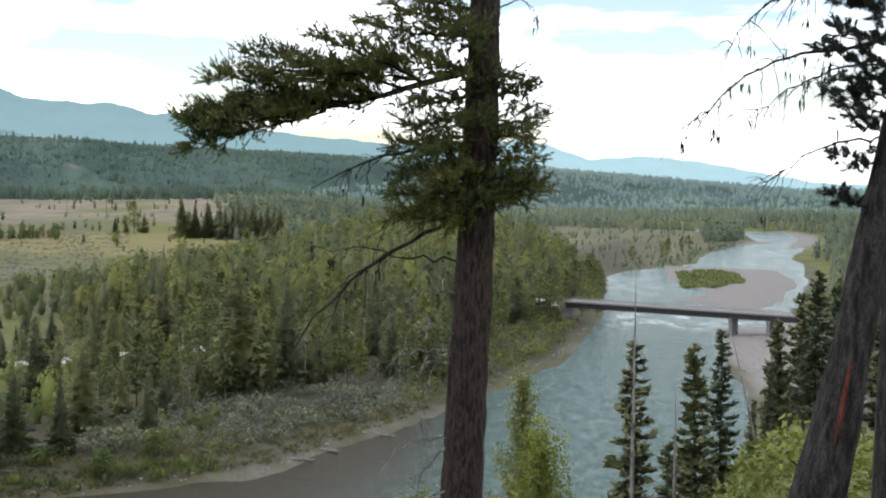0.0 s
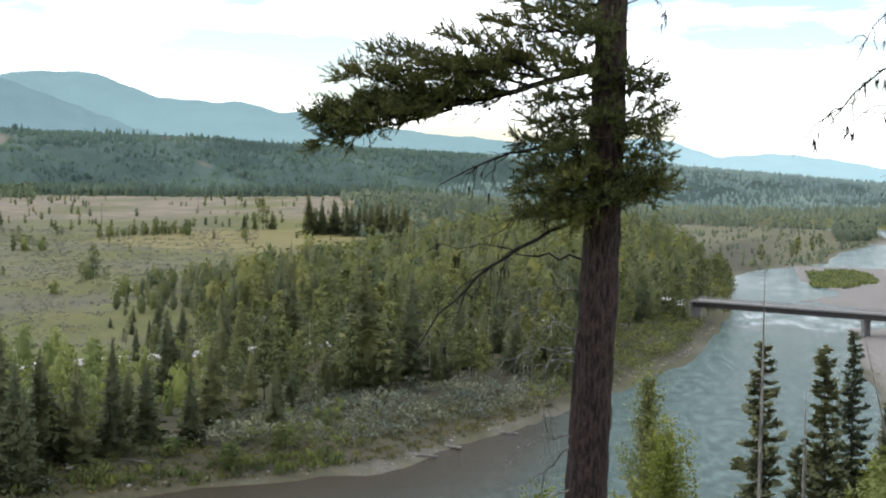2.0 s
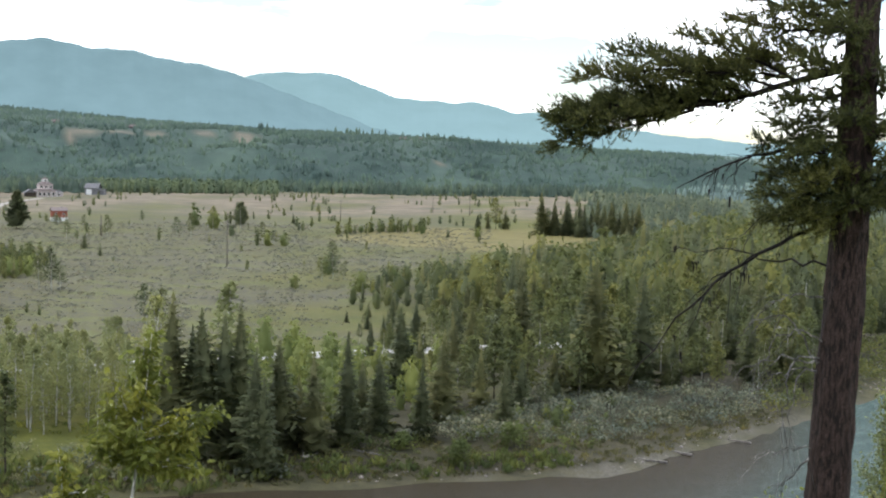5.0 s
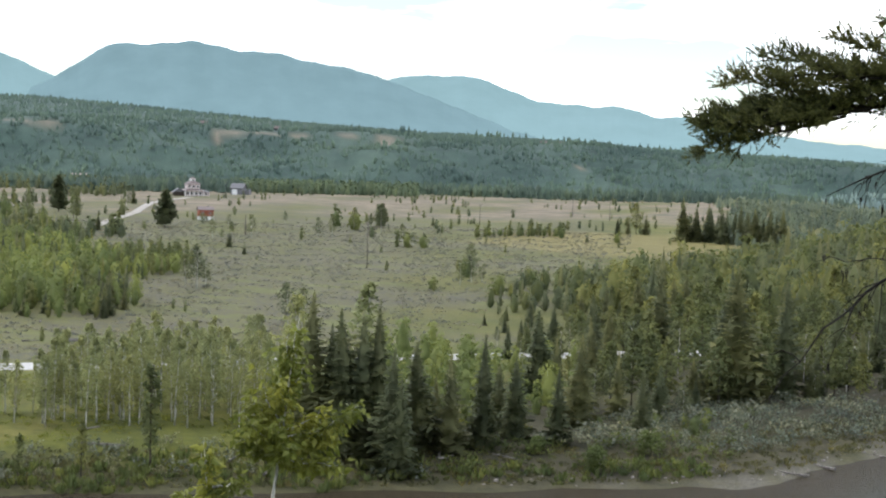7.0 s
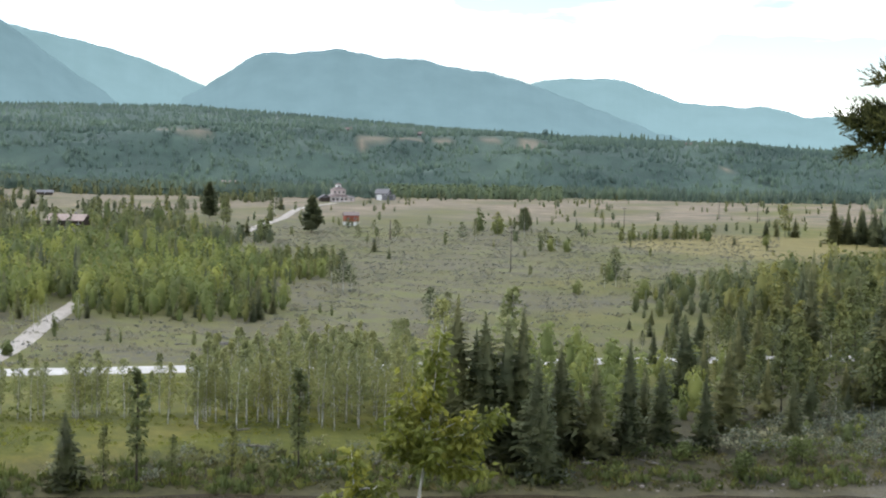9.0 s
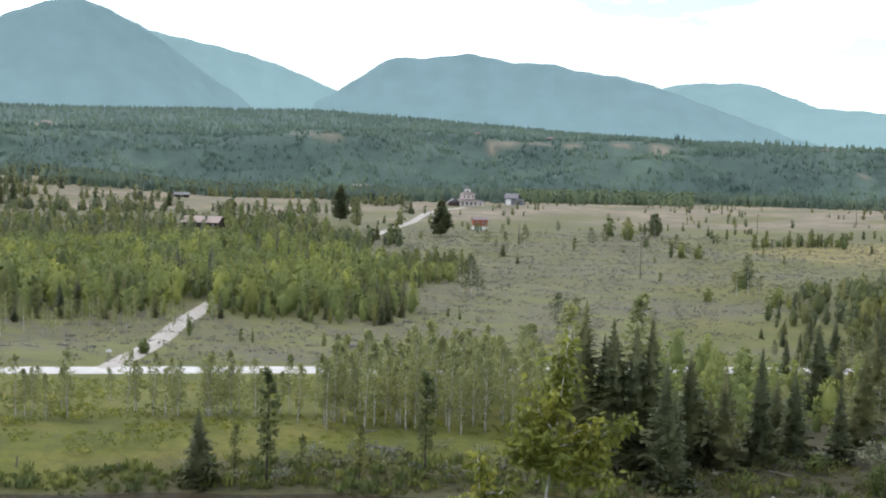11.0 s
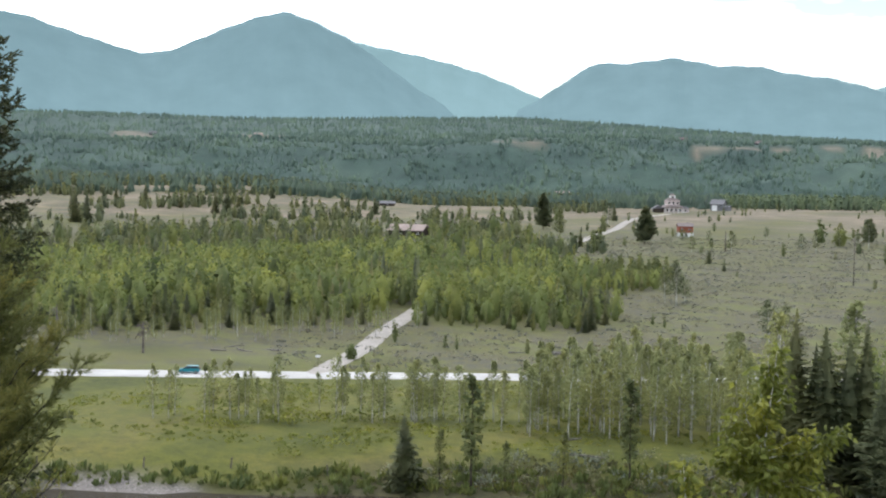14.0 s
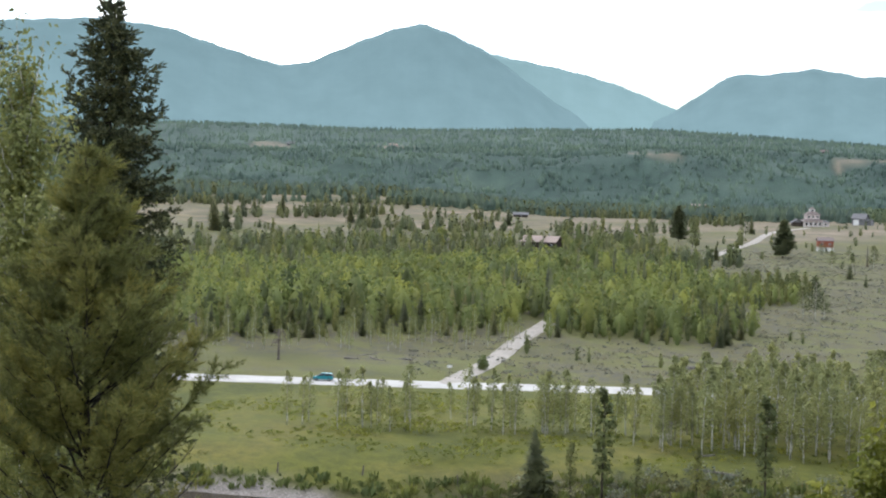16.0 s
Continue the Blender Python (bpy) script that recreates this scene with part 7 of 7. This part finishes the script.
def build_bridge():
    a, b = Vector((36.5, 392.3)), Vector((97.0, 350.2))
    d = (b - a).normalized()
    ln = (b - a).length
    br = thing("road_bridge", "long dark steel girder bridge with grey rails over the river", "bridge",
               at=pose((a.x + b.x) / 2, (a.y + b.y) / 2, 0, 0, 0, math.degrees(math.atan2(d.y, d.x))))
    bm_part("deck", box(0, 0, 6.35, ln, 5.4, 0.3, 0.03), M_CONCRETE, br, "pale concrete deck")
    bm_part("roadway", box(0, 0, 6.654, ln, 4.7, 0.05), M_PLANK, br, "pale dusty roadway")
    for y in (-1.9, 1.9):
        g = bm_part("girder", box(0, y, 4.95, ln - 1, 0.16, 1.4), M_GIRDER, br, "dark weathered steel girder")
        bm_part("flange", box(0, y, 4.85, ln - 1, 0.5, 0.08), M_GIRDER, g)
        for x in np.arange(-ln / 2 + 3, ln / 2 - 2, 3.4):
            bm_part("stiffener", box(float(x), y - 0.12 if y < 0 else y + 0.12, 4.95, 0.06, 0.1, 1.36), M_GIRDER, g)
    for y in (-2.62, 2.62):
        for x in np.arange(-ln / 2 + 0.4, ln / 2, 2.0):
            bm_part("post", box(float(x), y, 6.1, 0.14, 0.14, 1.45, 0.01), M_RAIL, br)
        for z in (6.98, 7.42):
            bm_part("rail", box(0, y - 0.1 if y < 0 else y + 0.1, z, ln, 0.08, 0.13, 0.015), M_RAIL, br, "grey weathered rail")
        bm_part("kerb", box(0, y * 0.96, 6.65, ln, 0.3, 0.2), M_PLANK, br)
    for x in (14.0, 24.6):
        for y in (-1.6, 1.6):
            bm_part("pier_column", moved(prism([(-0.55, -1.6), (0.55, -1.6), (0.45, 4.3), (-0.45, 4.3)], 1.0), pose(x, y, 0)), M_CONCRETE, br, "pale concrete pier column")
        bm_part("pier_cap", box(x, 0, 4.2, 1.3, 5.2, 0.7, 0.08), M_CONCRETE, br)
    for x in (-ln / 2 - 0.4, ln / 2 + 0.4):
        bm_part("abutment", box(x, 0, 0.6, 1.6, 6.4, 5.75, 0.06), M_CONCRETE, br, "pale concrete abutment")
    return br


build_bridge()


def facing(x, y, turn=0.0):
    """A pose on the land whose -y side looks towards the viewpoint."""
    return pose(x, y, float(land(x, y)) - 0.15, 0, 0, math.degrees(math.atan2(-x, y)) + turn)


def build_lodge():
    h = thing("lodge", "three-tiered pinkish lodge with hipped roofs and a cupola", "house", at=facing(-544, 892, 12))
    bm_part("wall", box(0, 0, 0, 13.5, 12, 4.2), M_SIDING, h)
    hip_roof(h, 0, 0, 4.2, 13.5, 12, 2.0, M_ROOFRED, 1.8, 0.62, "faded red lower roof")
    bm_part("wall", box(0, 0, 5.6, 9.6, 9, 3.4), M_SIDING, h)
    hip_roof(h, 0, 0, 9.0, 9.6, 9, 2.4, M_ROOFRED, 0.9, 0.4, "faded red upper roof")
    bm_part("cupola", box(0, 0, 10.8, 3.6, 3.6, 2.2), M_WHITE, h, "white cupola")
    hip_roof(h, 0, 0, 13.0, 3.6, 3.6, 1.6, M_ROOFRED, 0.5, 0.05)
    for x in (-6.9, -3.6, 0, 3.6, 6.9):
        bm_part("porch_post", box(x, -7.4, 0, 0.35, 0.35, 4.1), M_WHITE, h)
    for x in (-4.8, -1.7, 1.7, 4.8):
        window(h, x, -6.06, 1.1, 1.9, 2.0)
    for x in (-3.2, 0, 3.2):
        window(h, x, -4.56, 6.5, 1.8, 1.6)
    window(h, 0, -1.86, 11.3, 1.8, 1.2)
    bm_part("wing_wall", box(-10.5, 1, 0, 7, 8, 3.0), M_LOGWALL, h, "dark log wing")
    gable_roof(h, -10.5, 1, 3.0, 7, 8, 2.4, M_ROOFGREY, 0.8, 90)
    bm_part("wing_wall", box(9.6, 1, 0, 5.6, 8, 3.4), M_SIDING, h)
    hip_roof(h, 9.6, 1, 3.4, 5.6, 8, 1.4, M_ROOFGREY, 0.5, 0.4)
    window(h, 9.6, -3.06, 1.1, 1.6, 1.4)
    return h


def build_barn():
    h = thing("grey_barn", "grey two-storey barn with a white garage door", "house", at=facing(-540, 955, -18))
    bm_part("wall", box(0, 0, 0, 10, 9, 5.6), M_GREYWALL, h)
    gable_roof(h, 0, 0, 5.6, 10, 9, 3.2, M_ROOFGREY, 0.8)
    bm_part("garage_door", box(-1.8, -4.54, 0.1, 4.2, 0.14, 4.2, 0.03), M_WHITE, h, "white garage door")
    bm_part("lean_to", box(7.2, 0.5, 0, 4.2, 7, 3.2), M_GREYWALL, h)
    gable_roof(h, 7.2, 0.5, 3.2, 4.2, 7, 1.2, M_ROOFGREY, 0.5)
    window(h, 2.8, -4.56, 3.6, 1.4, 1.2)
    return h


def build_cabin(name, label, x, y, turn, lx, ly, wall_h, rise, wall_mat, roof_mat, lower=None, windows=2):
    h = thing(name, label, "house", at=facing(x, y, turn))
    z0 = 0.0
    if lower:
        bm_part("lower_wall", box(0, 0, 0, lx + 0.1, ly + 0.1, 2.2), lower, h, "white lower wall")
        z0 = 2.2
    bm_part("wall", box(0, 0, z0, lx, ly, wall_h), wall_mat, h)
    gable_roof(h, 0, 0, z0 + wall_h, lx, ly, rise, roof_mat, 0.5 if lower else 0.9)
    for i in range(windows):
        window(h, lx * ((i + 0.5) / windows - 0.5), -ly / 2 - 0.06, z0 + wall_h * 0.35, 1.2, 1.1)
    bm_part("door", box(lx * 0.02, -ly / 2 - 0.05, z0 if not lower else 0.1, 1.0, 0.1, 2.0, 0.02), M_LOGWALL, h)
    bm_part("chimney", box(lx * 0.2, 0.6, z0 + wall_h + rise * 0.6, 0.8, 0.8, rise * 0.8), M_CONCRETE, h)
    return h


build_lodge()
build_barn()
build_cabin("red_cabin", "small red-brown cabin on a white lower storey", -376, 630, 8, 7.6, 6.5, 3.4, 1.5, M_REDWALL, M_ROOFRED, M_WHITE)
build_cabin("log_house", "long low dark log house with a pinkish tan metal roof", -478, 524, -24, 19, 9.5, 3.6, 2.6, M_LOGWALL, M_ROOFTAN, None, 4)
build_cabin("orange_house", "orange-brown house with a pale roof beyond the wood", -461, 284, 10, 9, 8, 3.4, 2.0, M_ORANGE, M_WHITE, None, 2)
build_cabin("far_shed", "low shed with a grey roof on the plain", -734, 779, 5, 11, 6, 2.4, 1.4, M_LOGWALL, M_ROOFGREY, None, 1)
build_cabin("far_shed", "pale-roofed shed at the forest's edge", -905, 1116, 0, 16, 8, 3, 1.6, M_GREYWALL, M_WHITE, None, 1)
build_cabin("far_shed", "pale-roofed shed beside the far pines", -868, 1198, 0, 15, 8, 3, 1.6, M_GREYWALL, M_ROOFTAN, None, 1)
for a, dd, roof in ((-16.75, 2235, M_ROOFRED), (-16.1, 2250, M_ROOFRED), (-48.7, 2020, M_ROOFTAN), (-53.0, 2070, M_ROOFGREY), (-31.0, 1880, M_ROOFRED), (-28.0, 1890, M_ROOFRED), (-13.0, 1400, M_WHITE)):
    build_cabin("hill_house", "small far house in a clearing on the terrace", dd * math.sin(radians(a)), dd * math.cos(radians(a)), 0, 11, 6, 3.0, 2.2, M_GREYWALL, roof, None, 2)


def build_car():
    """A small teal hatchback on the road."""
    M_TEAL, n, l, b = material("teal_car_paint", 0.25, 0.3)
    b.inputs["Base Color"].default_value = (0.03, 0.2, 0.24, 1)
    M_TYRE = simple("black_tyre_rubber", (0.0093, 0.0093, 0.0093), (0.0186, 0.0186, 0.0186), 5, 0.9)
    ang = math.degrees(math.atan2(120, 134))
    car = thing("car", "teal hatchback car on the gravel road", "car", at=pose(-211.2, 168.0, float(land(-211.2, 168.0)) + 0.2, 0, 0, ang + 180))

    def body(pts, width, inset):
        bm = bmesh.new()
        rows = []
        for y, k in ((-width / 2, 1), (-width / 2 + 0.12, 0), (width / 2 - 0.12, 0), (width / 2, 1)):
            rows.append([bm.verts.new((x * (1 - 0.015 * k), y, z - (inset * k if z > 0.8 else 0))) for x, z in pts])
        n_p = len(pts)
        for r, s in zip(rows, rows[1:]):
            for i in range(n_p):
                j = (i + 1) % n_p
                bm.faces.new((r[i], r[j], s[j], s[i]))
        bm.faces.new(rows[0][::-1])
        bm.faces.new(rows[-1])
        bmesh.ops.recalc_face_normals(bm, faces=bm.faces[:])
        return bm

    bm_part("body", body([(-2.05, 0.35), (-2.1, 0.7), (-2.0, 0.98), (-1.0, 1.0), (1.0, 0.98), (2.0, 0.78), (2.12, 0.55), (2.05, 0.3)], 1.72, 0.05), M_TEAL, car, "teal painted body")
    bm_part("cabin", body([(-2.0, 0.97), (-1.7, 1.46), (-0.2, 1.52), (0.45, 1.45), (1.25, 0.96)], 1.5, 0.03), M_PANE, car, "dark window glass")
    bm_part("roof", body([(-1.78, 1.44), (-1.6, 1.5), (-0.2, 1.56), (0.4, 1.49), (0.5, 1.43)], 1.46, 0.02), M_TEAL, car)
    for x in (-1.3, 1.3):
        for y in (-0.8, 0.8):
            w = part("wheel", mesh_from("wheel", *tube([(x, y - 0.1, 0.31), (x, y + 0.1, 0.31)], [0.31, 0.31], 18), M_TYRE, False), car)
            part("rim", mesh_from("rim", *tube([(x, y - 0.112, 0.31), (x, y + 0.112, 0.31)], [0.19, 0.19], 12), M_RAIL, False), w)
    for y in (-0.6, 0.6):
        bm_part("headlight", box(2.03, y, 0.58, 0.12, 0.34, 0.14, 0.02), M_WHITE, car)
        bm_part("tail_light", box(-2.06, y, 0.72, 0.08, 0.22, 0.26, 0.02), M_REDWALL, car)
    for y in (-0.755, 0.755):
        bm_part("pillar", box(-0.35, y, 0.97, 0.1, 0.03, 0.5), M_TEAL, car)
    return car


build_car()


def pole(x, y, h, r, label, arm=True, name="utility_pole"):
    t = thing(name, label, "pole", "poles on the plain", at=pose(x, y, float(land(x, y)) - 0.2, 0, 0, 35))
    part("shaft", mesh_from("shaft", *tube([(0, 0, 0), (0, 0, h * 0.5), (0.05, 0, h)], [r, r * 0.85, r * 0.65], 8), M_POLE, True), t)
    if arm:
        bm_part("crossarm", box(0, 0.12, h - 0.9, 2.4, 0.12, 0.14), M_POLE, t)
        for s in (-1, 1):
            part("insulator", mesh_from("insulator", *tube([(s, 0.12, h - 0.76), (s, 0.12, h - 0.6)], [0.06, 0.04], 6), M_WHITE), t)
    return t


pole(-198.2, 444, 17, 0.2, "tall weathered utility pole on the flats")
pole(-307.3, 550.6, 9.5, 0.34, "dark thick broken trunk standing on the flats", False, "standing_trunk")
for x, y in ((-246.7, 702.6), (-236.8, 856.1), (-203, 819.8), (-150, 980)):
    pole(x, y, 12, 0.18, "far weathered utility pole on the plain")


def build_sign():
    t = thing("road_sign", "small white oval sign on a post at the junction", "sign", at=facing(-203.2, 195.1))
    bm_part("post", box(0, 0, 0, 0.12, 0.12, 2.2, 0.01), M_POLE, t)
    v, f = tube([(0, -0.12, 0), (0, -0.07, 0)], [0.62, 0.62], 18)
    part("board", mesh_from("board", v * (1, 1, 0.45) + (0, 0, 1.95), f, M_WHITE), t, "white oval board")
    return t


build_sign()
g_post = np.random.default_rng(4)
for x, y in ((-165.3, 104.9), (-153.8, 114.3), (-144.8, 122.4), (-132.6, 129.4), (-172, 98)):
    t = thing("fence_post", "old grey fence post in the meadow", "post", "old fence posts", at=pose(x, y, float(land(x, y)) - 0.2, float(g_post.uniform(-6, 6)), float(g_post.uniform(-6, 6)), 0))
    part("shaft", mesh_from("shaft", *tube([(0, 0, 0), (0.01, 0, 0.8), (0, 0.01, 1.7)], [0.12, 0.11, 0.09], 7, 0.1, g_post), M_POLE), t)


def dead_tree(x, y, h, seed, label):
    """A dead conifer with drooping bare limbs."""
    g = np.random.default_rng(seed)
    t = thing("dead_tree", label, "dead tree", at=pose(x, y, float(land(x, y)) - 0.2))
    part("trunk", mesh_from("trunk", *tube([(0, 0, 0), (0.05, 0, h * 0.5), (0.1, 0, h)], [0.3, 0.25, 0.08], 7, 0.1, g), M_POLE), t)
    for i in range(22):
        s, a, ln = g.uniform(0.55, 0.98), g.uniform(0, 6.28), g.uniform(0.8, 2.0)
        o = np.array((0.1 * s, 0, h * s))
        part("limb", mesh_from("limb", *tube([o, o + (math.cos(a) * ln * 0.6, math.sin(a) * ln * 0.6, 0.1), o + (math.cos(a) * ln, math.sin(a) * ln, -0.9)], [0.11, 0.08, 0.04], 4), M_POLE if h < 8 else M_DEADWOOD), t)
    return t


dead_tree(-243.9, 181.2, 7.2, 1, "dark dead tree with drooping limbs by the road")
dead_tree(-250.8, 163.9, 11.5, 2, "bleached dead tree with many bare limbs")
dead_tree(-268, 160, 9, 5, "bleached dead tree beside the wood")


def log(x, y, turn, length, r, seed, label):
    g = np.random.default_rng(seed)
    z = float(land(x, y))
    t = thing("fallen_log", label, "log", "driftwood and fallen logs", at=pose(x, y, z + r * 0.6, 0, float(g.uniform(-4, 4)), turn))
    k = np.linspace(-0.5, 0.5, 7)
    part("stem", mesh_from("stem", *tube(np.stack([k * length, 0.06 * length * np.sin(k * 3 + seed), 0 * k], 1), r * (1.1 - 0.6 * (k + 0.5)), 7, 0.1, g), M_DEADWOOD), t)
    for i in range(3):
        o, a = np.array((length * g.uniform(-0.4, 0.4), 0, 0)), g.uniform(0, 3.1)
        part("stub", mesh_from("stub", *tube([o, o + (0.3, math.cos(a) * 0.9, math.sin(a) * 0.9)], [r * 0.4, r * 0.15], 4), M_DEADWOOD), t)
    return t


g_log = np.random.default_rng(12)
log(-32.6, 191.4, 48, 4.5, 0.16, 1, "bleached driftwood log on the shore")
log(-31.4, 202.8, 75, 3.5, 0.16, 2, "bleached driftwood log in the grass")
for x, y in ((-181.4, 249.7), (-186.7, 241.2), (-177.3, 247.3), (-180, 252), (-183, 247), (-236, 196), (-232, 200), (-228, 205), (-118, 166), (-95, 172), (-88, 168), (-92, 163), (-110, 158), (-86, 161), (-240, 204),
             (-22, 199), (-18, 207), (-10, 219), (-205, 268), (-60, 182), (-66, 178)):
    log(x, y, float(g_log.uniform(0, 180)), float(g_log.uniform(3, 7)), float(g_log.uniform(0.12, 0.24)), int(g_log.integers(1000)), "bleached fallen log in the grass")

# the round green bush on the shore and the small white tank by the cabin
for x, y, h, sp, seed, lab in ((-46, 183.6, 4.6, 2.4, 1, "round bright green willow bush at the water's edge"), (-40.5, 193, 4.2, 2.0, 2, "leafy green bush on the shore"), (-56, 186, 2.4, 2.2, 3, "low green bush on the shore"),
                               (-366, 611, 6, 3.4, 4, "round green bush before the cabin"), (-204, 206, 3.6, 1.6, 5, "leafy bush beside the junction")):
    t = thing("bush", lab, "bush", at=pose(x, y, float(land(x, y)) - 0.1))
    part("foliage", mesh_from("foliage", *bush_arrays(400 + seed, h, sp, 700, 0.24), M_SHRUB), t)
    part("stem", mesh_from("stem", *tube([(0, 0, -0.2), (0.05, 0, h * 0.3), (0.1, 0.1, h * 0.6)], [0.12, 0.08, 0.03], 5), M_BARK), t)
tank = thing("white_tank", "small white rounded tank beside the cabin", "tank", at=pose(-370, 618, float(land(-370, 618)) - 0.1))
part("shell", mesh_from("shell", *tube([(-1.2, 0, 1.2), (-0.9, 0, 1.2), (0.9, 0, 1.2), (1.2, 0, 1.2)], [0.5, 0.95, 0.95, 0.5], 16), M_WHITE, True), tank)
part("cradle", mesh_from("cradle", *tube([(-0.6, 0, 0), (-0.6, 0, 0.6)], [0.3, 0.3], 6), M_CONCRETE), tank)
